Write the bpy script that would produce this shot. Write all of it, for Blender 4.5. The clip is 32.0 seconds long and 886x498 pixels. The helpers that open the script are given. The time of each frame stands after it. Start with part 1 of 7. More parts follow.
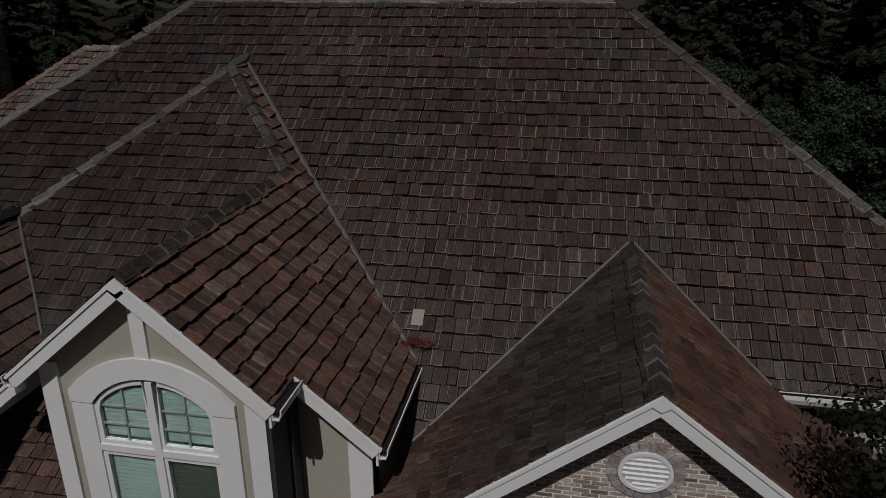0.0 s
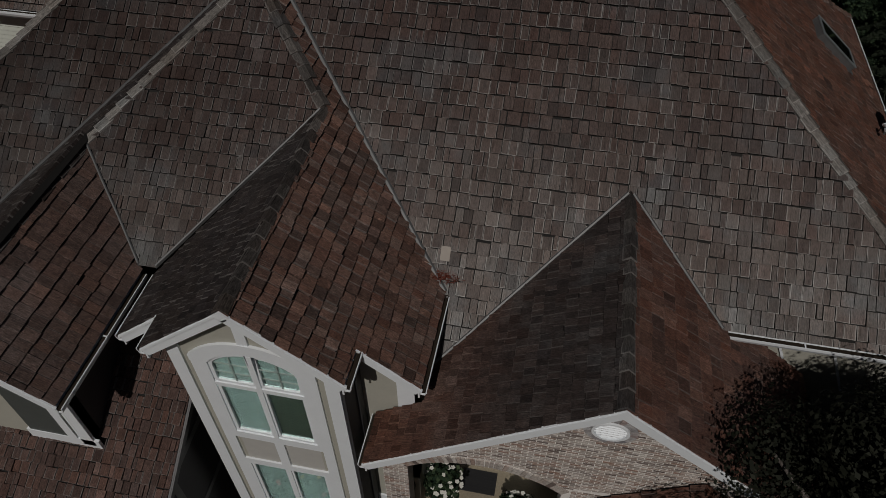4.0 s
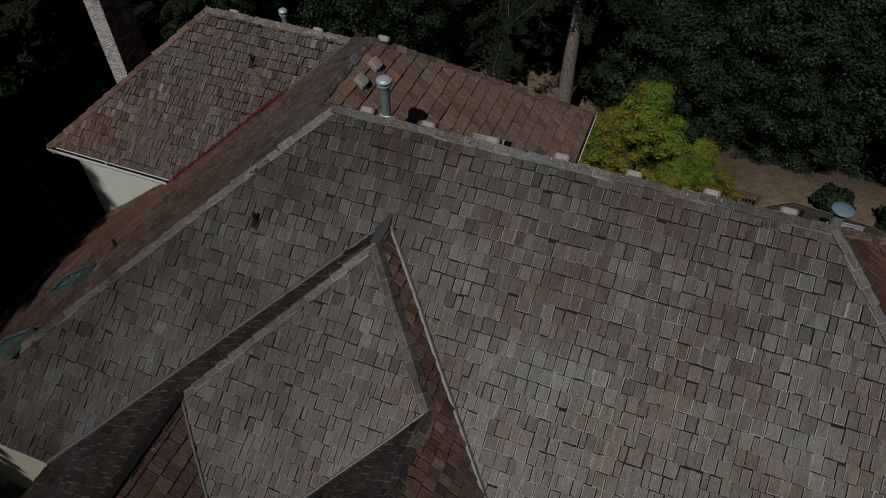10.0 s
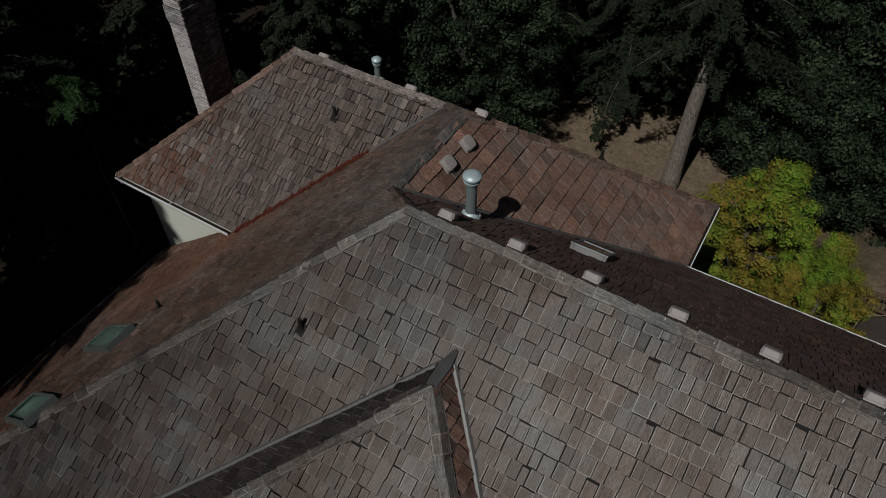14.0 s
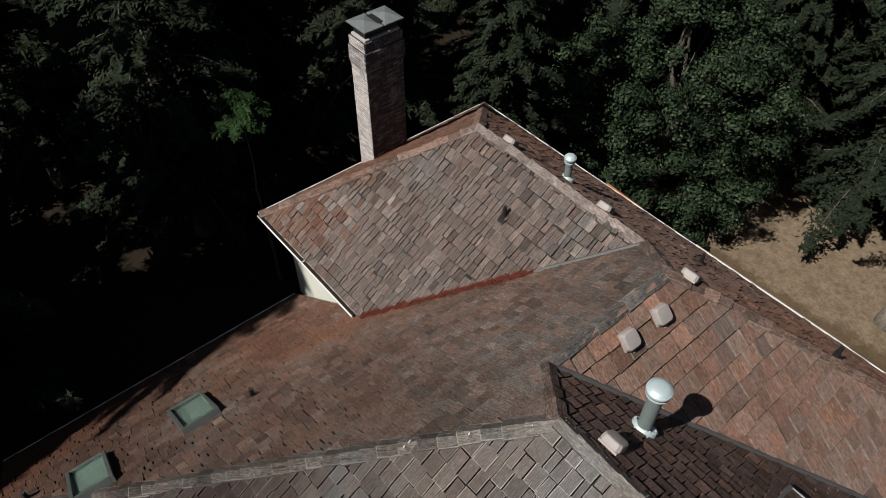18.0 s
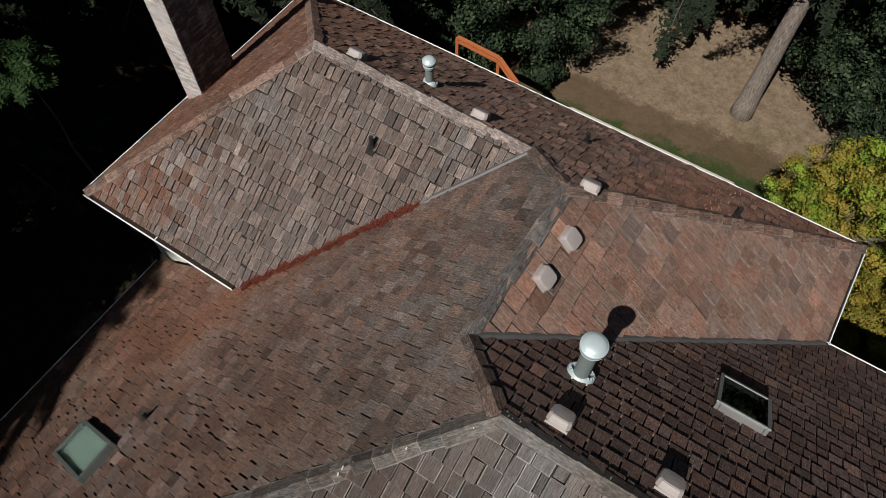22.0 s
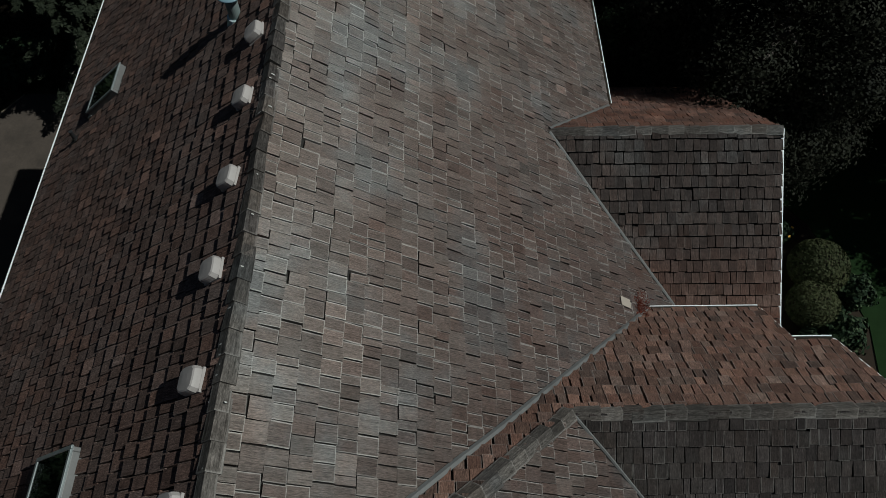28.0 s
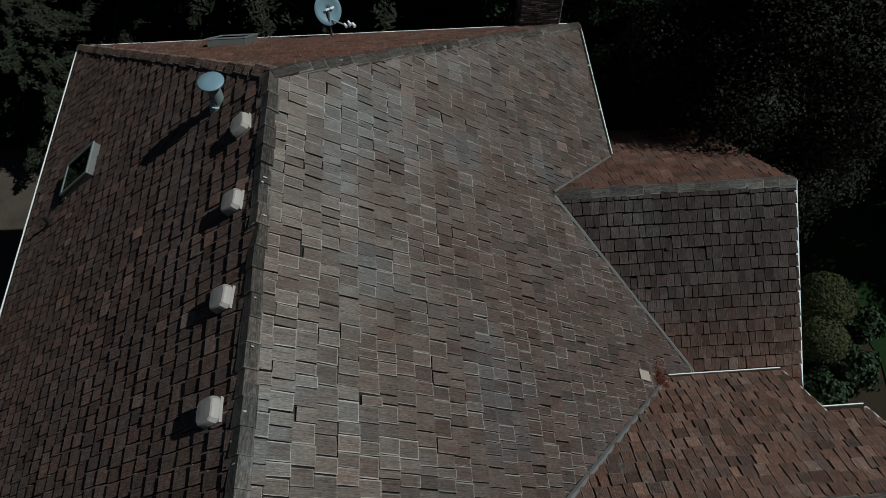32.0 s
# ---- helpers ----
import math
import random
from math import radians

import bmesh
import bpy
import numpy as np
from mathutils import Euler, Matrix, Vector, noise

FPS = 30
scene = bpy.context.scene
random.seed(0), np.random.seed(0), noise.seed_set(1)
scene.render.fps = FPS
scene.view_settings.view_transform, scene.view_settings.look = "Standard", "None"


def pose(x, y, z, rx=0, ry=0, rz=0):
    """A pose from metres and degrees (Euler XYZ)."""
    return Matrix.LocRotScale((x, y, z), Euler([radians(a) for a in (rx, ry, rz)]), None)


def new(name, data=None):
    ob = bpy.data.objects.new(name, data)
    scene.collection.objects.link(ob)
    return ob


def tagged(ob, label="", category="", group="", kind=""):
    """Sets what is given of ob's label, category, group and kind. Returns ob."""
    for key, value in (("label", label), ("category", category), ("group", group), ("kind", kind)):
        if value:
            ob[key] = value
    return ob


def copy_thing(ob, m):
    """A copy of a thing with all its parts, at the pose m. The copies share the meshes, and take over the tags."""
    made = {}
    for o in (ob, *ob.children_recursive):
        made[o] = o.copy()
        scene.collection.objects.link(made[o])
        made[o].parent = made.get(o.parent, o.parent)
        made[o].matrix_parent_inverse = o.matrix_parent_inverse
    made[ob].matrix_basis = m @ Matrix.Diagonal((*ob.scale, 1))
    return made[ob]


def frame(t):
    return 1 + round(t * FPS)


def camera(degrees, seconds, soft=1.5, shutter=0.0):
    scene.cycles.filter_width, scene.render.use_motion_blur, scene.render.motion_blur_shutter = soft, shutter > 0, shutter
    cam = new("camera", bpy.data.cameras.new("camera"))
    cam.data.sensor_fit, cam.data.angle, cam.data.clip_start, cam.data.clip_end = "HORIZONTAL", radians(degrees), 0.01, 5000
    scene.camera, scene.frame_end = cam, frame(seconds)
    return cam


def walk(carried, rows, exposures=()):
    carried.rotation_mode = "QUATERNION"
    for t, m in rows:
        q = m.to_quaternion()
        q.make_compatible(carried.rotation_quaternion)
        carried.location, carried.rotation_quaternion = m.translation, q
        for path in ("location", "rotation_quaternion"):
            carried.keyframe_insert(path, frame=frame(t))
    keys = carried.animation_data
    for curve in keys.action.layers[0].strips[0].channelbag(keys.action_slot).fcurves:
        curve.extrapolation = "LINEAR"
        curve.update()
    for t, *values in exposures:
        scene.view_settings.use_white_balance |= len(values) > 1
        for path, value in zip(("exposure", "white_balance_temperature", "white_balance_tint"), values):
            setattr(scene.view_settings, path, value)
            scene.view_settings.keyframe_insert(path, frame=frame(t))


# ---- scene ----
# the film's own exposure and white balance drift along the flight
EXPOSURES = ((0.0, -0.88, 6600, 14), (2.0, -0.86, 6550, 12), (3.5, -1.0, 6550, 12), (6.0, -0.75, 6850, 15), (8.0, -0.75, 6800, 12), (9.0, -0.75, 6700, 11), (11.0, -0.75, 6400, 9), (13.0, -0.7, 6400, 9), (15.0, -0.3, 6650, 11),
             (17.5, 0.6, 6800, 12), (19.0, 0.82, 6800, 12), (20.5, 0.85, 6800, 12), (22.0, 0.65, 6850, 13), (23.0, 0.4, 6850, 13), (25.0, -0.12, 6850, 12), (28.5, 0.08, 6150, 0), (32.0, 0.06, 6150, 0))
SHAKES_EACH = 300
cam = camera(64.28, 32.0, soft=0.75)
# seconds, eye in metres, yaw, pitch, roll in degrees
PATH = [
    (0.0, 0.000, -0.000, 10.032, 10.38, -20.24, -0.12),
    (0.5, -0.024, 0.185, 10.605, 10.51, -27.05, -0.08),
    (1.0, -0.053, 0.331, 11.193, 10.85, -34.70, -0.08),
    (1.5, -0.104, 0.415, 11.784, 11.05, -42.33, -0.14),
    (2.0, -0.165, 0.472, 12.350, 11.09, -47.46, -0.10),
    (2.5, -0.227, 0.537, 12.871, 11.04, -47.49, -0.08),
    (3.0, -0.296, 0.623, 13.408, 11.06, -47.45, -0.06),
    (3.5, -0.372, 0.709, 13.951, 11.01, -47.44, 0.04),
    (5.5, -0.731, 1.589, 15.398, 11.38, -47.64, -0.29),
    (6.0, -0.872, 1.991, 15.754, 11.32, -47.52, -0.27),
    (6.5, -1.019, 2.410, 16.041, 11.36, -47.47, -0.25),
    (7.0, -1.188, 2.833, 16.242, 12.45, -47.48, -0.14),
    (7.5, -1.345, 3.217, 16.400, 13.69, -47.48, -0.08),
    (8.0, -1.488, 3.559, 16.555, 15.21, -47.51, -0.02),
    (8.5, -1.643, 3.880, 16.706, 17.56, -47.52, -0.01),
    (9.0, -1.794, 4.197, 16.851, 19.54, -47.63, 0.09),
    (9.5, -1.934, 4.527, 16.962, 20.46, -47.70, 0.10),
    (10.0, -2.060, 4.869, 17.022, 20.94, -47.78, 0.05),
    (10.5, -2.182, 5.204, 17.033, 21.25, -47.81, 0.15),
    (11.0, -2.295, 5.526, 17.031, 21.52, -47.80, 0.20),
    (11.5, -2.413, 5.846, 17.029, 21.76, -47.76, 0.13),
    (12.0, -2.553, 6.168, 17.021, 21.88, -47.77, 0.06),
    (12.5, -2.700, 6.500, 16.996, 21.97, -47.80, 0.15),
    (13.0, -2.844, 6.820, 16.952, 22.24, -47.82, 0.11),
    (13.5, -2.984, 7.143, 16.896, 25.72, -47.80, 0.09),
    (14.0, -3.118, 7.477, 16.833, 31.37, -47.82, -0.05),
    (14.5, -3.267, 7.800, 16.762, 37.90, -47.68, -0.15),
    (15.0, -3.450, 8.112, 16.675, 43.88, -47.57, -0.24),
    (15.5, -3.655, 8.435, 16.575, 47.57, -47.41, -0.24),
    (17.5, -4.886, 9.724, 16.287, 49.76, -46.99, 0.31),
    (18.0, -5.251, 10.035, 16.289, 49.79, -46.99, 0.39),
    (18.5, -5.590, 10.341, 16.296, 49.83, -47.01, 0.40),
    (19.0, -5.912, 10.630, 16.287, 49.85, -46.93, 0.34),
    (19.5, -6.199, 10.902, 16.278, 49.89, -46.84, 0.34),
    (20.0, -6.443, 11.147, 16.277, 50.02, -46.86, 0.34),
    (20.5, -6.637, 11.328, 16.289, 48.74, -49.63, 0.44),
    (21.0, -6.747, 11.420, 16.307, 46.57, -57.18, 0.13),
    (21.5, -6.736, 11.425, 16.291, 42.09, -59.83, 0.12),
    (22.0, -6.655, 11.374, 16.255, 32.78, -59.87, 0.08),
    (22.5, -6.590, 11.309, 16.244, 21.17, -59.95, 0.04),
    (23.0, -6.580, 11.290, 16.214, 10.58, -60.01, 0.02),
    (23.5, -6.600, 11.295, 16.169, 1.31, -60.02, -0.08),
    (24.0, -6.618, 11.304, 16.132, -8.22, -60.02, -0.06),
    (24.5, -6.630, 11.295, 16.107, -19.64, -60.02, -0.06),
    (25.0, -6.643, 11.294, 16.064, -32.54, -59.98, 0.23),
    (25.5, -6.675, 11.285, 16.053, -45.80, -59.89, 0.56),
    (26.0, -6.694, 11.279, 16.047, -58.26, -59.92, 0.53),
    (26.5, -6.724, 11.260, 16.027, -69.94, -59.87, 0.44),
    (28.5, -6.892, 11.428, 15.776, -93.05, -58.78, 0.09),
    (29.0, -6.833, 11.462, 15.772, -93.38, -58.82, 0.04),
    (29.5, -6.723, 11.494, 15.766, -93.57, -58.76, 0.05),
    (30.0, -6.557, 11.528, 15.759, -93.63, -58.67, -0.01),
    (30.5, -6.339, 11.572, 15.776, -93.66, -58.62, -0.07),
    (31.0, -6.094, 11.612, 15.804, -93.70, -58.58, -0.15),
    (31.5, -5.840, 11.644, 15.822, -93.71, -58.48, -0.14),
    (32.0, -5.599, 11.674, 15.839, -93.76, -58.35, -0.12),
]
walk(cam, [(t, pose(x, y, z, 90, 0, yaw) @ pose(0, 0, 0, pitch, 0, 0) @ pose(0, 0, 0, 0, 0, roll)) for t, x, y, z, yaw, pitch, roll in PATH], EXPOSURES)

# ---- light ----
SUN_WAY = Vector((0.1, 1.9, -2.35)).normalized()
sun = new("sun", bpy.data.lights.new("sun", "SUN"))
sun.data.energy, sun.data.angle, sun.data.color = 3.0, radians(0.5), (1.0, 0.968, 0.92)
sun.rotation_euler = SUN_WAY.to_track_quat("-Z", "Y").to_euler()
world = bpy.data.worlds.new("sky")
scene.world = world
world.use_nodes = True
sky = world.node_tree.nodes.new("ShaderNodeTexSky")
sky.sky_type, sky.sun_disc = "NISHITA", False
sky.sun_elevation, sky.sun_rotation = radians(52), radians(180)
world.node_tree.nodes["Background"].inputs["Strength"].default_value = 0.0135
world.node_tree.links.new(sky.outputs[0], world.node_tree.nodes["Background"].inputs["Color"])

# ---- plan ----
K = 0.66        # metres in one plan unit
GROUND = -8.2   # plan height of the ground


def P(x, y, z):
    """A place of the plan, in metres."""
    return Vector((K * x, K * y, K * (z - GROUND)))


TERRACE = -10.7  # plan height of the terrace behind the house


def ease(v):
    v = min(1.0, max(0.0, v))
    return v * v * (3 - 2 * v)


def ground_z(x, y):
    """The plan height of the ground: level before the house, a storey and more lower behind it."""
    low = -17.2 + 5.2 * ease((x + 4) / 8) * (1 - ease((y - 44) / 14))
    return GROUND + (low - GROUND) * ease((y - 28) / 2.5) * ease((x + 38) / 12)


def behind(x, y, far):
    """A place of the back yard, pushed away from the roof's middle."""
    return -10 + (x + 10) * far, 16.9 + (y - 16.9) * far


# ---- materials ----
def nodes_of(mat):
    mat.use_nodes = True
    return mat.node_tree.nodes, mat.node_tree.links, mat.node_tree.nodes["Principled BSDF"]


def mix_rgb(n, l, fac, a, b, mode="MIX"):
    m = n.new("ShaderNodeMix")
    m.data_type, m.blend_type = "RGBA", mode
    for sock, v in ((m.inputs[0], fac), (m.inputs[6], a), (m.inputs[7], b)):
        if isinstance(v, bpy.types.NodeSocket):
            l.new(v, sock)
        else:
            sock.default_value = v if isinstance(v, float) else (*v, 1)
    return m.outputs[2]


def noise_of(n, l, scale, detail=4.0, vec=None, rough=0.6):
    t = n.new("ShaderNodeTexNoise")
    t.inputs["Scale"].default_value, t.inputs["Detail"].default_value, t.inputs["Roughness"].default_value = scale, detail, rough
    if vec is not None:
        l.new(vec, t.inputs["Vector"])
    return t.outputs["Fac"]


def ramp_of(n, l, fac, stops):
    r = n.new("ShaderNodeValToRGB")
    while len(r.color_ramp.elements) < len(stops):
        r.color_ramp.elements.new(0.5)
    for e, (p, c) in zip(r.color_ramp.elements, stops):
        e.position, e.color = p, (*c, 1) if len(c) == 3 else c
    l.new(fac, r.inputs[0])
    return r.outputs[0]


def math_of(n, l, op, a, b=None):
    m = n.new("ShaderNodeMath")
    m.operation = op
    for sock, v in zip(m.inputs, (a, b)):
        if isinstance(v, bpy.types.NodeSocket):
            l.new(v, sock)
        elif v is not None:
            sock.default_value = v
    return m.outputs[0]


def bump_of(n, l, b, height, strength=0.3, distance=0.01):
    k = n.new("ShaderNodeBump")
    k.inputs["Strength"].default_value, k.inputs["Distance"].default_value = strength, distance
    l.new(height, k.inputs["Height"])
    l.new(k.outputs[0], b.inputs["Normal"])


def piece_random(n, l):
    """A random number for each piece, be it an object or an island of one."""
    o, g = n.new("ShaderNodeObjectInfo"), n.new("ShaderNodeNewGeometry")
    return math_of(n, l, "FRACT", math_of(n, l, "ADD", math_of(n, l, "MULTIPLY", o.outputs["Random"], 7.31), g.outputs["Random Per Island"]))


def plain(name, colour, rough=0.6, metal=0.0, vary=0.15, scale=6.0, bump=0.0, spec=0.5):
    mat = bpy.data.materials.new(name)
    n, l, b = nodes_of(mat)
    b.inputs["Roughness"].default_value, b.inputs["Metallic"].default_value = rough, metal
    b.inputs["Specular IOR Level"].default_value = spec
    geo = n.new("ShaderNodeNewGeometry").outputs["Position"]
    f = noise_of(n, l, scale, 6, geo, 0.65)
    f2 = noise_of(n, l, scale * 9, 3, geo)
    dark = tuple(c * (1 - vary * 1.6) for c in colour)
    light = tuple(min(1, c * (1 + vary)) for c in colour)
    c1 = mix_rgb(n, l, f, dark, light)
    l.new(mix_rgb(n, l, 0.25, c1, mix_rgb(n, l, f2, dark, light)), b.inputs["Base Color"])
    if bump:
        bump_of(n, l, b, f2, bump, 0.01)
    return mat


def shake_material(name, tones, patch=0.35, patch_colour=(0.1, 0.04, 0.022), patch_size=0.4, cool=0.3, edge=0.5, dark_share=0.0, mixed=0.16, rust=None, rough=0.88, gloss=0.2, relief=0.8, lichen=0.0, fades=()):
    """Weathered split cedar: each board its own tone, grain along the slope, bleached edges, stains over many boards."""
    mat = bpy.data.materials.new(name)
    n, l, b = nodes_of(mat)
    b.inputs["Roughness"].default_value = rough
    b.inputs["Specular IOR Level"].default_value = gloss
    r = piece_random(n, l)
    base = ramp_of(n, l, r, [(i / (len(tones) - 1), c) for i, c in enumerate(tones)])
    r2 = math_of(n, l, "FRACT", math_of(n, l, "MULTIPLY", r, 57.3))
    base = mix_rgb(n, l, 1.0, base, ramp_of(n, l, r2, [(0.0, (0.68, 0.67, 0.66)), (0.2, (0.9, 0.9, 0.9)), (0.85, (1.08, 1.08, 1.08)), (0.97, (1.3, 1.3, 1.3)), (1.0, (2.0, 1.98, 1.95))]), "MULTIPLY")
    pos = n.new("ShaderNodeNewGeometry").outputs["Position"]
    big = noise_of(n, l, patch_size, 5, pos, 0.6)
    big = math_of(n, l, "ADD", big, math_of(n, l, "MULTIPLY", math_of(n, l, "SUBTRACT", r2, 0.5), mixed))
    c = mix_rgb(n, l, math_of(n, l, "MULTIPLY", ramp_of(n, l, big, [(0.46, (0, 0, 0)), (0.62, (1, 1, 1))]), patch), base, patch_colour)
    other = n.new("ShaderNodeVectorMath")
    other.operation = "ADD"
    other.inputs[1].default_value = (31.0, 17.0, 5.0)
    l.new(pos, other.inputs[0])
    blue = noise_of(n, l, 0.75, 4, other.outputs[0], 0.6)
    c = mix_rgb(n, l, math_of(n, l, "MULTIPLY", ramp_of(n, l, math_of(n, l, "ADD", blue, math_of(n, l, "MULTIPLY", r2, 0.1)), [(0.58, (0, 0, 0)), (0.72, (1, 1, 1))]), cool), c, (0.125, 0.135, 0.138) if gloss < 0.3 else mix_rgb(n, l, 1.0, c, (0.72, 1.0, 1.2), "MULTIPLY"))
    uv = n.new("ShaderNodeUVMap")
    uv.uv_map = "UVMap"
    shift = n.new("ShaderNodeVectorMath")
    shift.operation = "ADD"
    l.new(uv.outputs[0], shift.inputs[0])
    comb = n.new("ShaderNodeCombineXYZ")
    l.new(math_of(n, l, "MULTIPLY", r, 37.0), comb.inputs[0])
    l.new(math_of(n, l, "MULTIPLY", r, 91.0), comb.inputs[1])
    l.new(comb.outputs[0], shift.inputs[1])
    mp = n.new("ShaderNodeMapping")
    mp.inputs["Scale"].default_value = (80, 2.2, 1)
    l.new(shift.outputs[0], mp.inputs[0])
    grain = noise_of(n, l, 1.0, 6, mp.outputs[0], 0.75)
    g = ramp_of(n, l, grain, [(0.28, (0.2, 0.19, 0.18)), (0.45, (0.88, 0.88, 0.88)), (0.58, (1.2, 1.2, 1.2)), (0.72, (2.3, 2.3, 2.3))])
    c = mix_rgb(n, l, 0.85, c, g, "MULTIPLY")
    mp2 = n.new("ShaderNodeMapping")
    mp2.inputs["Scale"].default_value = (150, 16, 1)
    l.new(shift.outputs[0], mp2.inputs[0])
    fibre = noise_of(n, l, 1.0, 3, mp2.outputs[0], 0.8)
    c = mix_rgb(n, l, 0.9, c, ramp_of(n, l, fibre, [(0.32, (0.35, 0.34, 0.33)), (0.5, (1, 1, 1)), (0.68, (2.0, 2.0, 2.0))]), "MULTIPLY")
    rim = n.new("ShaderNodeUVMap")
    rim.uv_map = "Edge"
    sep = n.new("ShaderNodeSeparateXYZ")
    l.new(rim.outputs[0], sep.inputs[0])
    side = math_of(n, l, "ABSOLUTE", math_of(n, l, "SUBTRACT", sep.outputs[0], 0.5))
    side = math_of(n, l, "MAXIMUM", side, math_of(n, l, "SUBTRACT", 0.485, math_of(n, l, "MULTIPLY", sep.outputs[1], 1.3)))
    streak = math_of(n, l, "ADD", side, math_of(n, l, "MULTIPLY", math_of(n, l, "SUBTRACT", grain, 0.5), 0.12))
    worn = math_of(n, l, "MULTIPLY", ramp_of(n, l, streak, [(0.42, (0, 0, 0)), (0.475, (1, 1, 1))]), math_of(n, l, "MULTIPLY", ramp_of(n, l, math_of(n, l, "FRACT", math_of(n, l, "MULTIPLY", r, 13.7)), [(0.25, (0, 0, 0)), (0.9, (1, 1, 1))]), edge))
    c = mix_rgb(n, l, worn, c, (0.33, 0.315, 0.3))
    fine = noise_of(n, l, 11.0, 6, pos, 0.75)
    speck = noise_of(n, l, 55.0, 2, pos, 0.7)
    c = mix_rgb(n, l, 0.3, c, ramp_of(n, l, speck, [(0.33, (0.45, 0.45, 0.45)), (0.5, (1, 1, 1)), (0.67, (1.6, 1.6, 1.6))]), "MULTIPLY")
    c = mix_rgb(n, l, 0.65, c, ramp_of(n, l, fine, [(0.3, (0.45, 0.45, 0.45)), (0.52, (1, 1, 1)), (0.75, (1.35, 1.35, 1.35))]), "MULTIPLY")
    if rust:
        # boards bleached to rust along the outer eave
        rx = n.new("ShaderNodeSeparateXYZ")
        l.new(pos, rx.inputs[0])
        k = n.new("ShaderNodeMapRange")
        k.inputs["From Min"].default_value, k.inputs["From Max"].default_value = rust
        l.new(math_of(n, l, "ADD", rx.outputs[0], math_of(n, l, "MULTIPLY", math_of(n, l, "SUBTRACT", r2, 0.5), 0.5)), k.inputs["Value"])
        c = mix_rgb(n, l, k.outputs["Result"], c, mix_rgb(n, l, 1.0, c, (2.6, 1.55, 1.15), "MULTIPLY"))
    for axis, start, end, tint in fades:
        # weathering and tint that change along the roof
        along_roof = n.new("ShaderNodeSeparateXYZ")
        l.new(pos, along_roof.inputs[0])
        k = n.new("ShaderNodeMapRange")
        k.inputs["From Min"].default_value, k.inputs["From Max"].default_value = start, end
        l.new(math_of(n, l, "ADD", along_roof.outputs[axis], math_of(n, l, "ADD", math_of(n, l, "MULTIPLY", math_of(n, l, "SUBTRACT", big, 0.5), 5.0), math_of(n, l, "MULTIPLY", math_of(n, l, "SUBTRACT", r2, 0.5), 1.4))), k.inputs["Value"])
        c = mix_rgb(n, l, k.outputs["Result"], c, mix_rgb(n, l, 1.0, c, tint, "MULTIPLY"))
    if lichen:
        # southern boards darker: lichen, with the trees' shade put into the colour
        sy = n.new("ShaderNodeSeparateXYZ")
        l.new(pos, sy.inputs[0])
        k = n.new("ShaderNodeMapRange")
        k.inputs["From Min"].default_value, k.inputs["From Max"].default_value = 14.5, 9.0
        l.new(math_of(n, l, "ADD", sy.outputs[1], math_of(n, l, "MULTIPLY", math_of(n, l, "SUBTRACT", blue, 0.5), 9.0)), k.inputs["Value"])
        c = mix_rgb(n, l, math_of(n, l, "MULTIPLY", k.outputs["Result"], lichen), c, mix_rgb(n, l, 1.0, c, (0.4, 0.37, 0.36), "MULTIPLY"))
    if dark_share:
        # boards darken towards the wooded side of the house
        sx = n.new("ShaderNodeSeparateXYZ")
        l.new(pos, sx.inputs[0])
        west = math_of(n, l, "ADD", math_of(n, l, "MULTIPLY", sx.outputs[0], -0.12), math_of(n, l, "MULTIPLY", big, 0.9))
        west_share = math_of(n, l, "MINIMUM", math_of(n, l, "MAXIMUM", math_of(n, l, "SUBTRACT", west, 0.9), 0.0), 1.0)
        c = mix_rgb(n, l, math_of(n, l, "MULTIPLY", west_share, dark_share), c, mix_rgb(n, l, 1.0, c, (0.22, 0.215, 0.23), "MULTIPLY"))
    l.new(c, b.inputs["Base Color"])
    if gloss > 0.3:
        # silvered fibres shine; boards darkened towards the west shine less
        shine = math_of(n, l, "MULTIPLY", ramp_of(n, l, grain, [(0.3, (0.25, 0.25, 0.25)), (0.5, (0.9, 0.9, 0.9)), (0.7, (1.0, 1.0, 1.0))]), ramp_of(n, l, fibre, [(0.32, (0.45, 0.45, 0.45)), (0.62, (1, 1, 1))]))
        shine = math_of(n, l, "MULTIPLY", shine, ramp_of(n, l, math_of(n, l, "FRACT", math_of(n, l, "MULTIPLY", r, 29.1)), [(0.0, (0.62, 0.62, 0.62)), (0.3, (0.8, 0.8, 0.8)), (0.93, (0.93, 0.93, 0.93)), (1.0, (1, 1, 1))]))
        shine = math_of(n, l, "MULTIPLY", shine, ramp_of(n, l, blue, [(0.3, (0.6, 0.6, 0.6)), (0.62, (1, 1, 1))]))
        shine = math_of(n, l, "ADD", shine, math_of(n, l, "MULTIPLY", worn, 0.5))
        if dark_share:
            shine = math_of(n, l, "MULTIPLY", shine, math_of(n, l, "SUBTRACT", 1.0, math_of(n, l, "MULTIPLY", west_share, dark_share * 0.8)))
        l.new(math_of(n, l, "MULTIPLY", shine, gloss), b.inputs["Specular IOR Level"])
        l.new(ramp_of(n, l, blue, [(0.4, (1.0, 0.94, 0.86)), (0.5, (1.0, 0.97, 0.91)), (0.6, (0.95, 1.0, 0.98))]), b.inputs["Specular Tint"])
        # the fibres run up the slope, so the shine spreads across them
        b.inputs["Anisotropic"].default_value = 0.66
        along = n.new("ShaderNodeTangent")
        along.direction_type, along.uv_map = "UV_MAP", "UVMap"
        l.new(along.outputs[0], b.inputs["Tangent"])
    bump_of(n, l, b, grain, relief, 0.01)
    return mat


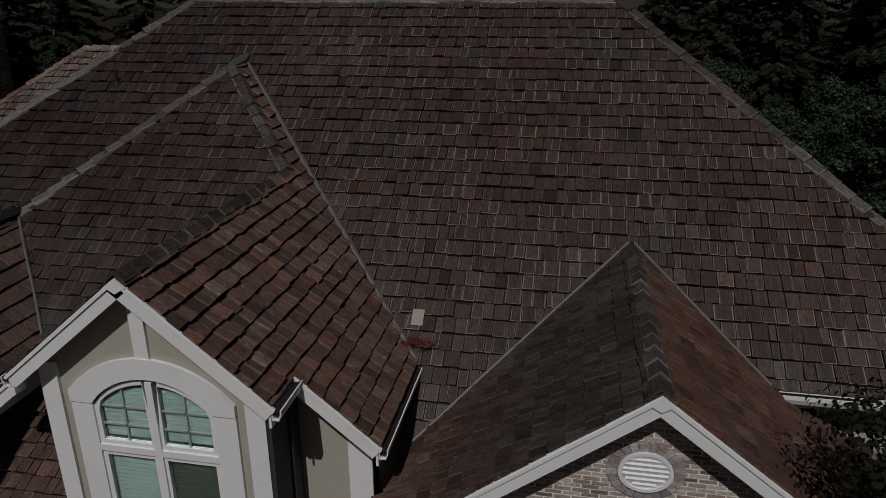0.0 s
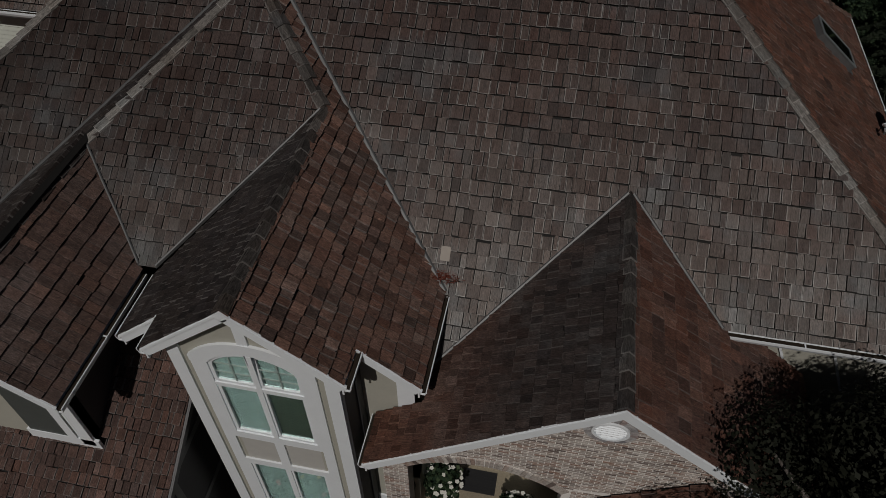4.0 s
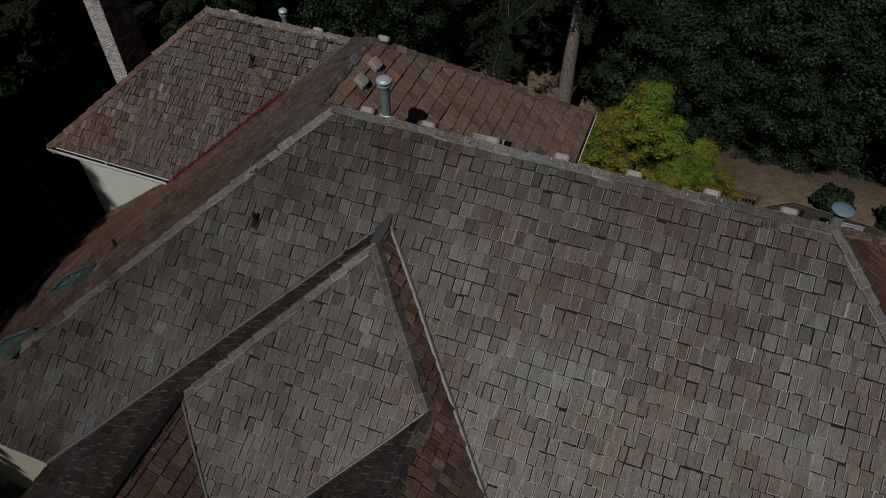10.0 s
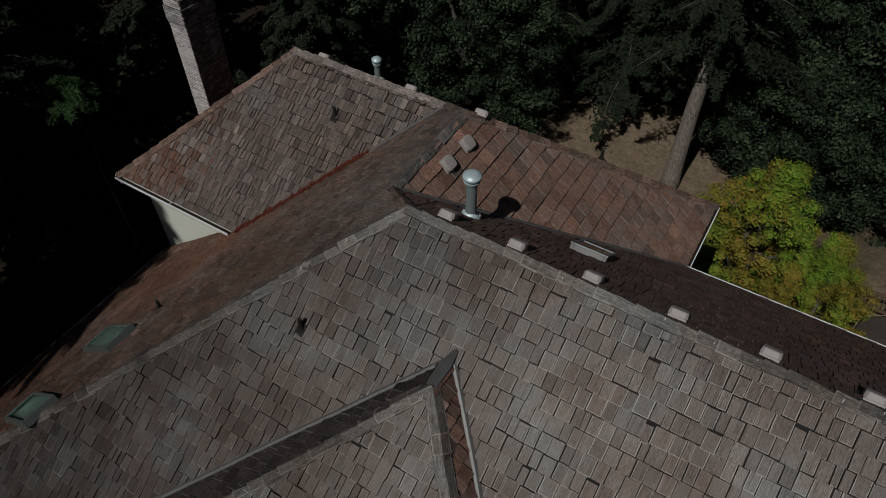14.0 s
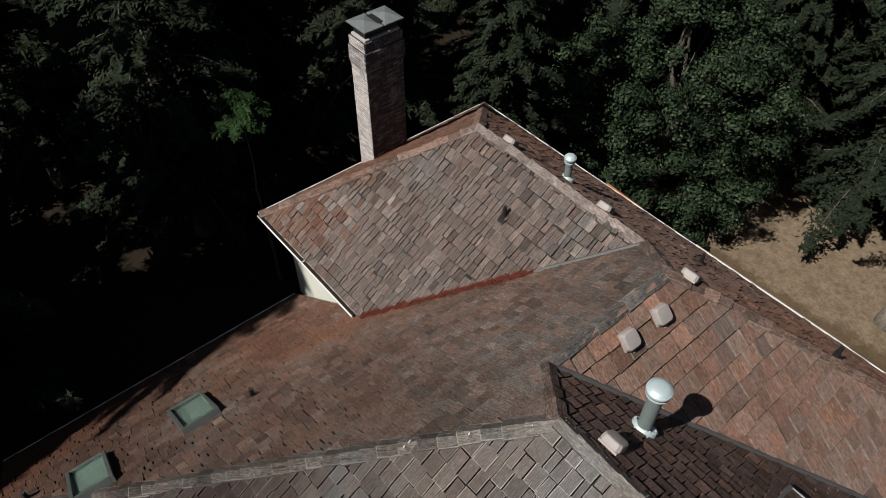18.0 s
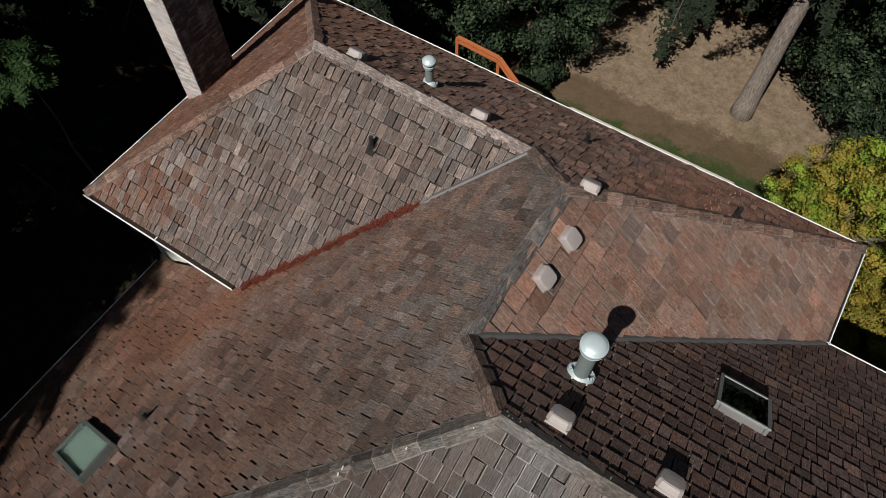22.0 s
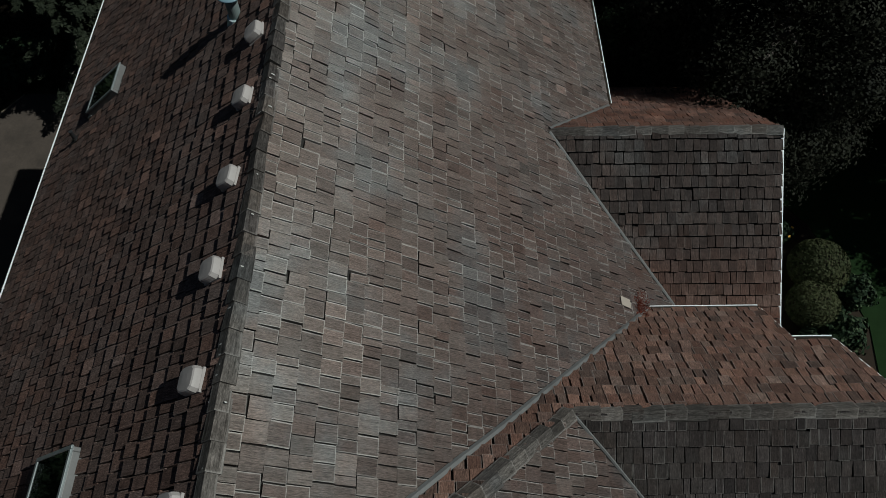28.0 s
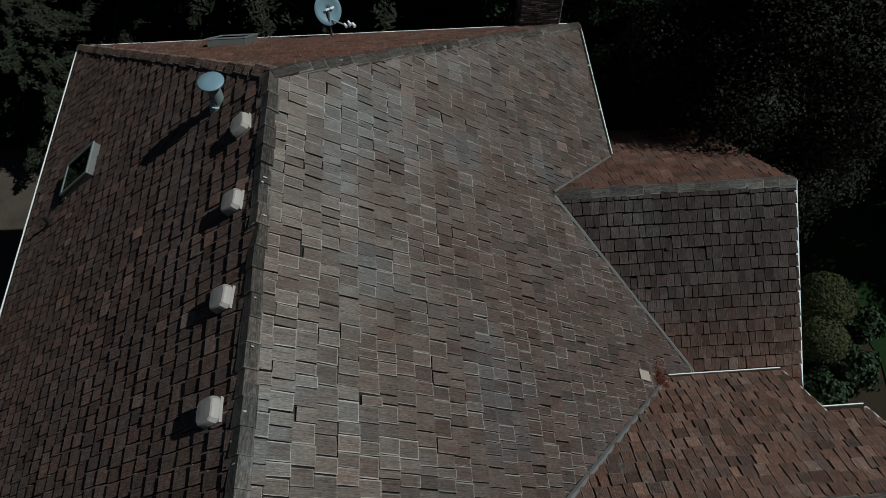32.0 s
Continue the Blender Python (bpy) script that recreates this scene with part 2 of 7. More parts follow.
GREY = [(0.098, 0.088, 0.083), (0.125, 0.115, 0.109), (0.112, 0.105, 0.101), (0.122, 0.103, 0.092), (0.188, 0.177, 0.170), (0.090, 0.081, 0.079), (0.125, 0.120, 0.116), (0.110, 0.092, 0.085),
        (0.119, 0.110, 0.105), (0.069, 0.062, 0.061), (0.131, 0.121, 0.112), (0.106, 0.099, 0.096), (0.150, 0.135, 0.125), (0.125, 0.109, 0.100), (0.115, 0.112, 0.112), (0.100, 0.090, 0.085)]
PALE = [tuple(0.9 * c * k for c, k in zip(t, (1.12, 1.0, 0.95))) for t in GREY]
RUST = [(0.115, 0.068, 0.052), (0.14, 0.08, 0.06), (0.12, 0.085, 0.071), (0.165, 0.09, 0.066), (0.095, 0.068, 0.058), (0.135, 0.096, 0.08), (0.12, 0.07, 0.054), (0.18, 0.12, 0.095), (0.11, 0.072, 0.06), (0.08, 0.058, 0.051)]
# RUST made about 1.4 times lighter, for the wing slope alone
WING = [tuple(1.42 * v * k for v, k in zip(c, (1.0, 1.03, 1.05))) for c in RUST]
BROWN = [(0.104, 0.073, 0.063), (0.132, 0.094, 0.079), (0.091, 0.071, 0.063), (0.147, 0.097, 0.078), (0.118, 0.094, 0.085), (0.080, 0.061, 0.054), (0.124, 0.098, 0.087)]
RED = [(0.075, 0.05, 0.041), (0.12, 0.074, 0.057), (0.06, 0.045, 0.039), (0.15, 0.098, 0.076), (0.082, 0.064, 0.056), (0.105, 0.06, 0.046), (0.145, 0.115, 0.098), (0.05, 0.038, 0.033), (0.1, 0.066, 0.052)]
DARK_GREY = [(0.028, 0.026, 0.025), (0.04, 0.036, 0.034), (0.034, 0.029, 0.026), (0.05, 0.046, 0.044), (0.026, 0.024, 0.023), (0.06, 0.055, 0.052)]
CAP = [(0.1, 0.09, 0.085), (0.2, 0.18, 0.165), (0.12, 0.105, 0.1), (0.16, 0.13, 0.112), (0.24, 0.22, 0.205), (0.09, 0.08, 0.075), (0.17, 0.155, 0.145)]
CAP_RUST = [(0.13, 0.082, 0.065), (0.18, 0.115, 0.092), (0.1, 0.07, 0.058), (0.21, 0.145, 0.119), (0.15, 0.094, 0.074), (0.165, 0.125, 0.108)]
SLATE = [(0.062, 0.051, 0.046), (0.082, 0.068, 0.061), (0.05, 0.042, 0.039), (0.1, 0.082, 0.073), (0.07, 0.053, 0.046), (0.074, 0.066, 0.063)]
SILVER = [tuple(0.34 * v * k for v, k in zip(c, (1.36, 0.95, 0.88))) for c in GREY]
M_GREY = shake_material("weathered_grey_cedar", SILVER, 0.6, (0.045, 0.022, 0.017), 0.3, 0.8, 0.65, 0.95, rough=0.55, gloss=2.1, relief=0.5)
M_PALE_SHAKE = shake_material("silvered_cedar", PALE, 0.45, (0.12, 0.08, 0.063), 0.35, 0.3, 0.9, fades=((0, -14.0, -15.8, (1.15, 0.74, 0.58)),))
M_RUST = shake_material("russet_cedar", [(1.06 * a, 0.91 * b, 0.8 * c) for a, b, c in RUST], 0.55, (0.15, 0.066, 0.04), 0.5, 0.1, 0.2)
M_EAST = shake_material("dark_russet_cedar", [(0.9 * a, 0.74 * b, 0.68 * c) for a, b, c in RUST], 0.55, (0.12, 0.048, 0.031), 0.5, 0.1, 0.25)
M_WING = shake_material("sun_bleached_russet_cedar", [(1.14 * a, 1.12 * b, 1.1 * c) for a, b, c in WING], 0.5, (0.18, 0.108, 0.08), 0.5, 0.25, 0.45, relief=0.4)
# second fade: dark brown west end, with the grazing light put into it
M_WING_N = shake_material("lichen_brown_cedar", [(1.8 * a, 1.6 * b, 1.48 * c) for a, b, c in BROWN], 0.7, (0.29, 0.165, 0.115), 0.22, 0.2, 0.08, mixed=0.05, fades=((0, -8.5, -5.5, (1.08, 0.92, 0.85)), (0, -10.5, -14.5, (0.74, 0.68, 0.66))))
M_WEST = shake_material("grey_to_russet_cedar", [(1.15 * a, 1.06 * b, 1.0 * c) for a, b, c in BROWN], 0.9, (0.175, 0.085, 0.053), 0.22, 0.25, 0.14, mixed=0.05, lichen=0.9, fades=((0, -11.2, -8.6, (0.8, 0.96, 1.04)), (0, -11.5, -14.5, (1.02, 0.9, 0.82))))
M_BROWN = shake_material("brown_cedar", [(0.94 * a, 0.84 * b, 0.83 * c) for a, b, c in BROWN], 0.35, (0.085, 0.05, 0.038), 0.4, 0.15, 0.15)
# dark red tones, with part of the tree's shade taken into them
M_LOWRED = shake_material("damp_red_cedar", [(0.82 * a, 0.68 * b, 0.65 * c) for a, b, c in RUST], 0.5, (0.075, 0.032, 0.023), 0.5, 0.1, 0.2)
# BROWN made darker and redder, for the low roof between the gables
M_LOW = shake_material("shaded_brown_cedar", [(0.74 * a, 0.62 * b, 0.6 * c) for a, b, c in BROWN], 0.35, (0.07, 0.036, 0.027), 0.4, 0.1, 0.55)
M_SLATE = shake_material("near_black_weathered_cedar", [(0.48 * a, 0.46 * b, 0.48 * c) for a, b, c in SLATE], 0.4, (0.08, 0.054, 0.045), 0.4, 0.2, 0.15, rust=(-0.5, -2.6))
M_RED = shake_material("red_brown_cedar", [(1.2 * a, 1.06 * b, 1.04 * c) for a, b, c in RED], 0.4, (0.12, 0.062, 0.045), 0.4, 0.1, 0.3)
# near-black tones for the west slopes of the two front gables
M_DARK_GREY = shake_material("dark_mossy_cedar", [(0.82 * a, 0.75 * b, 0.78 * c) for a, b, c in DARK_GREY], 0.4, (0.035, 0.026, 0.02), 0.4, 0.1, 0.3)
M_CAP = shake_material("pale_cap_cedar", [tuple(0.36 * v for v in c) for c in CAP], 0.3, (0.045, 0.032, 0.027), 0.4, 0.3, 0.4, rough=0.55, gloss=1.4, relief=0.4)
M_CAP_N = shake_material("grey_cap_cedar", [(0.062 + 0.42 * a, 0.062 + 0.42 * b, 0.062 + 0.42 * c) for a, b, c in CAP], 0.3, (0.1, 0.08, 0.07), 0.4, 0.2, 0.25)
M_CAP_PALE = shake_material("bleached_pink_grey_cap_cedar", [(0.12 + 0.5 * a, 0.1 + 0.5 * b, 0.094 + 0.5 * c) for a, b, c in CAP], 0.3, (0.17, 0.12, 0.1), 0.4, 0.2, 0.5)
M_CAP_BROWN = shake_material("dark_brown_cap_cedar", [(0.03 + 0.36 * a, 0.026 + 0.36 * b, 0.023 + 0.36 * c) for a, b, c in CAP_RUST], 0.3, (0.07, 0.045, 0.036), 0.4, 0.1, 0.25)
M_CAP_RUST = shake_material("russet_cap_cedar", CAP_RUST, 0.3, (0.14, 0.085, 0.064), 0.4, 0.1, 0.5)
M_DECK = plain("roof_felt", (0.011, 0.01, 0.009), 0.9)
M_WHITE = plain("white_paint", (0.82, 0.86, 0.885), 0.5, vary=0.08, scale=2)
M_PANEL = plain("pale_grey_stucco", (0.5, 0.49, 0.46), 0.85, vary=0.12, scale=3, bump=0.3)
M_SHAFT = plain("dim_skylight_shaft", (0.15, 0.175, 0.165), 0.7, vary=0.15, scale=2)
# dark grey trim, toned down for the flank's shade
M_STRIP = plain("dark_grey_stained_timber", (0.15, 0.15, 0.152), 0.7)
M_BAR = plain("grey_green_glazing_bar", (0.3, 0.36, 0.34), 0.5, vary=0.05)
M_CREAM = plain("cream_stucco", (0.43, 0.42, 0.36), 0.85, vary=0.12, scale=3, bump=0.3)
M_PALE = plain("pale_green_render", (0.62, 0.65, 0.58), 0.8, vary=0.07, scale=2, bump=0.2)
# near-black flanks: their shade is put into the wall colour
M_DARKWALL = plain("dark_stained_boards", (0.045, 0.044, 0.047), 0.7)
M_METAL = plain("dull_galvanised_metal", (0.17, 0.172, 0.172), 0.55, 0.5, 0.3, 4)
M_CAPMETAL = plain("pale_blue_grey_vent_metal", (0.5, 0.62, 0.65), 0.45, 0.25, 0.15, 5)
M_PIPE = plain("painted_grey_pipe", (0.2, 0.25, 0.25), 0.6, 0.1, 0.2, 5)
M_BOX = plain("weathered_box_vent_plastic", (0.35, 0.325, 0.316), 0.6, 0, 0.15, 9)
M_BLACK = plain("black_rubber", (0.015, 0.015, 0.016), 0.6)
M_SOIL = plain("dark_soil", (0.03, 0.023, 0.017), 0.95, vary=0.4, scale=2, spec=0.1)
M_ORANGE = plain("orange_stained_timber", (0.42, 0.13, 0.045), 0.6, vary=0.2, scale=5)
def bark_material(name="grey_brown_bark", gain=0.5):
    """Furrowed bark: dark cracks that run up the trunk."""
    mat = bpy.data.materials.new(name)
    n, l, b = nodes_of(mat)
    b.inputs["Roughness"].default_value = 0.95
    mp = n.new("ShaderNodeMapping")
    mp.inputs["Scale"].default_value = (30, 30, 5.0)
    l.new(n.new("ShaderNodeNewGeometry").outputs["Position"], mp.inputs[0])
    f = noise_of(n, l, 1.0, 6, mp.outputs[0], 0.7)
    l.new(ramp_of(n, l, f, [(at, tuple(gain * v for v in tone)) for at, tone in ((0.33, (0.07, 0.06, 0.052)), (0.5, (0.22, 0.19, 0.165)), (0.68, (0.38, 0.345, 0.31)))]), b.inputs["Base Color"])
    bump_of(n, l, b, f, 1.0, 0.04)
    return mat


M_BARK = bark_material()
M_PINE_BARK = bark_material("grey_pine_bark", 1.0)
M_MOSS = plain("red_brown_needle_litter", (0.15, 0.042, 0.028), 0.95, vary=0.55, scale=14, bump=0.6, spec=0.1)


def glass_material(name, colour, rough=0.02):
    mat = bpy.data.materials.new(name)
    n, l, b = nodes_of(mat)
    b.inputs["Base Color"].default_value = (*colour, 1)
    b.inputs["Roughness"].default_value, b.inputs["Transmission Weight"].default_value, b.inputs["IOR"].default_value = rough, 1.0, 1.45
    return mat


M_GLASS = glass_material("green_tinted_window_glass", (0.66, 0.84, 0.8))
M_SKYGLASS = glass_material("skylight_glass", (0.6, 0.75, 0.7), 0.05)
M_DARKPANE = glass_material("smoked_skylight_glass", (0.03, 0.036, 0.036), 0.03)
M_BLIND = plain("pale_window_blind", (0.3, 0.345, 0.345), 0.7, vary=0.06)
M_DIMBLIND = plain("dim_olive_window_blind", (0.05, 0.058, 0.045), 0.7, vary=0.06)
M_DARKGLASS = plain("unlit_interior", (0.012, 0.014, 0.015), 0.3)
M_COWL = plain("dull_zinc_cowl", (0.22, 0.25, 0.255), 0.45, 0.3, 0.3, 9)
M_CURB = plain("grey_green_skylight_frame", (0.12, 0.14, 0.135), 0.45, 0.4, 0.2, 6)
M_CONCRETE = plain("brown_stained_concrete", (0.06, 0.047, 0.038), 0.9, vary=0.6, scale=1.6, bump=0.2)
M_PAVER = plain("buff_paving_brick", (0.27, 0.2, 0.145), 0.9, vary=0.35, scale=7, bump=0.3)
M_GRAVEL = plain("exposed_aggregate", (0.31, 0.265, 0.19), 0.9, vary=0.4, scale=28, bump=0.5)
M_MORTAR = plain("pale_mortar", (0.82, 0.79, 0.75), 0.95, vary=0.15, scale=8, bump=0.3)
M_WEEDS = plain("damp_green_grass", (0.014, 0.03, 0.011), 0.95, vary=0.4, scale=3, bump=0.6, spec=0.05)
M_DISH = plain("blue_grey_dish_enamel", (0.17, 0.27, 0.34), 0.4, vary=0.06)
M_WOOD = plain("brown_garden_timber", (0.13, 0.08, 0.05), 0.8, vary=0.3, scale=6)


def brick_material(name, tones):
    mat = bpy.data.materials.new(name)
    n, l, b = nodes_of(mat)
    b.inputs["Roughness"].default_value = 0.92
    r = piece_random(n, l)
    base = ramp_of(n, l, r, [(i / (len(tones) - 1), c) for i, c in enumerate(tones)])
    pos = n.new("ShaderNodeNewGeometry").outputs["Position"]
    f = noise_of(n, l, 30.0, 6, pos, 0.75)
    g = noise_of(n, l, 4.0, 4, pos, 0.6)
    c = mix_rgb(n, l, 0.75, base, ramp_of(n, l, f, [(0.32, (0.4, 0.38, 0.37)), (0.52, (1, 1, 1)), (0.72, (1.5, 1.5, 1.5))]), "MULTIPLY")
    c = mix_rgb(n, l, math_of(n, l, "MULTIPLY", ramp_of(n, l, g, [(0.5, (0, 0, 0)), (0.7, (1, 1, 1))]), 0.3), c, (0.72, 0.69, 0.65))
    l.new(c, b.inputs["Base Color"])
    bump_of(n, l, b, f, 0.7, 0.008)
    return mat


M_BRICK = brick_material("limewashed_brick", [(0.4, 0.35, 0.31), (0.52, 0.48, 0.44), (0.27, 0.17, 0.13), (0.44, 0.395, 0.355), (0.15, 0.115, 0.1), (0.56, 0.52, 0.48), (0.33, 0.27, 0.235), (0.3, 0.2, 0.155), (0.5, 0.45, 0.41), (0.12, 0.09, 0.08), (0.42, 0.375, 0.335), (0.29, 0.23, 0.2)])
M_DARKBRICK = brick_material("sooty_brick", [(0.94 * r, g, 1.07 * b) for r, g, b in ((0.426, 0.394, 0.373), (0.490, 0.459, 0.426), (0.267, 0.234, 0.224), (0.533, 0.501, 0.469), (0.213, 0.192, 0.192), (0.447, 0.406, 0.384), (0.320, 0.234, 0.203), (0.384, 0.352, 0.341))])
# dark brick and mortar that carry the shade of the stack's unlit sides
M_SHADEBRICK = brick_material("soot_stained_brick", [(0.075, 0.068, 0.072), (0.1, 0.088, 0.09), (0.055, 0.05, 0.054), (0.085, 0.075, 0.078), (0.22, 0.2, 0.2), (0.07, 0.06, 0.062), (0.11, 0.085, 0.08)])
M_SHADEMORTAR = plain("soot_stained_mortar", (0.075, 0.068, 0.07), 0.95, vary=0.3, scale=3, bump=0.3)


def leaf_material(name, tones, rough=0.7, turn=None):
    mat = bpy.data.materials.new(name)
    n, l, b = nodes_of(mat)
    b.inputs["Roughness"].default_value = rough
    b.inputs["Specular IOR Level"].default_value = 0.1
    r = piece_random(n, l)
    base = ramp_of(n, l, r, [(i / (len(tones) - 1), c) for i, c in enumerate(tones)])
    pos = n.new("ShaderNodeNewGeometry").outputs["Position"]
    g = noise_of(n, l, 0.9, 3, pos, 0.6)
    if turn:
        # leaves still green in patches, others already turned
        patch = noise_of(n, l, 0.55, 4, pos, 0.6)
        base = mix_rgb(n, l, ramp_of(n, l, patch, [(0.42, (0, 0, 0)), (0.56, (1, 1, 1))]), mix_rgb(n, l, 1.0, base, turn, "MULTIPLY"), mix_rgb(n, l, 1.0, base, (1.1, 0.88, 0.9), "MULTIPLY"))
    l.new(mix_rgb(n, l, 0.7, base, ramp_of(n, l, g, [(0.3, (0.55, 0.6, 0.55)), (0.6, (1.15, 1.1, 1.0))]), "MULTIPLY"), b.inputs["Base Color"])
    return mat


M_LEAF = leaf_material("dark_green_leaves", [(0.011, 0.021, 0.013), (0.017, 0.032, 0.018), (0.043, 0.067, 0.037), (0.012, 0.025, 0.016), (0.023, 0.04, 0.021), (0.074, 0.104, 0.06)])
M_NEEDLE = leaf_material("fir_needles", [(0.012, 0.018, 0.012), (0.016, 0.025, 0.016), (0.013, 0.02, 0.011), (0.024, 0.033, 0.021)])
M_CEDAR = leaf_material("grey_green_cedar_sprays", [(0.016, 0.021, 0.015), (0.024, 0.03, 0.02), (0.013, 0.018, 0.012)])
M_MAPLE = leaf_material("yellow_green_maple_leaves", [(0.115, 0.17, 0.03), (0.2, 0.23, 0.035), (0.25, 0.225, 0.042), (0.15, 0.19, 0.032), (0.27, 0.2, 0.046), (0.06, 0.11, 0.024), (0.17, 0.21, 0.034), (0.26, 0.19, 0.05)], turn=(0.85, 1.28, 0.9))
M_BRIGHT = leaf_material("sunlit_young_leaves", [(0.018, 0.042, 0.016), (0.026, 0.056, 0.02), (0.014, 0.034, 0.013)])
M_BOX_HEDGE = leaf_material("clipped_olive_box", [(0.035, 0.045, 0.02), (0.05, 0.06, 0.03), (0.06, 0.065, 0.035)])
M_PETAL_W = plain("white_petals", (0.75, 0.75, 0.68), 0.6)
M_PETAL_R = plain("red_petals", (0.5, 0.03, 0.06), 0.6)
M_PETAL_Y = plain("yellow_petals", (0.6, 0.35, 0.03), 0.6)


# ---- mesh helpers ----
def mesh_of(name, verts, faces, material):
    me = bpy.data.meshes.new(name)
    me.from_pydata([tuple(v) for v in verts], [], faces)
    me.materials.append(material)
    me.update()
    return me


def part(name, bm, material, parent=None, label=""):
    """Links a bmesh as one mesh object under a thing or a part."""
    me = bpy.data.meshes.new(name)
    bmesh.ops.recalc_face_normals(bm, faces=bm.faces)
    bm.to_mesh(me)
    bm.free()
    me.materials.append(material)
    ob = new(name, me)
    ob.parent = parent
    if label:
        ob["label"] = label
    return ob


def thing(name, label, category, at=(0, 0, 0), group="", kind=""):
    ob = new(name)
    ob.location = at
    ob.empty_display_size = 0.2
    return tagged(ob, label, category, group, kind)


def box(bm, lo, hi, m=None, bevel=0.0):
    """An axis-aligned box between two corners, moved by m."""
    lo, hi = Vector(lo), Vector(hi)
    made = bmesh.ops.create_cube(bm, size=1.0)["verts"]
    size, mid = hi - lo, (hi + lo) / 2
    for v in made:
        v.co = Vector((v.co.x * size.x, v.co.y * size.y, v.co.z * size.z)) + mid
    if bevel:
        edges = {e for v in made for e in v.link_edges}
        out = bmesh.ops.bevel(bm, geom=list(edges), offset=bevel, segments=2, affect="EDGES", profile=0.5)
        made = list({v for f in out["faces"] for v in f.verts} | {v for v in made if v.is_valid})
    if m is not None:
        bmesh.ops.transform(bm, matrix=m, verts=made)
    return made


def beam(bm, a, b, w, h, up=(0, 0, 1)):
    """A bar from a to b, w wide and h high, its top edge along the line a to b."""
    a, b = Vector(a), Vector(b)
    y = (b - a).normalized()
    x = y.cross(Vector(up)).normalized()
    z = x.cross(y)
    m = Matrix((x, y, z)).transposed().to_4x4()
    m.translation = a
    return box(bm, (-w / 2, 0, -h), (w / 2, (b - a).length, 0), m)


def tube(bm, a, b, r, seg=12, r2=None):
    a, b = Vector(a), Vector(b)
    m = (b - a).to_track_quat("Z", "Y").to_matrix().to_4x4()
    m.translation = (a + b) / 2
    return bmesh.ops.create_cone(bm, cap_ends=True, segments=seg, radius1=r, radius2=r if r2 is None else r2, depth=(b - a).length, matrix=m)["verts"]


def slab(name, pts, thick, material, parent, label="", way=(0, 0, -1)):
    """A flat polygon with thickness."""
    bm = bmesh.new()
    way = Vector(way).normalized() * thick
    top = [bm.verts.new(p) for p in pts]
    low = [bm.verts.new(Vector(p) + way) for p in pts]
    bm.faces.new(top)
    bm.faces.new(low[::-1])
    for i in range(len(pts)):
        j = (i + 1) % len(pts)
        bm.faces.new((top[j], top[i], low[i], low[j]))
    return part(name, bm, material, parent, label)


def clip(poly, lo, hi, axis):
    """The part of a flat polygon with lo <= axis <= hi."""
    for sign, limit in ((1, lo), (-1, -hi)):
        out = []
        for i, p in enumerate(poly):
            q = poly[i - 1]
            a, b = sign * q[axis] - limit, sign * p[axis] - limit
            if (a >= 0) != (b >= 0):
                s = a / (a - b)
                out.append(tuple(q[k] + s * (p[k] - q[k]) for k in range(2)))
            if b >= 0:
                out.append(p)
        poly = out
        if len(poly) < 3:
            return []
    return poly

# ---- the roofs: planes of the plan ----
def z_south(y): return 6.74 - 0.827 * (20.14 - y)
def z_north(y): return 6.74 - 0.845 * (y - 20.14)
def z_east(x): return 6.74 - 0.79 * (x - 1.03)
def z_west(x): return 6.74 + 0.78 * (x + 11.0)
def z_wing_east(x): return 5.80 - 0.90 * (x + 12.2)
def z_wing_north(y): return 5.80 - 0.875 * (y - 24.8)
def z_front_east(x): return 3.15 - 0.86 * (x + 6.33)
def z_front_west(x): return 5.19 + 0.765 * (x + 8.74)
def z_front(y): return 3.13 - 0.77 * (14.81 - y)
def z_bay_west(x): return 3.13 + 0.82 * (x + 6.33)
def z_left_east(x): return 2.12 - 0.93 * (x + 12.45)
def z_porch_west(x): return 2.0 + 0.75 * (x - 1.39)
def z_porch_east(x): return 2.0 - 0.75 * (x - 1.39)
def z_back(y): return 4.88 + 0.853 * (y - 25.86)


house = thing("house", "large two-storey house under a steep many-gabled cedar shake roof", "house", P(-6, 18, GROUND))
house.location = (0, 0, 0)

SLOPES = []


def slope(name, label, pts, material, near, exposure=0.25, wide=(0.09, 0.27), thick=(0.018, 0.034), slit=(0.005, 0.008, 0.012), uneven=0.008, gaps=(0.004, 0.006, 0.011), lean=0.02):
    """A roof slope: a deck over the polygon; its shakes are laid at the end of the file."""
    pts = [P(*p) for p in pts]
    n = Vector((0, 0, 0))
    for a, b in zip(pts, pts[1:] + pts[:1]):
        n += a.cross(b)
    n.normalize()
    if n.z < 0:
        pts, n = pts[::-1], -n
    up = Vector((-n.x * n.z, -n.y * n.z, n.x * n.x + n.y * n.y)).normalized()
    across = up.cross(n)
    deck = slab(name, [p - n * 0.03 for p in pts], 0.1, M_DECK, house, label, -n)
    SLOPES.append((deck, pts, across, up, n, material, P(*near), exposure, wide, thick, slit, uneven, gaps, lean))
    return deck


APEX = (-8.74, 17.48, z_front(17.48))
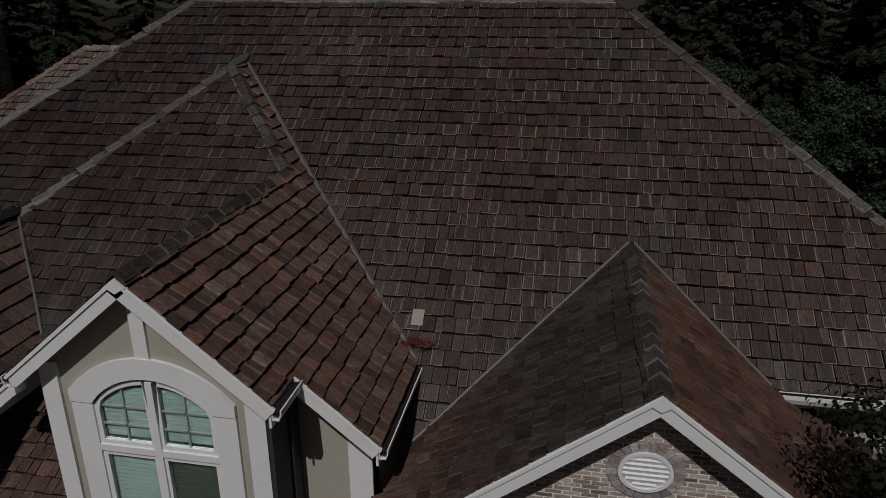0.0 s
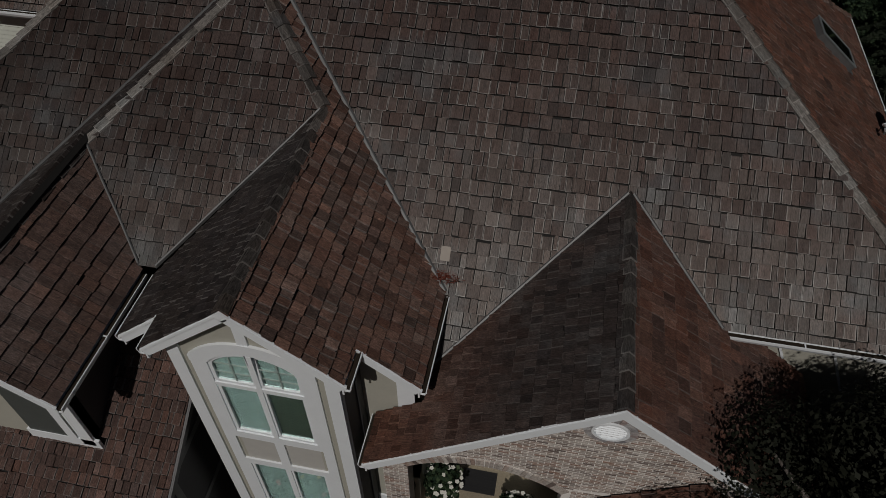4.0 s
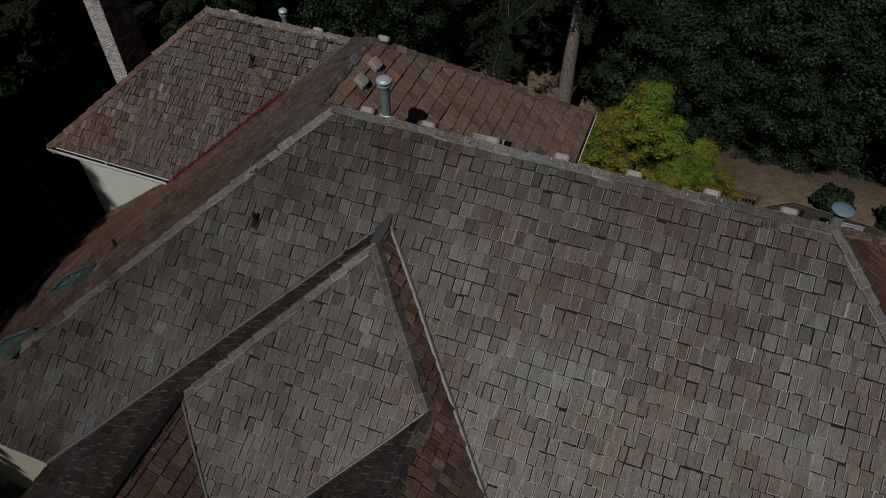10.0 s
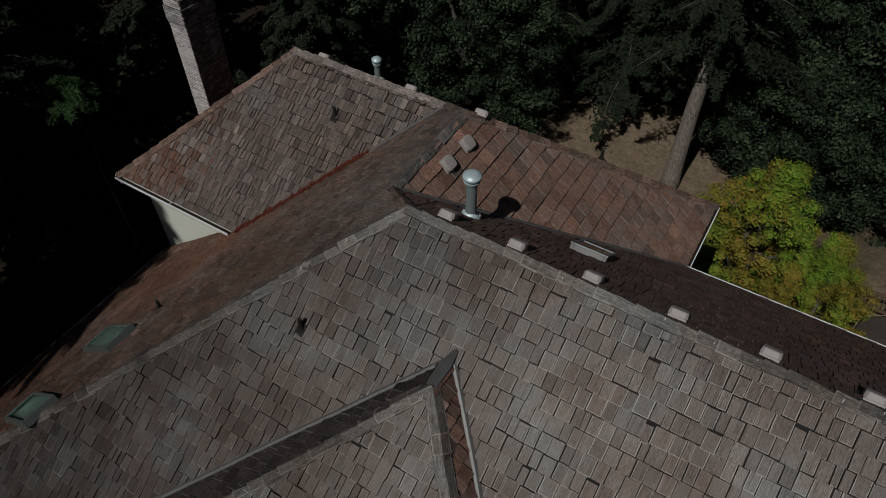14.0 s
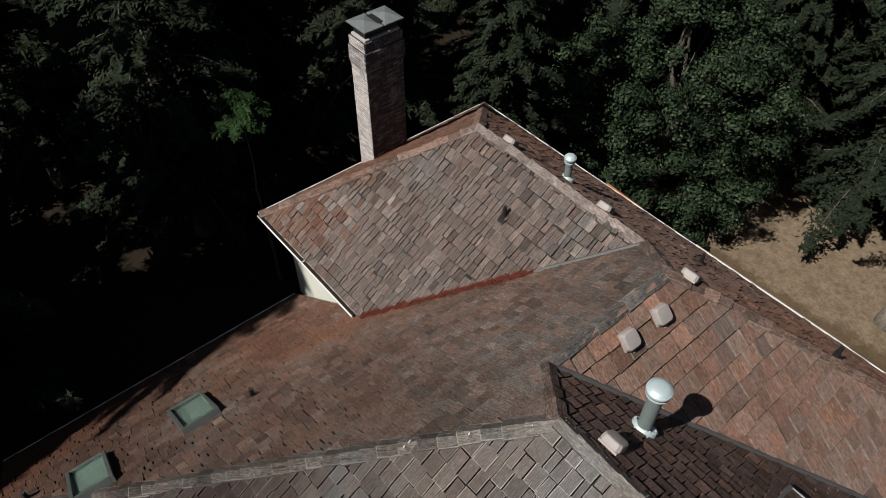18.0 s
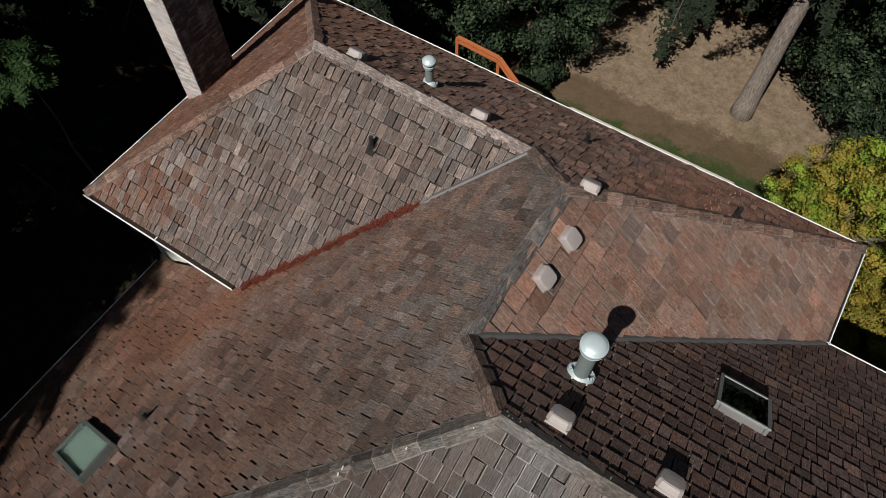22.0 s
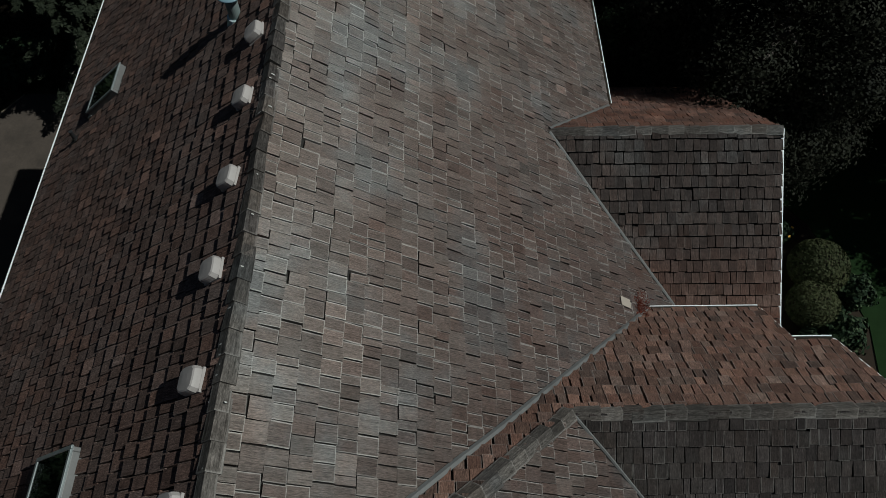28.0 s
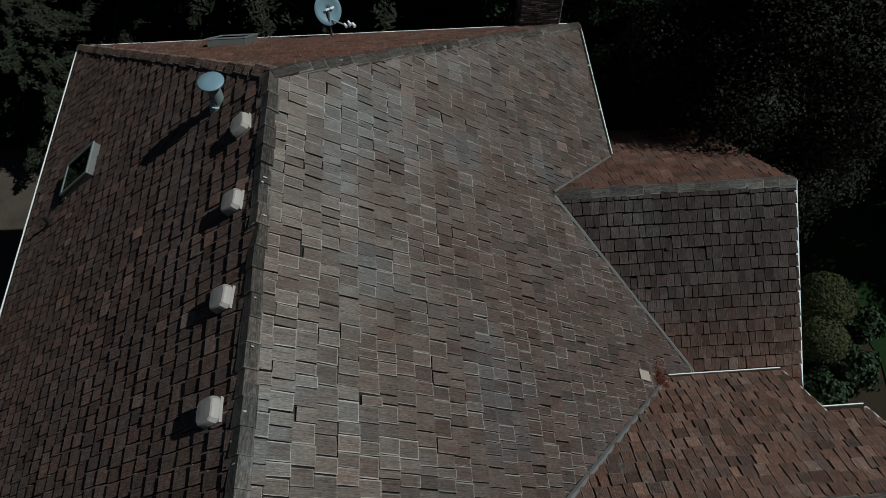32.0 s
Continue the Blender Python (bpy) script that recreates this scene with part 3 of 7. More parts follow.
slope("roof_slope", "weathered grey-brown cedar shake slope over the front of the house", [
    (-11.0, 20.14, 6.74), (1.03, 20.14, 6.74), (9.4, 12.13, z_south(12.13)), (3.88, 12.13, z_south(12.13)), (1.39, 14.41, z_south(14.41)),
    (-2.74, 10.66, z_south(10.66)), (-2.74, 12.03, z_south(12.03)), (-8.72, 18.24, z_south(18.24)), (-16.1, 11.5, z_south(11.5)), (-20.2, 11.5, z_south(11.5))],
    M_GREY, (-5.5, 19.0, 5.8), exposure=0.24, wide=(0.07, 0.25), slit=(0.007, 0.01, 0.016), uneven=0.01, gaps=(0.005, 0.008, 0.014), lean=0.03)
slope("roof_slope", "dark brown cedar shake slope over the back of the house", [
    (-11.0, 20.14, 6.74), (-12.2, 21.25, 5.80), (-5.76, 28.11, 0.0), (9.6, 28.11, 0.0), (1.03, 20.14, 6.74)], M_BROWN, (-6.0, 22.0, 5.0), wide=(0.11, 0.23), thick=(0.017, 0.03), slit=(0.01, 0.013, 0.017), uneven=0.005, gaps=(0.01, 0.013, 0.016), lean=0.014)
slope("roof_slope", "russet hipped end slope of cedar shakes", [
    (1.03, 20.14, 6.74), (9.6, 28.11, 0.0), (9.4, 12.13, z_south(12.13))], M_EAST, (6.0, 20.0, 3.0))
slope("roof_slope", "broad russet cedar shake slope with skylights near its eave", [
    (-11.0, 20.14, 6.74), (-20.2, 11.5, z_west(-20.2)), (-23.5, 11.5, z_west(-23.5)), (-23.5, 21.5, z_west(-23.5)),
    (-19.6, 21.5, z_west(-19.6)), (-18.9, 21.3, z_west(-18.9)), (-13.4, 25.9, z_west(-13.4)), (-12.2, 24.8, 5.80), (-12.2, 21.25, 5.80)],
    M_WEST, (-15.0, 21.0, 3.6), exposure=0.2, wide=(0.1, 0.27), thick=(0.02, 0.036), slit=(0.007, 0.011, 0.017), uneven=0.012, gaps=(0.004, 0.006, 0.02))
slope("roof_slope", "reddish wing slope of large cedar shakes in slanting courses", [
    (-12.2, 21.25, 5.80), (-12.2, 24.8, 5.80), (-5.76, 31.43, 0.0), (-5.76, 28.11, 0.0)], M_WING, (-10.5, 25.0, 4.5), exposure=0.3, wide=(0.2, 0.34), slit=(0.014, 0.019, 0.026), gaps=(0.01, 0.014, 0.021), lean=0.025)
slope("roof_slope", "brown shake slope with dark gaps over the back wing", [
    (-12.2, 24.8, 5.80), (-13.42, 25.86, z_wing_north(25.86)), (-19.1, 25.86, 4.88), (-24.7, 31.43, 0.0), (-5.76, 31.43, 0.0)],
    M_WING_N, (-12.5, 27.0, 4.0), exposure=0.2, wide=(0.09, 0.22), thick=(0.006, 0.036), slit=(0.004, 0.009, 0.014), uneven=0.02, gaps=(0.003, 0.007, 0.013))
slope("roof_slope", "grey shake slope of the raised rear hip roof", [
    (-19.1, 25.86, 4.88), (-13.42, 25.86, 4.88), (-18.62, 21.16, z_back(21.16)), (-23.97, 21.16, z_back(21.16))], M_PALE_SHAKE, (-17.5, 24.0, 3.0), exposure=0.22, wide=(0.06, 0.17), slit=(0.008, 0.014, 0.02), gaps=(0.006, 0.01, 0.017), lean=0.045)
slope("roof_slope", "russet hip slope beside the brick chimney", [
    (-19.1, 25.86, 4.88), (-23.97, 21.16, z_back(21.16)), (-24.7, 31.43, 0.0)], M_RUST, (-21.5, 25.0, 2.6), exposure=0.2)
slope("roof_slope", "grey-brown hip slope between two front gables", [
    APEX, (-6.33, 14.81, 3.13), (-9.9, 11.2, z_front(11.2)), (-10.35, 11.2, z_front(11.2)), (-12.45, 13.55, 2.14)], M_GREY, (-8.9, 14.5, 2.7), exposure=0.23, wide=(0.07, 0.23), slit=(0.007, 0.01, 0.016), uneven=0.01, gaps=(0.005, 0.008, 0.014), lean=0.03)
slope("roof_slope", "red-brown shake slope of the gabled front bay", [
    (-6.33, 8.35, 3.13), (-4.1, 8.35, z_front_east(-4.1)), (-4.1, 9.25, z_front_east(-4.1)), (-2.74, 9.25, z_front_east(-2.74)),
    (-2.74, 12.03, z_front_east(-2.74)), (-8.72, 18.24, z_front_east(-8.72)), APEX, (-6.33, 14.81, 3.13)], M_RED, (-4.5, 11.0, 1.6), exposure=0.215, wide=(0.1, 0.22), thick=(0.022, 0.042), slit=(0.008, 0.013, 0.02), uneven=0.012, gaps=(0.008, 0.014, 0.024), lean=0.04)
slope("roof_slope", "dark grey shake slope of the gabled front bay", [
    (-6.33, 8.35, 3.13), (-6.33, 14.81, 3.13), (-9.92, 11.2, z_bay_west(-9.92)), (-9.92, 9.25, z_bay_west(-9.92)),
    (-8.52, 9.25, z_bay_west(-8.52)), (-8.52, 8.35, z_bay_west(-8.52))], M_DARK_GREY, (-7.5, 11.0, 2.0), exposure=0.205, wide=(0.08, 0.2))
slope("roof_slope", "brown shake slope of the side gable", [
    (-12.45, 7.25, 2.12), (-12.45, 13.55, 2.14), (-10.35, 11.2, z_left_east(-10.35)), (-10.35, 7.25, z_left_east(-10.35))], M_BROWN, (-11.3, 10.5, 1.2), thick=(0.02, 0.035))
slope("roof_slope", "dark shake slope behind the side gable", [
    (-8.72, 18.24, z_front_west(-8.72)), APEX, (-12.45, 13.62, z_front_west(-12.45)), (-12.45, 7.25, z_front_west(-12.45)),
    (-16.1, 7.25, z_front_west(-16.1)), (-16.1, 11.5, z_front_west(-16.1))], M_DARK_GREY, (-12.8, 13.0, 1.8))
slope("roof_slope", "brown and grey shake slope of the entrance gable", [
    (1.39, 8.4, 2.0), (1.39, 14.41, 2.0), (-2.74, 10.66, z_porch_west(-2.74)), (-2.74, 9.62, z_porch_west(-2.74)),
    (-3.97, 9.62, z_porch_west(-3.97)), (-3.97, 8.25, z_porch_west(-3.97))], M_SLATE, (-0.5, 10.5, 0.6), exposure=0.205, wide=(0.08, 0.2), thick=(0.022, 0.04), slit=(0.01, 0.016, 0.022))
slope("roof_slope", "red-brown shake slope of the entrance gable", [
    (1.39, 8.4, 2.0), (1.39, 14.41, 2.0), (3.88, 12.13, z_porch_east(3.88)), (4.4, 12.6, z_porch_east(4.4)),
    (6.4, 12.6, z_porch_east(6.4)), (6.4, 8.4, z_porch_east(6.4))], M_LOWRED, (2.6, 11.0, 1.0), slit=(0.01, 0.02, 0.03))
slope("roof_slope", "low red-brown shake roof against the brick gable", [
    (0.15, 6.95, -3.75), (0.15, 8.72, -3.75), (3.6, 8.72, -0.95), (3.6, 6.95, -0.95)], M_LOWRED, (1.2, 7.9, -2.8))
slope("roof_slope", "low shake roof sloping away from the brick gable", [
    (3.6, 6.95, -0.95), (3.6, 8.72, -0.95), (7.2, 8.72, -3.9), (7.2, 6.95, -3.9)], M_LOWRED, (5.0, 7.9, -2.2))
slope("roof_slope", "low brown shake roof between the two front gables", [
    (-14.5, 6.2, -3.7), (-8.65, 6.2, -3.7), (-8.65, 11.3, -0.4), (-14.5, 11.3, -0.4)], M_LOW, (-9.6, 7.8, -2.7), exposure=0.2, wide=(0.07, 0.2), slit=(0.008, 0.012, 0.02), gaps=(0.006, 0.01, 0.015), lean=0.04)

# ---- hip and ridge caps, valleys, eaves ----
CAPS = []


def caps(a, b, side_a, side_b, material, label=""):
    CAPS.append((P(*a), P(*b), Vector(side_a), Vector(side_b), material, label))


def n_of(dx, dy):
    """The normal of a plane that falls by dx and dy for each unit towards +x and +y."""
    return Vector((dx, dy, 1)).normalized()


N_S, N_N, N_E, N_W = n_of(0, -0.827), n_of(0, 0.845), n_of(0.79, 0), n_of(-0.78, 0)
N_WE, N_WN, N_B = n_of(0.9, 0), n_of(0, 0.875), n_of(0, -0.853)
N_FE, N_FW, N_F, N_BW = n_of(0.84, 0), n_of(-0.755, 0), n_of(0, -0.74), n_of(-0.8, 0)
N_LE, N_PW, N_PE, N_BH = n_of(0.9, 0), n_of(-0.75, 0), n_of(0.75, 0), n_of(-0.84, 0)
caps((-11.0, 20.14, 6.74), (1.03, 20.14, 6.74), N_S, N_N, M_CAP)
caps((9.4, 12.13, z_south(12.13)), (1.03, 20.14, 6.74), N_S, N_E, M_CAP)
caps((9.6, 28.11, 0.0), (1.03, 20.14, 6.74), N_N, N_E, M_CAP_RUST)
caps((-20.2, 11.5, z_south(11.5)), (-11.0, 20.14, 6.74), N_S, N_W, M_CAP)
caps((-12.2, 21.25, 5.80), (-11.0, 20.14, 6.74), N_N, N_W, M_CAP_BROWN)
caps((-12.2, 21.25, 5.80), (-12.2, 24.8, 5.80), N_WE, N_W, M_CAP_N)
caps((-5.76, 31.43, 0.0), (-12.2, 24.8, 5.80), N_WE, N_WN, M_CAP_RUST)
caps((-13.42, 25.86, 4.88), (-12.2, 24.8, 5.80), N_W, N_WN, M_CAP_BROWN)
caps((-19.1, 25.86, 4.88), (-13.42, 25.86, 4.88), N_B, N_WN, M_CAP_PALE)
caps((-23.97, 21.16, z_back(21.16)), (-19.1, 25.86, 4.88), N_B, N_BH, M_CAP_RUST)
caps((-24.7, 31.43, 0.0), (-19.1, 25.86, 4.88), N_WN, N_BH, M_CAP_RUST)
caps((-6.33, 14.81, 3.13), APEX, N_FE, N_F, M_CAP)
caps((-12.45, 13.55, 2.14), APEX, N_FW, N_F, M_CAP)
caps((-6.33, 8.35, 3.13), (-6.33, 14.81, 3.13), N_FE, N_BW, M_CAP)
caps((-12.45, 7.25, 2.12), (-12.45, 13.55, 2.14), N_LE, N_FW, M_DARK_GREY)
caps((1.39, 8.4, 2.0), (1.39, 14.41, 2.0), N_PW, N_PE, M_CAP)


def valley(a, b, material=M_METAL, w=0.05, lift=0.02, label="dull metal valley flashing"):
    bm = bmesh.new()
    a, b = P(*a) + Vector((0, 0, lift + 0.03)), P(*b) + Vector((0, 0, lift + 0.03))
    steps = max(2, int((b - a).length / 0.6))
    side = (b - a).cross(Vector((0, 0, 1))).normalized() * w / 2
    rows = []
    for i in range(steps + 1):
        c = a.lerp(b, i / steps) + Vector((random.uniform(-1, 1), random.uniform(-1, 1), 0)) * 0.008
        rows.append([bm.verts.new(c + q) for q in (-side, Vector((0, 0, 0.012)), side, side - Vector((0, 0, 0.06)), -side - Vector((0, 0, 0.06)))])
    for r, q in zip(rows, rows[1:]):
        for j in range(5):
            bm.faces.new((r[j], r[(j + 1) % 5], q[(j + 1) % 5], q[j]))
    bm.faces.new(rows[0])
    bm.faces.new(rows[-1][::-1])
    return part("valley_flashing", bm, material, house, label)


valley((-2.74, 12.03, z_south(12.03)), (-8.62, 18.15, z_south(18.15)), w=0.075, lift=0.03)
valley((-8.72, 18.24, z_south(18.24)), (-16.1, 11.5, z_south(11.5)), w=0.075, lift=0.03)
valley((-2.74, 10.66, z_south(10.66)), (1.3, 14.35, z_south(14.35)))
valley((3.88, 12.13, z_south(12.13)), (1.45, 14.35, z_south(14.35)))
valley((-5.76, 28.11, 0.0), (-12.2, 21.25, 5.80), w=0.08)
valley((-9.92, 11.2, z_front(11.2)), (-6.4, 14.73, z_front(14.73)), w=0.04)
valley((-10.35, 11.2, z_front(11.2)), (-12.4, 13.48, z_front(13.48)), w=0.04)
valley((-18.45, 21.24, z_west(-18.45)), (-15.03, 24.36, z_west(-15.03)), w=0.07, lift=0.0)
valley((-15.03, 24.36, z_west(-15.03)), (-13.45, 25.8, z_west(-13.45)), w=0.07)


def gutter(a, b, out, material=M_WHITE, label="white painted gutter"):
    """A gutter from a to b that opens upwards and hangs on the side out."""
    a, b = P(*a), P(*b)
    y = (b - a).normalized()
    x = Vector((*out, 0)).normalized()
    z = Vector((0, 0, 1))
    bm = bmesh.new()
    prof = [(0.0, -0.01), (0.0, -0.12), (0.075, -0.12), (0.105, -0.05), (0.105, 0.0), (0.09, 0.0), (0.09, -0.045), (0.068, -0.106), (0.012, -0.106), (0.012, -0.01)]
    rows = []
    for p in (a, b):
        rows.append([bm.verts.new(p + x * (u - 0.035) + z * (w - 0.03)) for u, w in prof])
    k = len(prof)
    for i in range(k):
        bm.faces.new((rows[0][i], rows[0][(i + 1) % k], rows[1][(i + 1) % k], rows[1][i]))
    bm.faces.new(rows[0])
    bm.faces.new(rows[1][::-1])
    g = part("gutter", bm, material, house, label)
    bm = bmesh.new()
    beam(bm, a - x * 0.055 - z * 0.04, b - x * 0.055 - z * 0.04, 0.028, 0.2)
    part("fascia", bm, material, house)
    # dark strip that fills the trough to just below its rim
    bm = bmesh.new()
    beam(bm, a + x * 0.012 - z * 0.038, b + x * 0.012 - z * 0.038, 0.066, 0.05)
    part("leaf_debris", bm, M_SOIL, g)
    n = int((b - a).length / 1.2)
    for i in range(1, n):
        bm = bmesh.new()
        c = a.lerp(b, i / n)
        beam(bm, c - x * 0.03 + z * -0.024, c + x * 0.07 + z * -0.024, 0.022, 0.006)
        part("gutter_strap", bm, material, g)
    return g


ZS = z_south(12.13)
gutter((3.9, 12.1, ZS), (9.45, 12.1, ZS), (0, -1))
gutter((9.6, 28.14, 0.0), (-5.76, 28.14, 0.0), (0, 1))
gutter((9.45, 12.1, ZS), (9.62, 28.14, 0.0), (1, 0))
gutter((-5.73, 28.14, 0.0), (-5.73, 31.46, 0.0), (1, 0))
gutter((-5.73, 31.46, 0.0), (-24.73, 31.46, 0.0), (0, 1))
gutter((-24.73, 31.46, 0.0), (-24.0, 21.13, z_back(21.16)), (-1, 0))
gutter((-24.0, 21.13, z_back(21.16)), (-18.76, 21.13, z_back(21.16)), (0, -1))
gutter((-23.53, 11.5, z_west(-23.53)), (-23.53, 21.5, z_west(-23.53)), (-1, 0))
gutter((-2.71, 9.25, z_front_east(-2.71)), (-2.71, 12.05, z_front_east(-2.71)), (1, 0))
gutter((-4.07, 8.35, z_front_east(-4.07)), (-4.07, 9.25, z_front_east(-4.07)), (1, 0))
gutter((-9.95, 9.25, z_bay_west(-9.95)), (-9.95, 11.15, z_bay_west(-9.95)), (-1, 0))
gutter((-8.55, 8.35, z_bay_west(-8.55)), (-8.55, 9.25, z_bay_west(-8.55)), (-1, 0))
gutter((-10.32, 7.25, z_left_east(-10.32)), (-10.32, 11.15, z_left_east(-10.32)), (1, 0))
gutter((-4.0, 8.25, z_porch_west(-4.0)), (-4.0, 9.6, z_porch_west(-4.0)), (-1, 0))
gutter((0.12, 6.95, -3.77), (0.12, 8.7, -3.77), (-1, 0))
gutter((-14.5, 6.17, -3.72), (-8.65, 6.17, -3.72), (0, -1))


def rake(a, b, material=M_WHITE, out=(0, -1, 0)):
    """A white rake board under the sloping edge of a gable, with a thin moulding on it."""
    a, b, o = P(*a), P(*b), Vector(out)
    bm = bmesh.new()
    beam(bm, a + Vector((0, 0, -0.008)), b + Vector((0, 0, -0.008)), 0.034, 0.165)
    board = part("rake_board", bm, material, house, "white painted rake board" if material == M_WHITE else "dark rake board of the low roof")
    bm = bmesh.new()
    beam(bm, a + o * 0.025 + Vector((0, 0, -0.016)), b + o * 0.025 + Vector((0, 0, -0.016)), 0.018, 0.032)
    part("moulding", bm, material, board)


rake((-6.33, 8.35, 3.13), (-4.05, 8.35, z_front_east(-4.05)))
rake((-6.33, 8.35, 3.13), (-8.55, 8.35, z_bay_west(-8.55)))
rake((-4.1, 9.25, z_front_east(-4.1)), (-2.7, 9.25, z_front_east(-2.7)))
rake((-8.52, 9.25, z_bay_west(-8.52)), (-9.95, 9.25, z_bay_west(-9.95)))
rake((1.39, 8.4, 2.0), (-4.0, 8.25, z_porch_west(-4.0)))
rake((1.39, 8.4, 2.0), (6.4, 8.4, z_porch_east(6.4)))
rake((-12.45, 7.25, 2.12), (-10.32, 7.25, z_left_east(-10.32)))
rake((-12.45, 7.25, 2.12), (-16.1, 7.25, z_front_west(-16.1)))
rake((0.12, 6.95, -3.77), (3.6, 6.95, -0.95))
rake((7.2, 6.95, -3.9), (3.6, 6.95, -0.95))
rake((-8.63, 9.5, -1.57), (-8.63, 6.2, -3.7), M_STRIP, (1, 0, 0))
for x, y, z in ((-6.33, 8.35, 3.13), (1.39, 8.4, 2.0), (-12.45, 7.25, 2.12)):
    c = P(x, y, z) + Vector((0, -0.037, -0.012))
    slab("peak_plate", [c + Vector(q) for q in ((-0.11, 0, -0.085), (0, 0, -0.15), (0.11, 0, -0.085), (0, 0, 0.002))], 0.03, M_WHITE, house, way=(0, 1, 0))
bm = bmesh.new()
crest = [P(-8.76, 17.5, 5.16), P(-8.74, 18.0, 5.24), P(-8.7, 18.34, 5.28)]
rows = []
for c, w in zip(crest, (0.075, 0.085, 0.035)):
    c = c + Vector((0, 0, 0.07))
    rows.append([bm.verts.new(c + Vector(q)) for q in ((-w, 0, -w * 0.8), (0, 0, 0.01), (w, 0, -w * 0.8), (w, 0, -w * 0.8 - 0.05), (0, 0, -0.05), (-w, 0, -w * 0.8 - 0.05))])
for r, q in zip(rows, rows[1:]):
    for j in range(6):
        bm.faces.new((r[j], r[(j + 1) % 6], q[(j + 1) % 6], q[j]))
bm.faces.new(rows[0])
bm.faces.new(rows[-1][::-1])
part("metal_saddle", bm, M_METAL, house, "dented grey metal cap at the gable's peak")

# ---- walls ----
def wall(name, a, b, z0, z1, material, label="", thick=0.2):
    """An upright wall from a to b in plan, its face on the line, its thickness to the left of it."""
    a3, b3 = P(*a, 0), P(*b, 0)
    y = (b3 - a3)
    y.z = 0
    side = Vector((-y.y, y.x, 0)).normalized()
    pts = [P(*a, z0), P(*b, z0), P(*b, z1), P(*a, z1)]
    return slab(name, pts, thick, material, house, label, side)


def gable_wall(pts, material, label, way=(0, 1, 0), thick=0.2, name="gable_wall"):
    return slab(name, [P(*p) for p in pts], thick, material, house, label, way)


G = GROUND
for a, b, z1 in [((9.0, 27.5), (-6.4, 27.5), -0.25), ((-6.4, 27.5), (-6.4, 30.8), -0.25), ((-6.4, 30.8), (-24.0, 30.8), -0.25), ((-23.5, 30.8), (-23.5, 22.0), -0.1)]:
    wall("wall", a, b, -17.6, z1, M_CREAM, "tall cream stucco wall above the lower yard")
for a, b, z1 in [((9.0, 12.8), (9.0, 27.5), -0.25), ((-22.9, 22.0), (-22.9, 12.0), -3.2), ((3.5, 12.8), (9.0, 12.8), -0.2)]:
    wall("wall", a, b, G, z1, M_CREAM, "cream stucco wall")
siding = wall("wall", (-23.6, 21.77), (-18.6, 21.77), -3.1, z_back(21.5) - 0.1, M_PALE, "pale green lap-sided upper wall")
for i in range(22):
    z = -3.1 + i * 0.19
    bm = bmesh.new()
    vs = [bm.verts.new(P(x, 21.77, zz) + Vector((0, dy, 0))) for x in (-23.6, -18.6) for zz, dy in ((z, -0.02), (z + 0.186, -0.006), (z + 0.186, 0.0), (z, 0.0))]
    for f in ((0, 1, 2, 3), (4, 5, 6, 7), (0, 1, 5, 4), (1, 2, 6, 5), (2, 3, 7, 6), (3, 0, 4, 7)):
        bm.faces.new([vs[j] for j in f])
    part("siding_board", bm, M_PALE, siding)


slab("wall", [P(-22.9, 12.2, G), P(-15.6, 12.2, G), P(-15.6, 12.2, -0.7), P(-19.6, 12.2, -0.7), P(-22.9, 12.2, z_west(-22.9) - 0.5)], 0.2, M_CREAM, house, "cream stucco wall", (0, 1, 0))


# ---- the gabled front bay ----
BAY = 8.64      # plan depth of the bay's face


def arc(x0, x1, spring, crown, steps=14):
    """Points of a flat arch from x0 to x1."""
    half, rise = (x1 - x0) / 2, crown - spring
    r = (half * half + rise * rise) / (2 * rise)
    mid, low = (x0 + x1) / 2, crown - r
    return [(x, low + math.sqrt(r * r - (x - mid) ** 2)) for x in (x0 + (x1 - x0) * i / steps for i in range(steps + 1))]


def upright(name, pts, y, thick, material, parent, label=""):
    """A flat upright piece facing -y, from points (x, z) of the plan."""
    return slab(name, [P(x, y, z) for x, z in pts], thick, material, parent, label, (0, 1, 0))


def rect(x0, x1, z0, z1):
    return [(x0, z0), (x1, z0), (x1, z1), (x0, z1)]


IN0, IN1 = -7.30, -5.21
spring, crown = 0.79, 1.32
arch_in = arc(IN0, IN1, spring, crown)
upright("bay_wall", rect(-8.08, IN0, G, spring), BAY, 0.14, M_CREAM, house, "cream stucco wall of the bay")
upright("bay_wall", rect(IN1, -4.43, G, spring), BAY, 0.14, M_CREAM, house)
upright("bay_wall", rect(IN0, IN1, -3.89, -2.26), BAY, 0.14, M_PANEL, house, "pale grey panel between the windows")
upright("bay_wall", rect(IN0, IN1, G, -6.76), BAY, 0.14, M_CREAM, house)
top = [(-8.08, spring), (IN0, spring)] + arch_in[1:-1] + [(IN1, spring), (-4.43, spring), (-4.43, 1.4), (-6.33, 2.95), (-8.08, 1.56)]
upright("bay_wall", top, BAY, 0.14, M_CREAM, house)
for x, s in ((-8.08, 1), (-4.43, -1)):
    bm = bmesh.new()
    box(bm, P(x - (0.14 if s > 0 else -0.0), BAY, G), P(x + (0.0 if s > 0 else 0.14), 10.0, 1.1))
    # the east side takes the dark wall colour for its shade
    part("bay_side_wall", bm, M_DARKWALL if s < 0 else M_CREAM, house)
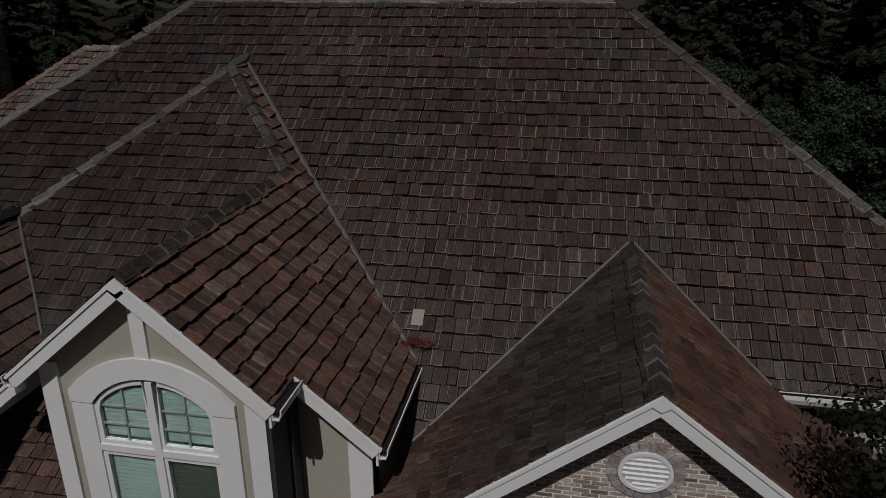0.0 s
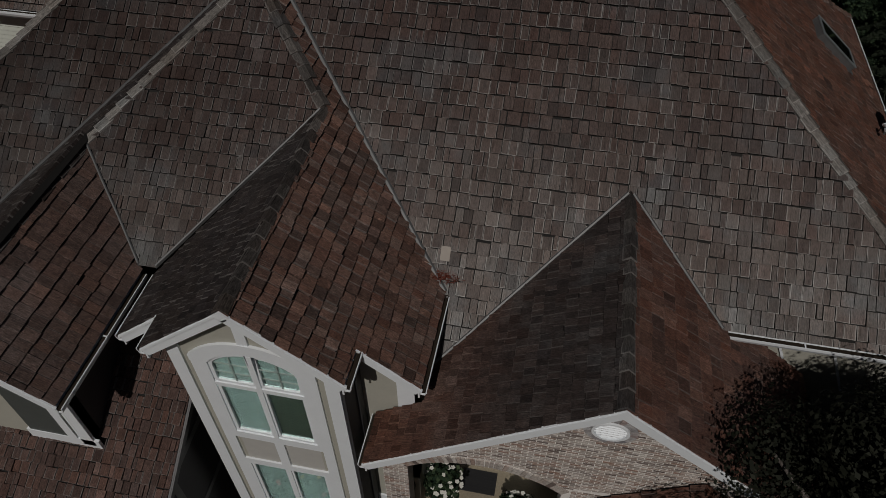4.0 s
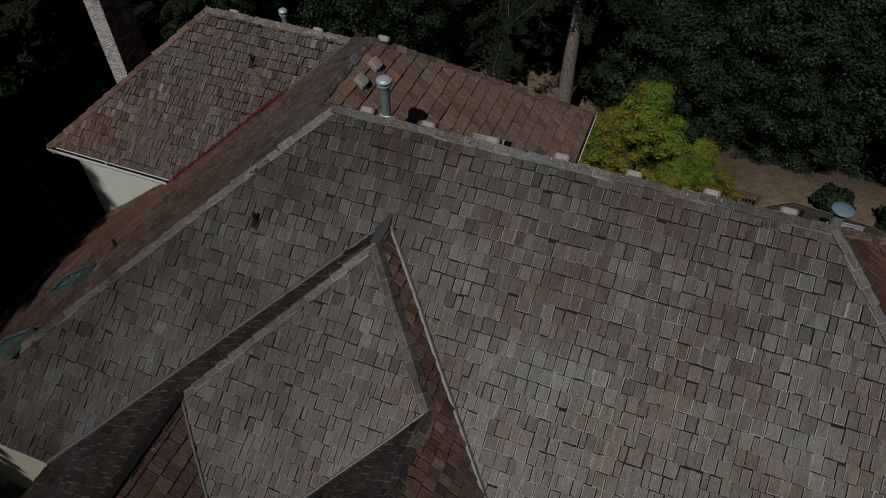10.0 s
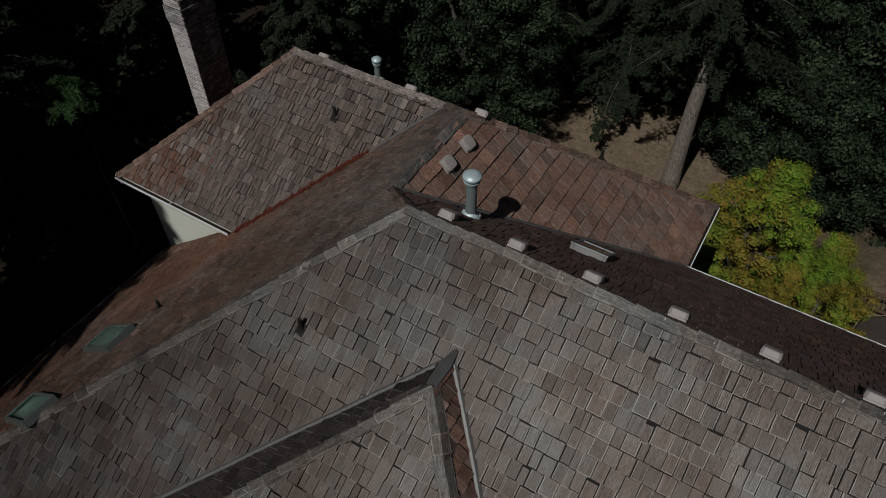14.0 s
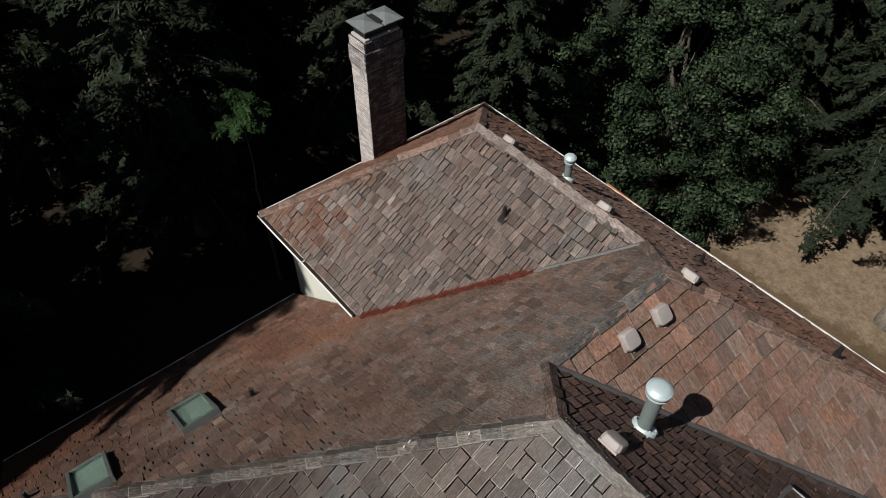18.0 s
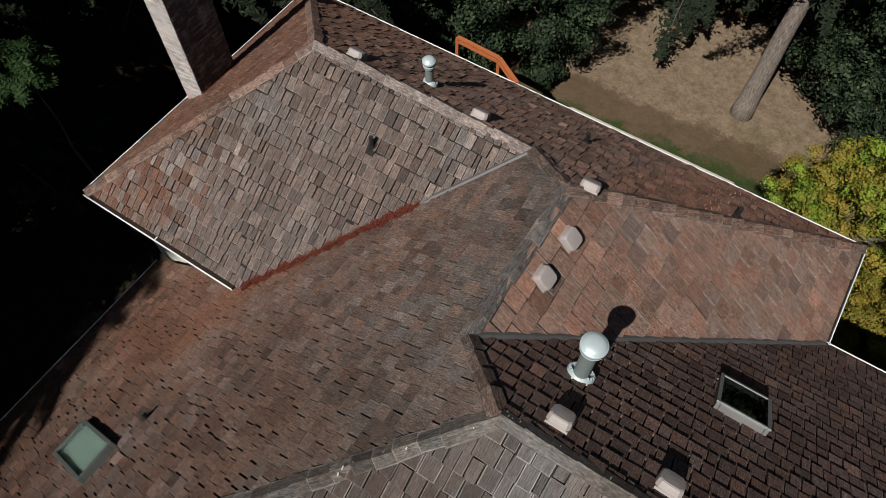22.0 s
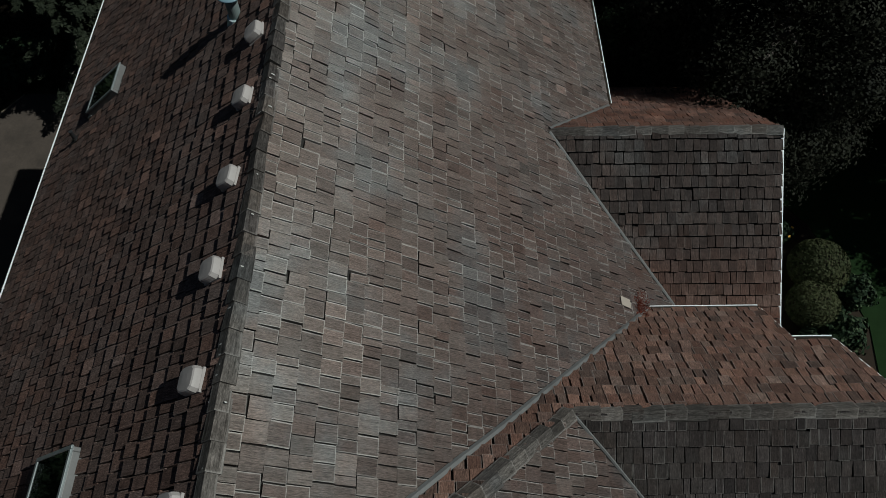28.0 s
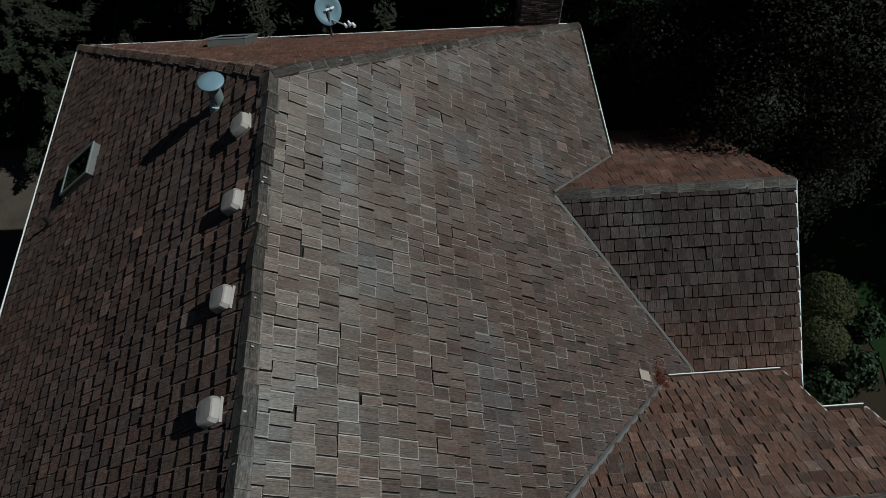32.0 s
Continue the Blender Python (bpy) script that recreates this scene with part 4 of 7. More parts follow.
trims = [("corner_board", rect(-8.16, -7.84, G, 1.46)), ("corner_board", rect(-4.67, -4.35, G, 1.31)), ("peak_post", rect(-6.40, -6.16, 1.55, 2.82)),
         ("sill_rail", rect(-7.68, -4.83, -2.55, -2.26)), ("head_rail", rect(-7.68, -4.83, -4.01, -3.74)), ("mid_post", rect(-6.38, -6.13, -3.74, -2.55)),
         ("sill_rail", rect(-7.68, -4.83, -7.00, -6.73)), ("mid_post", rect(-6.38, -6.13, -7.78, -7.00)), ("base_board", rect(-8.16, -4.35, G, -7.78)),
         ("side_casing", rect(-7.68, -7.30, -6.73, -4.01)), ("side_casing", rect(-5.21, -4.83, -6.73, -4.01)), ("panel_edge", rect(-7.68, -7.40, -3.74, -2.55)), ("panel_edge", rect(-5.11, -4.83, -3.74, -2.55)),
         ("side_casing", rect(-7.68, -7.30, -2.26, 0.79)), ("side_casing", rect(-5.21, -4.83, -2.26, 0.79))]
for name, pts in trims:
    upright(name, pts, BAY - 0.055, 0.035, M_WHITE, house)
outer = arc(-7.68, -4.83, 1.0, 1.68)
upright("arched_casing", [(-7.68, spring), (IN0, spring)] + arch_in[1:-1] + [(IN1, spring), (-4.83, spring)] + outer[::-1], BAY - 0.075, 0.045, M_WHITE, house, "white arched window casing")


def blind(parent, x0, x1, z0, z1, y, material):
    """Closed slats behind a pane."""
    bm = bmesh.new()
    k = int((z1 - z0) * K / 0.05)
    for i in range(k):
        a, b = P(x0, y, z0 + (z1 - z0) * i / k), P(x1, y, z0 + (z1 - z0) * (i + 0.94) / k)
        box(bm, a, b + Vector((0, 0.006, 0)), None)
    o = part("window_blind", bm, material, parent, "closed slatted blind")
    o["kind"] = "stuff"


def sash(x0, x1, z0, z1, head=None, grid=False, blinds=M_BLIND):
    """One window light: its frame, its pane and what hangs behind it."""
    w, y = 0.085, BAY - 0.02
    if head:
        hi = [(x, z - 0.04) for x, z in head]
        ring = [(x0, z0)] + [(x1, z0)] + hi[::-1]
        ins = [(x0 + w, z0 + w), (x1 - w, z0 + w)] + [(min(max(x, x0 + w), x1 - w), z - w) for x, z in hi[::-1]]
    else:
        ring, ins = rect(x0, x1, z0, z1), rect(x0 + w, x1 - w, z0 + w, z1 - w)
    bm = bmesh.new()
    ya, yb = P(0, y, 0).y, P(0, y, 0).y + 0.07
    loops = [[bm.verts.new((P(x, 0, z).x, yy, P(x, 0, z).z)) for x, z in pts] for yy in (ya, yb) for pts in (ring, ins)]
    k = len(ring)
    for i in range(k):
        j = (i + 1) % k
        for p, q in ((0, 1), (3, 2), (1, 3), (2, 0)):
            bm.faces.new((loops[p][i], loops[p][j], loops[q][j], loops[q][i]))
    win = part("window", bm, M_WHITE, house, "white framed window in the bay")
    pane = upright("pane", ins, y + 0.05, 0.008, M_GLASS, win)
    pane.visible_shadow = False
    if grid:
        xm, zt = (x0 + x1) / 2, max(z for _, z in ins)
        for pts in (rect(xm - 0.018, xm + 0.018, z0 + w, zt - 0.03), rect(x0 + w, x1 - w, z0 + 0.36, z0 + 0.395), rect(x0 + w, x1 - w, z0 + 0.7, z0 + 0.735)):
            upright("glazing_bar", pts, y + 0.03, 0.014, M_BAR, win)
    back = upright("interior", [(x, z) for x, z in ring], y + 0.085, 0.02, M_DARKGLASS, win)
    if blinds:
        blind(win, x0 + 0.13, x1 - 0.1, z0 + 0.16, min(z for _, z in (head or [(0, z1)])) - 0.02 if not head else z0 + 1.1, y + 0.064, blinds)
    return win


MID = (IN0 + IN1) / 2
full_arch = arc(IN0, IN1, spring, crown, 16)
sash(IN0, MID - 0.03, -0.00, 0, [p for p in full_arch if p[0] <= MID - 0.02], True)
sash(MID + 0.03, IN1, -0.00, 0, [p for p in full_arch if p[0] >= MID + 0.02], True)
sash(IN0, MID - 0.03, -2.26, -0.12)
sash(MID + 0.03, IN1, -2.26, -0.12, blinds=M_DIMBLIND)
sash(IN0, MID - 0.03, -6.73, -4.01)
sash(MID + 0.03, IN1, -6.73, -4.01)
upright("transom", rect(IN0, IN1, -0.12, -0.00), BAY - 0.05, 0.08, M_WHITE, house)
upright("mullion", rect(MID - 0.06, MID + 0.06, -2.26, 1.26), BAY - 0.057, 0.07, M_WHITE, house)
upright("mullion", rect(MID - 0.06, MID + 0.06, -6.73, -4.01), BAY - 0.05, 0.07, M_WHITE, house)

# the set-back walls beside the bay
upright("wall", [(-4.5, -5.5), (-3.0, -5.5), (-3.0, 0.2), (-4.5, 1.35)], 9.7, 0.2, M_CREAM, house, "cream stucco wall with a white corner board")
upright("corner_board", rect(-3.42, -3.0, -4.5, 0.1), 9.64, 0.04, M_WHITE, house)
upright("wall", [(-8.85, -2.6), (-8.25, -2.6), (-8.25, 1.35), (-8.85, 0.85)], 9.7, 0.2, M_CREAM, house)
upright("corner_board", rect(-8.75, -8.4, -2.0, 1.0), 9.62, 0.04, M_WHITE, house)
upright("trim_block", rect(-8.9, -8.32, -1.25, -0.95), 9.5, 0.12, M_WHITE, house)
wall("wall", (-3.0, 9.7), (-3.0, 12.4), G, 0.0, M_CREAM, "cream stucco wall")
upright("wall", rect(-4.5, -3.6, G, -5.5), 9.7, 0.2, M_CREAM, house)
upright("corner_board", rect(-4.5, -4.36, G, -2.4), 9.66, 0.025, M_WHITE, house)
upright("trim_block", rect(-4.5, -3.6, -7.3, -7.0), 9.62, 0.04, M_WHITE, house)


def downspout(x, y, z0, z1, material=M_WHITE):
    bm = bmesh.new()
    a, b = P(x, y, z0), P(x, y, z1)
    box(bm, (a.x - 0.04, a.y - 0.03, a.z), (a.x + 0.04, a.y + 0.03, b.z), None, 0.012)
    part("downspout", bm, material, house)


downspout(-4.3, 9.3, G, 1.0, M_DARKWALL)
downspout(-4.42, 9.6, G, -2.5)

# the side gable; its flank's shade is painted into the dark wall
gable_wall([(-15.6, 7.75, G), (-10.75, 7.75, G), (-10.75, 7.75, 0.2), (-12.45, 7.75, 1.75), (-15.6, 7.75, -0.4)], M_CREAM, "cream gable wall of the side wing")
wall("wall", (-10.75, 7.75), (-10.75, 11.6), G, 0.1, M_DARKWALL, "flank under the eave, its shade in the dark colour")
for pts, name in ((rect(-11.02, -10.68, -2.6, 0.2), "corner_board"), (rect(-12.5, -10.55, -2.75, -2.35), "window_sill"), (rect(-11.35, -11.1, -2.35, -0.3), "side_casing")):
    upright(name, pts, 7.68, 0.05, M_WHITE, house)
slab("window", [P(-12.4, 7.7, -2.35), P(-11.35, 7.7, -2.35), P(-11.35, 7.7, -0.1), P(-12.4, 7.7, 0.8)], 0.02, M_CURB, house, "green window of the side gable", (0, 1, 0))

# the low roof's walls
upright("wall", rect(-14.2, -8.75, G, -3.85), 6.75, 0.2, M_CREAM, house, "cream wall under the low roof")
upright("base_rail", rect(-14.2, -8.7, -7.0, -6.6), 6.68, 0.05, M_WHITE, house)
slab("wall", [P(-8.75, 6.75, G), P(-8.75, 9.7, G), P(-8.75, 9.7, -1.7), P(-8.75, 6.75, -3.6)], 0.2, M_DARKWALL, house, "half-timbered flank with its shade in the dark colour", (-1, 0, 0))
for a, b in (((7.4, -3.3), (7.4, -8.2)), ((7.45, -3.2), (9.6, -3.0)), ((6.8, -5.7), (9.6, -5.5))):
    bm = bmesh.new()
    pa, pb = P(-8.73, *a), P(-8.73, *b)
    beam(bm, pa, pb, 0.14, 0.03, up=(1, 0, 0))
    part("timber_strip", bm, M_STRIP, house)

# ---- the entrance gable ----
FRONT = 8.8
opening = arc(-3.05, 0.75, -2.86, -2.12, 18)
face = [(-3.7, G), (-3.05, G)] + opening + [(0.75, G), (6.0, G), (6.0, z_porch_east(6.0) - 0.25), (1.39, 1.72), (-3.7, z_porch_west(-3.7) - 0.25)]
brick_face = upright("gable_wall", face, FRONT, 0.3, M_MORTAR, house, "limewashed brick gable wall with an arched entrance")
BRICKS = [(brick_face, (P(0, FRONT, 0)), Vector((1, 0, 0)), Vector((0, 0, 1)), Vector((0, -1, 0)),
           [(P(x, 0, z).x, P(x, 0, z).z) for x, z in [(-3.7, G), (-3.05, G), (-3.05, -2.86), (-3.05, -2.45), (1.39, 1.72), (-3.7, z_porch_west(-3.7) - 0.25)]], M_BRICK, 90),
          (brick_face, (P(0, FRONT, 0)), Vector((1, 0, 0)), Vector((0, 0, 1)), Vector((0, -1, 0)),
           [(P(x, 0, z).x, P(x, 0, z).z) for x, z in [(p[0], p[1] + 0.3) for p in opening] + [(6.0, z_porch_east(6.0) - 0.25), (1.39, 1.72), (-3.05, -2.45)]], M_BRICK, 210),
          (brick_face, (P(0, FRONT, 0)), Vector((1, 0, 0)), Vector((0, 0, 1)), Vector((0, -1, 0)),
           [(P(x, 0, z).x, P(x, 0, z).z) for x, z in [(0.95, -4.5), (6.0, -4.5), (6.0, -2.56), (0.95, -2.56)]], M_BRICK, 0)]
# arch voussoirs
for (x0, z0), (x1, z1) in zip(opening, opening[1:]):
    for f in (0.0, 0.5):
        ax, az = x0 + (x1 - x0) * f, z0 + (z1 - z0) * f
        bx, bz = x0 + (x1 - x0) * (f + 0.46), z0 + (z1 - z0) * (f + 0.46)
        nx, nz = -(z1 - z0), (x1 - x0)
        k = 0.26 / math.hypot(nx, nz)
        upright("brick", [(ax, az), (bx, bz), (bx + nx * k, bz + nz * k), (ax + nx * k, az + nz * k)], FRONT - 0.035, 0.03, M_BRICK, brick_face)
# oval vent with a ring of bricks
OX, OZ, RX, RZ = 1.34, 0.5, 0.39, 0.335
ring = lambda s, k=28: [(OX + RX * s * math.cos(2 * math.pi * i / k), OZ + RZ * s * math.sin(2 * math.pi * i / k)) for i in range(k)]
bm = bmesh.new()
ins, outs = ring(0.86), ring(1.0)
rows = [[bm.verts.new((P(x, 0, z).x, P(0, FRONT, 0).y + yy, P(x, 0, z).z)) for x, z in pts] for yy in (-0.05, 0.02) for pts in (outs, ins)]
for i in range(28):
    j = (i + 1) % 28
    for p, q in ((0, 1), (3, 2), (1, 3), (2, 0)):
        bm.faces.new((rows[p][i], rows[p][j], rows[q][j], rows[q][i]))
vent = part("gable_vent", bm, M_WHITE, house, "white oval louvred gable vent")
for i in range(7):
    z = OZ + RZ * 0.86 * (-0.86 + i * 0.287)
    half = RX * 0.86 * math.sqrt(max(0.05, 1 - ((z - OZ) / (RZ * 0.86)) ** 2))
    bm = bmesh.new()
    a = P(OX - half, FRONT - 0.03, z)
    box(bm, (0, -0.012, -0.026), (2 * half * K, 0.012, 0.034), Matrix.Translation(a) @ Matrix.Rotation(radians(28), 4, "X"))
    part("slat", bm, M_WHITE, vent)
for i in range(24):
    a0, a1 = 2 * math.pi * (i + 0.06) / 24, 2 * math.pi * (i + 0.94) / 24
    pts = [(OX + RX * s * math.cos(a), OZ + RZ * s * math.sin(a)) for s, a in ((1.03, a0), (1.42, a0), (1.42, a1), (1.03, a1))]
    upright("brick", pts, FRONT - 0.038, 0.034, M_DARKBRICK, brick_face)

# porch recess: floor, back wall, door with side lights
bm = bmesh.new()
box(bm, P(-3.6, 9.76, G - 0.1), P(1.6, 11.9, G + 0.22))
part("porch_floor", bm, M_GRAVEL, house, "exposed aggregate porch floor")
upright("wall", rect(-3.6, 6.0, G, -1.8), 11.62, 0.15, M_CREAM, house)
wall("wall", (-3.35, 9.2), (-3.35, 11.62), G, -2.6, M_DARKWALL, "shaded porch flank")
SILL = G + 0.22
door = upright("front_door", rect(-2.06, -0.66, SILL, -5.0), 11.56, 0.03, M_WHITE, house, "white framed glazed front door with side lights")
for x0, x1 in ((-1.98, -0.74),):
    pane = upright("door_pane", rect(x0, x1, SILL + 0.2, -5.1), 11.53, 0.012, M_DARKPANE, door, "dark glass of the door")
for x0, x1 in ((-2.62, -2.2), (-0.52, -0.12)):
    upright("side_light", rect(x0, x1, SILL + 0.2, -5.1), 11.53, 0.012, M_DARKPANE, door, "dark glazed side light")
for pts in (rect(-2.7, -2.62, SILL, -5.0), rect(-2.2, -2.1, SILL, -5.0), rect(-0.62, -0.52, SILL, -5.0), rect(-0.12, -0.04, SILL, -5.0), rect(-2.62, -2.2, SILL, SILL + 0.2), rect(-0.52, -0.12, SILL, SILL + 0.2), rect(-2.7, -0.04, -5.1, -4.9)):
    upright("door_casing", pts, 11.52, 0.05, M_WHITE, door)
for x0, x1 in ((-3.05, -2.7), (-0.04, 0.34)):
    upright("pilaster", rect(x0, x1, SILL, -4.7), 11.5, 0.07, M_WHITE, house, "white pilaster beside the door")
for z in (SILL + 0.62, SILL + 1.3):
    upright("push_bar", rect(-1.8, -0.95, z, z + 0.06), 11.47, 0.02, M_COWL, door)
mat_thing = thing("doormat", "black rubber doormat before the front door", "doormat", P(-1.42, 11.03, SILL) + Vector((0, 0, 0.001)))
bm = bmesh.new()
box(bm, (-0.36, -0.25, 0), (0.36, 0.25, 0.018), None, 0.005)
part("mat_body", bm, M_BLACK, mat_thing)
for k in range(7):
    bm = bmesh.new()
    box(bm, (-0.32, -0.22 + k * 0.066, 0.018), (0.32, -0.19 + k * 0.066, 0.022))
    part("rib", bm, M_BLACK, mat_thing)
# wall glimpsed behind the entrance gable
for x in (4.05, 5.3, 6.6):
    bm = bmesh.new()
    beam(bm, P(x, 12.74, -0.3), P(x + 1.0, 12.74, -2.4), 0.04, 0.16, up=(0, -1, 0))
    part("brace_board", bm, M_WHITE, house)
# low right-hand gable wall
gable_wall([(0.5, 7.4, G), (6.8, 7.4, G), (6.8, 7.4, -3.7), (3.6, 7.4, -1.15), (0.5, 7.4, -3.65)], M_PALE, "pale gable wall of the low front room")

# ---- chimneys ----
def chimney(x0, x1, y0, y1, z0, z1, label, near_limit):
    """A tall brick stack with a corbelled head and a metal cap."""
    bm = bmesh.new()
    box(bm, P(x0, y0, z0), P(x1, y1, z1))
    stack = part("chimney", bm, M_SHADEMORTAR, house, label)
    bm = bmesh.new()
    box(bm, P(x0, y0, z0) - Vector((0, 0.007, 0)), P(x1, y0, z1))
    part("mortar_bed", bm, M_MORTAR, stack, "pale mortar of the south side")
    w, d, h = (x1 - x0) * K, (y1 - y0) * K, (z1 - z0) * K
    a = P(x0, y0, z0)
    sides = [(a, Vector((1, 0, 0)), Vector((0, -1, 0)), w), (a + Vector((w, 0, 0)), Vector((0, 1, 0)), Vector((1, 0, 0)), d),
             (a + Vector((w, d, 0)), Vector((-1, 0, 0)), Vector((0, 1, 0)), w), (a + Vector((0, d, 0)), Vector((0, -1, 0)), Vector((-1, 0, 0)), d)]
    # the south face stays pale; the other sides have shade in their colour
    for i, (o, u, n, wide) in enumerate(sides):
        BRICKS.append((stack, o + n * (0.007 if i == 0 else 0), u, Vector((0, 0, 1)), n, [(0, 0), (wide, 0), (wide, h), (0, h)], M_DARKBRICK if i == 0 else M_SHADEBRICK, near_limit if i < 2 else 0))
    for grow, za, zb in ((0.018, z1 - 0.95, z1 - 0.85), (0.028, z1 - 0.85, z1 - 0.3)):
        bm = bmesh.new()
        g = grow / K
        box(bm, P(x0 - g, y0 - g, za), P(x1 + g, y1 + g, zb))
        corbel = part("corbel", bm, M_SHADEMORTAR, stack)
        h = (zb - za) * K
        for o, u, n, wide in sides[:2]:
            BRICKS.append((corbel, o + n * grow - u * grow + Vector((0, 0, (za - z0) * K)), u, Vector((0, 0, 1)), n, [(0, 0), (wide + 2 * grow, 0), (wide + 2 * grow, h), (0, h)], M_DARKBRICK if n.y < 0 else M_SHADEBRICK, 0))
    bm = bmesh.new()
    box(bm, P(x0 + 0.04, y0 + 0.04, z1 - 0.3), P(x1 - 0.04, y1 - 0.04, z1 + 0.08), None, 0.02)
    part("crown", bm, M_DARKBRICK, stack)
    for k in range(2):
        ya, yb = y0 - 0.05 + k * (y1 - y0 + 0.1) / 2 + 0.03, y0 - 0.05 + (k + 1) * (y1 - y0 + 0.1) / 2 - 0.03
        bm = bmesh.new()
        ring_a = [bm.verts.new(P(x, y, z1 + 0.36)) for x, y in ((x0 - 0.08, ya), (x1 + 0.08, ya), (x1 + 0.08, yb), (x0 - 0.08, yb))]
        ring_b = [bm.verts.new(v.co + Vector((0, 0, 0.025))) for v in ring_a]
        peak = bm.verts.new(P((x0 + x1) / 2, (ya + yb) / 2, z1 + 0.5))
        bm.faces.new(ring_a[::-1])
        for q in range(4):
            r = (q + 1) % 4
            bm.faces.new((ring_a[q], ring_a[r], ring_b[r], ring_b[q]))
            bm.faces.new((ring_b[q], ring_b[r], peak))
        part("metal_cap", bm, M_COWL, stack, "scuffed grey hipped metal chimney cap")
    bm = bmesh.new()
    box(bm, P(x0 + 0.1, y0 + 0.1, z1 + 0.1), P(x1 - 0.1, y1 - 0.1, z1 + 0.42))
    part("flue", bm, M_BLACK, stack)
    return stack


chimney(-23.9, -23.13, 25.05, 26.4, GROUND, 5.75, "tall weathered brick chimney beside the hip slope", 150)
chimney(9.55, 10.4, 12.7, 14.0, G, 3.2, "pale brick chimney at the far eave", 90)

# ---- ground ----
def ground_material():
    mat = bpy.data.materials.new("dry_grass_and_shade")
    n, l, b = nodes_of(mat)
    b.inputs["Roughness"].default_value = 0.95
    b.inputs["Specular IOR Level"].default_value = 0.1
    pos = n.new("ShaderNodeNewGeometry").outputs["Position"]
    big = noise_of(n, l, 0.12, 5, pos, 0.6)
    mid = noise_of(n, l, 2.6, 8, pos, 0.8)
    fine = noise_of(n, l, 9.0, 7, pos, 0.85)
    c = ramp_of(n, l, mid, [(0.3, (0.105, 0.079, 0.053)), (0.5, (0.185, 0.143, 0.1)), (0.7, (0.27, 0.216, 0.156))])
    c = mix_rgb(n, l, ramp_of(n, l, big, [(0.55, (0, 0, 0)), (0.7, (1, 1, 1))]), c, (0.07, 0.085, 0.03))
    c = mix_rgb(n, l, 0.7, c, ramp_of(n, l, fine, [(0.3, (0.4, 0.4, 0.4)), (0.5, (1, 1, 1)), (0.68, (1.45, 1.45, 1.45))]), "MULTIPLY")
    sep = n.new("ShaderNodeSeparateXYZ")
    l.new(pos, sep.inputs[0])
    ragged = math_of(n, l, "MULTIPLY", math_of(n, l, "SUBTRACT", noise_of(n, l, 0.5, 5, pos, 0.7), 0.5), 6.0)

    def region(axis, start, end):
        """1 past end, 0 before start, with a ragged edge."""
        k = n.new("ShaderNodeMapRange")
        k.inputs["From Min"].default_value, k.inputs["From Max"].default_value = start, end
        l.new(math_of(n, l, "ADD", sep.outputs[axis], ragged), k.inputs["Value"])
        return k.outputs["Result"]

    yard = math_of(n, l, "MULTIPLY", region(0, 0.5, -0.5), region(1, 20.0, 22.0))
    edge = math_of(n, l, "MULTIPLY", math_of(n, l, "SUBTRACT", noise_of(n, l, 0.9, 6, pos, 0.75), 0.5), 2.6)

    def strip(limit, soft):
        """1 beside the house, out to a slanting, frayed line."""
        k = n.new("ShaderNodeMapRange")
        k.inputs["From Min"].default_value, k.inputs["From Max"].default_value = limit + soft, limit - soft
        away = math_of(n, l, "SUBTRACT", sep.outputs[1], math_of(n, l, "MULTIPLY", sep.outputs[0], 0.05))
        l.new(math_of(n, l, "ADD", away, edge), k.inputs["Value"])
        return k.outputs["Result"]

    # moist brown soil in a frayed strip along the wing
    dark_share = math_of(n, l, "MULTIPLY", yard, strip(33.1, 0.22))
    c = mix_rgb(n, l, math_of(n, l, "MULTIPLY", dark_share, 0.8), c, mix_rgb(n, l, mid, (0.05, 0.036, 0.022), (0.12, 0.085, 0.05)))
    green = math_of(n, l, "MULTIPLY", yard, strip(31.6, 0.2))
    c = mix_rgb(n, l, math_of(n, l, "MULTIPLY", green, ramp_of(n, l, mid, [(0.35, (0.35, 0.35, 0.35)), (0.55, (1, 1, 1))])), c, mix_rgb(n, l, fine, (0.013, 0.03, 0.008), (0.04, 0.075, 0.022)))
    # woodland floor near-black: humus, plus the trees' shade put into the colour
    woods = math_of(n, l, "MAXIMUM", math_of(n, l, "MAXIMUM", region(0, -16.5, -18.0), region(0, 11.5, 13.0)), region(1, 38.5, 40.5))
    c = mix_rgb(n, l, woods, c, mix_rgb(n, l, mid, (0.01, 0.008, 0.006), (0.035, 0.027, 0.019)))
    l.new(c, b.inputs["Base Color"])
    bump_of(n, l, b, fine, 0.6, 0.05)
    return mat


M_GROUND = ground_material()
near = [-70 + 1.4 * i for i in range(101)]
lines = [-600, -400, -250, -150, -100] + near + [100, 150, 250, 400, 600]
sheet = [P(x, y, ground_z(x, y)) - Vector((0, 0, 0.02)) for y in lines for x in lines]
k = len(lines)
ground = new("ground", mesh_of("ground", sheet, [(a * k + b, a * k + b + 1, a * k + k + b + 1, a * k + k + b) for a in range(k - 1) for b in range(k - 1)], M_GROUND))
for f in ground.data.polygons:
    f.use_smooth = True
tagged(ground, "dry brown lawn with leaf litter around the house", "ground", kind="structure")

FAR = 1.1016
edge = [(1.3, 37.0), (2.1, 39.9), (5.25, 42.0), (9.5, 41.5), behind(12.6, 36.0, FAR)]
patio = slab("patio", [P(x, y, TERRACE) for x, y in [(0.8, 27.6)] + edge + [(14.8, 27.6)]], 1.4, M_CONCRETE, None)
tagged(patio, "brown stained concrete patio behind the house", "patio", kind="structure")
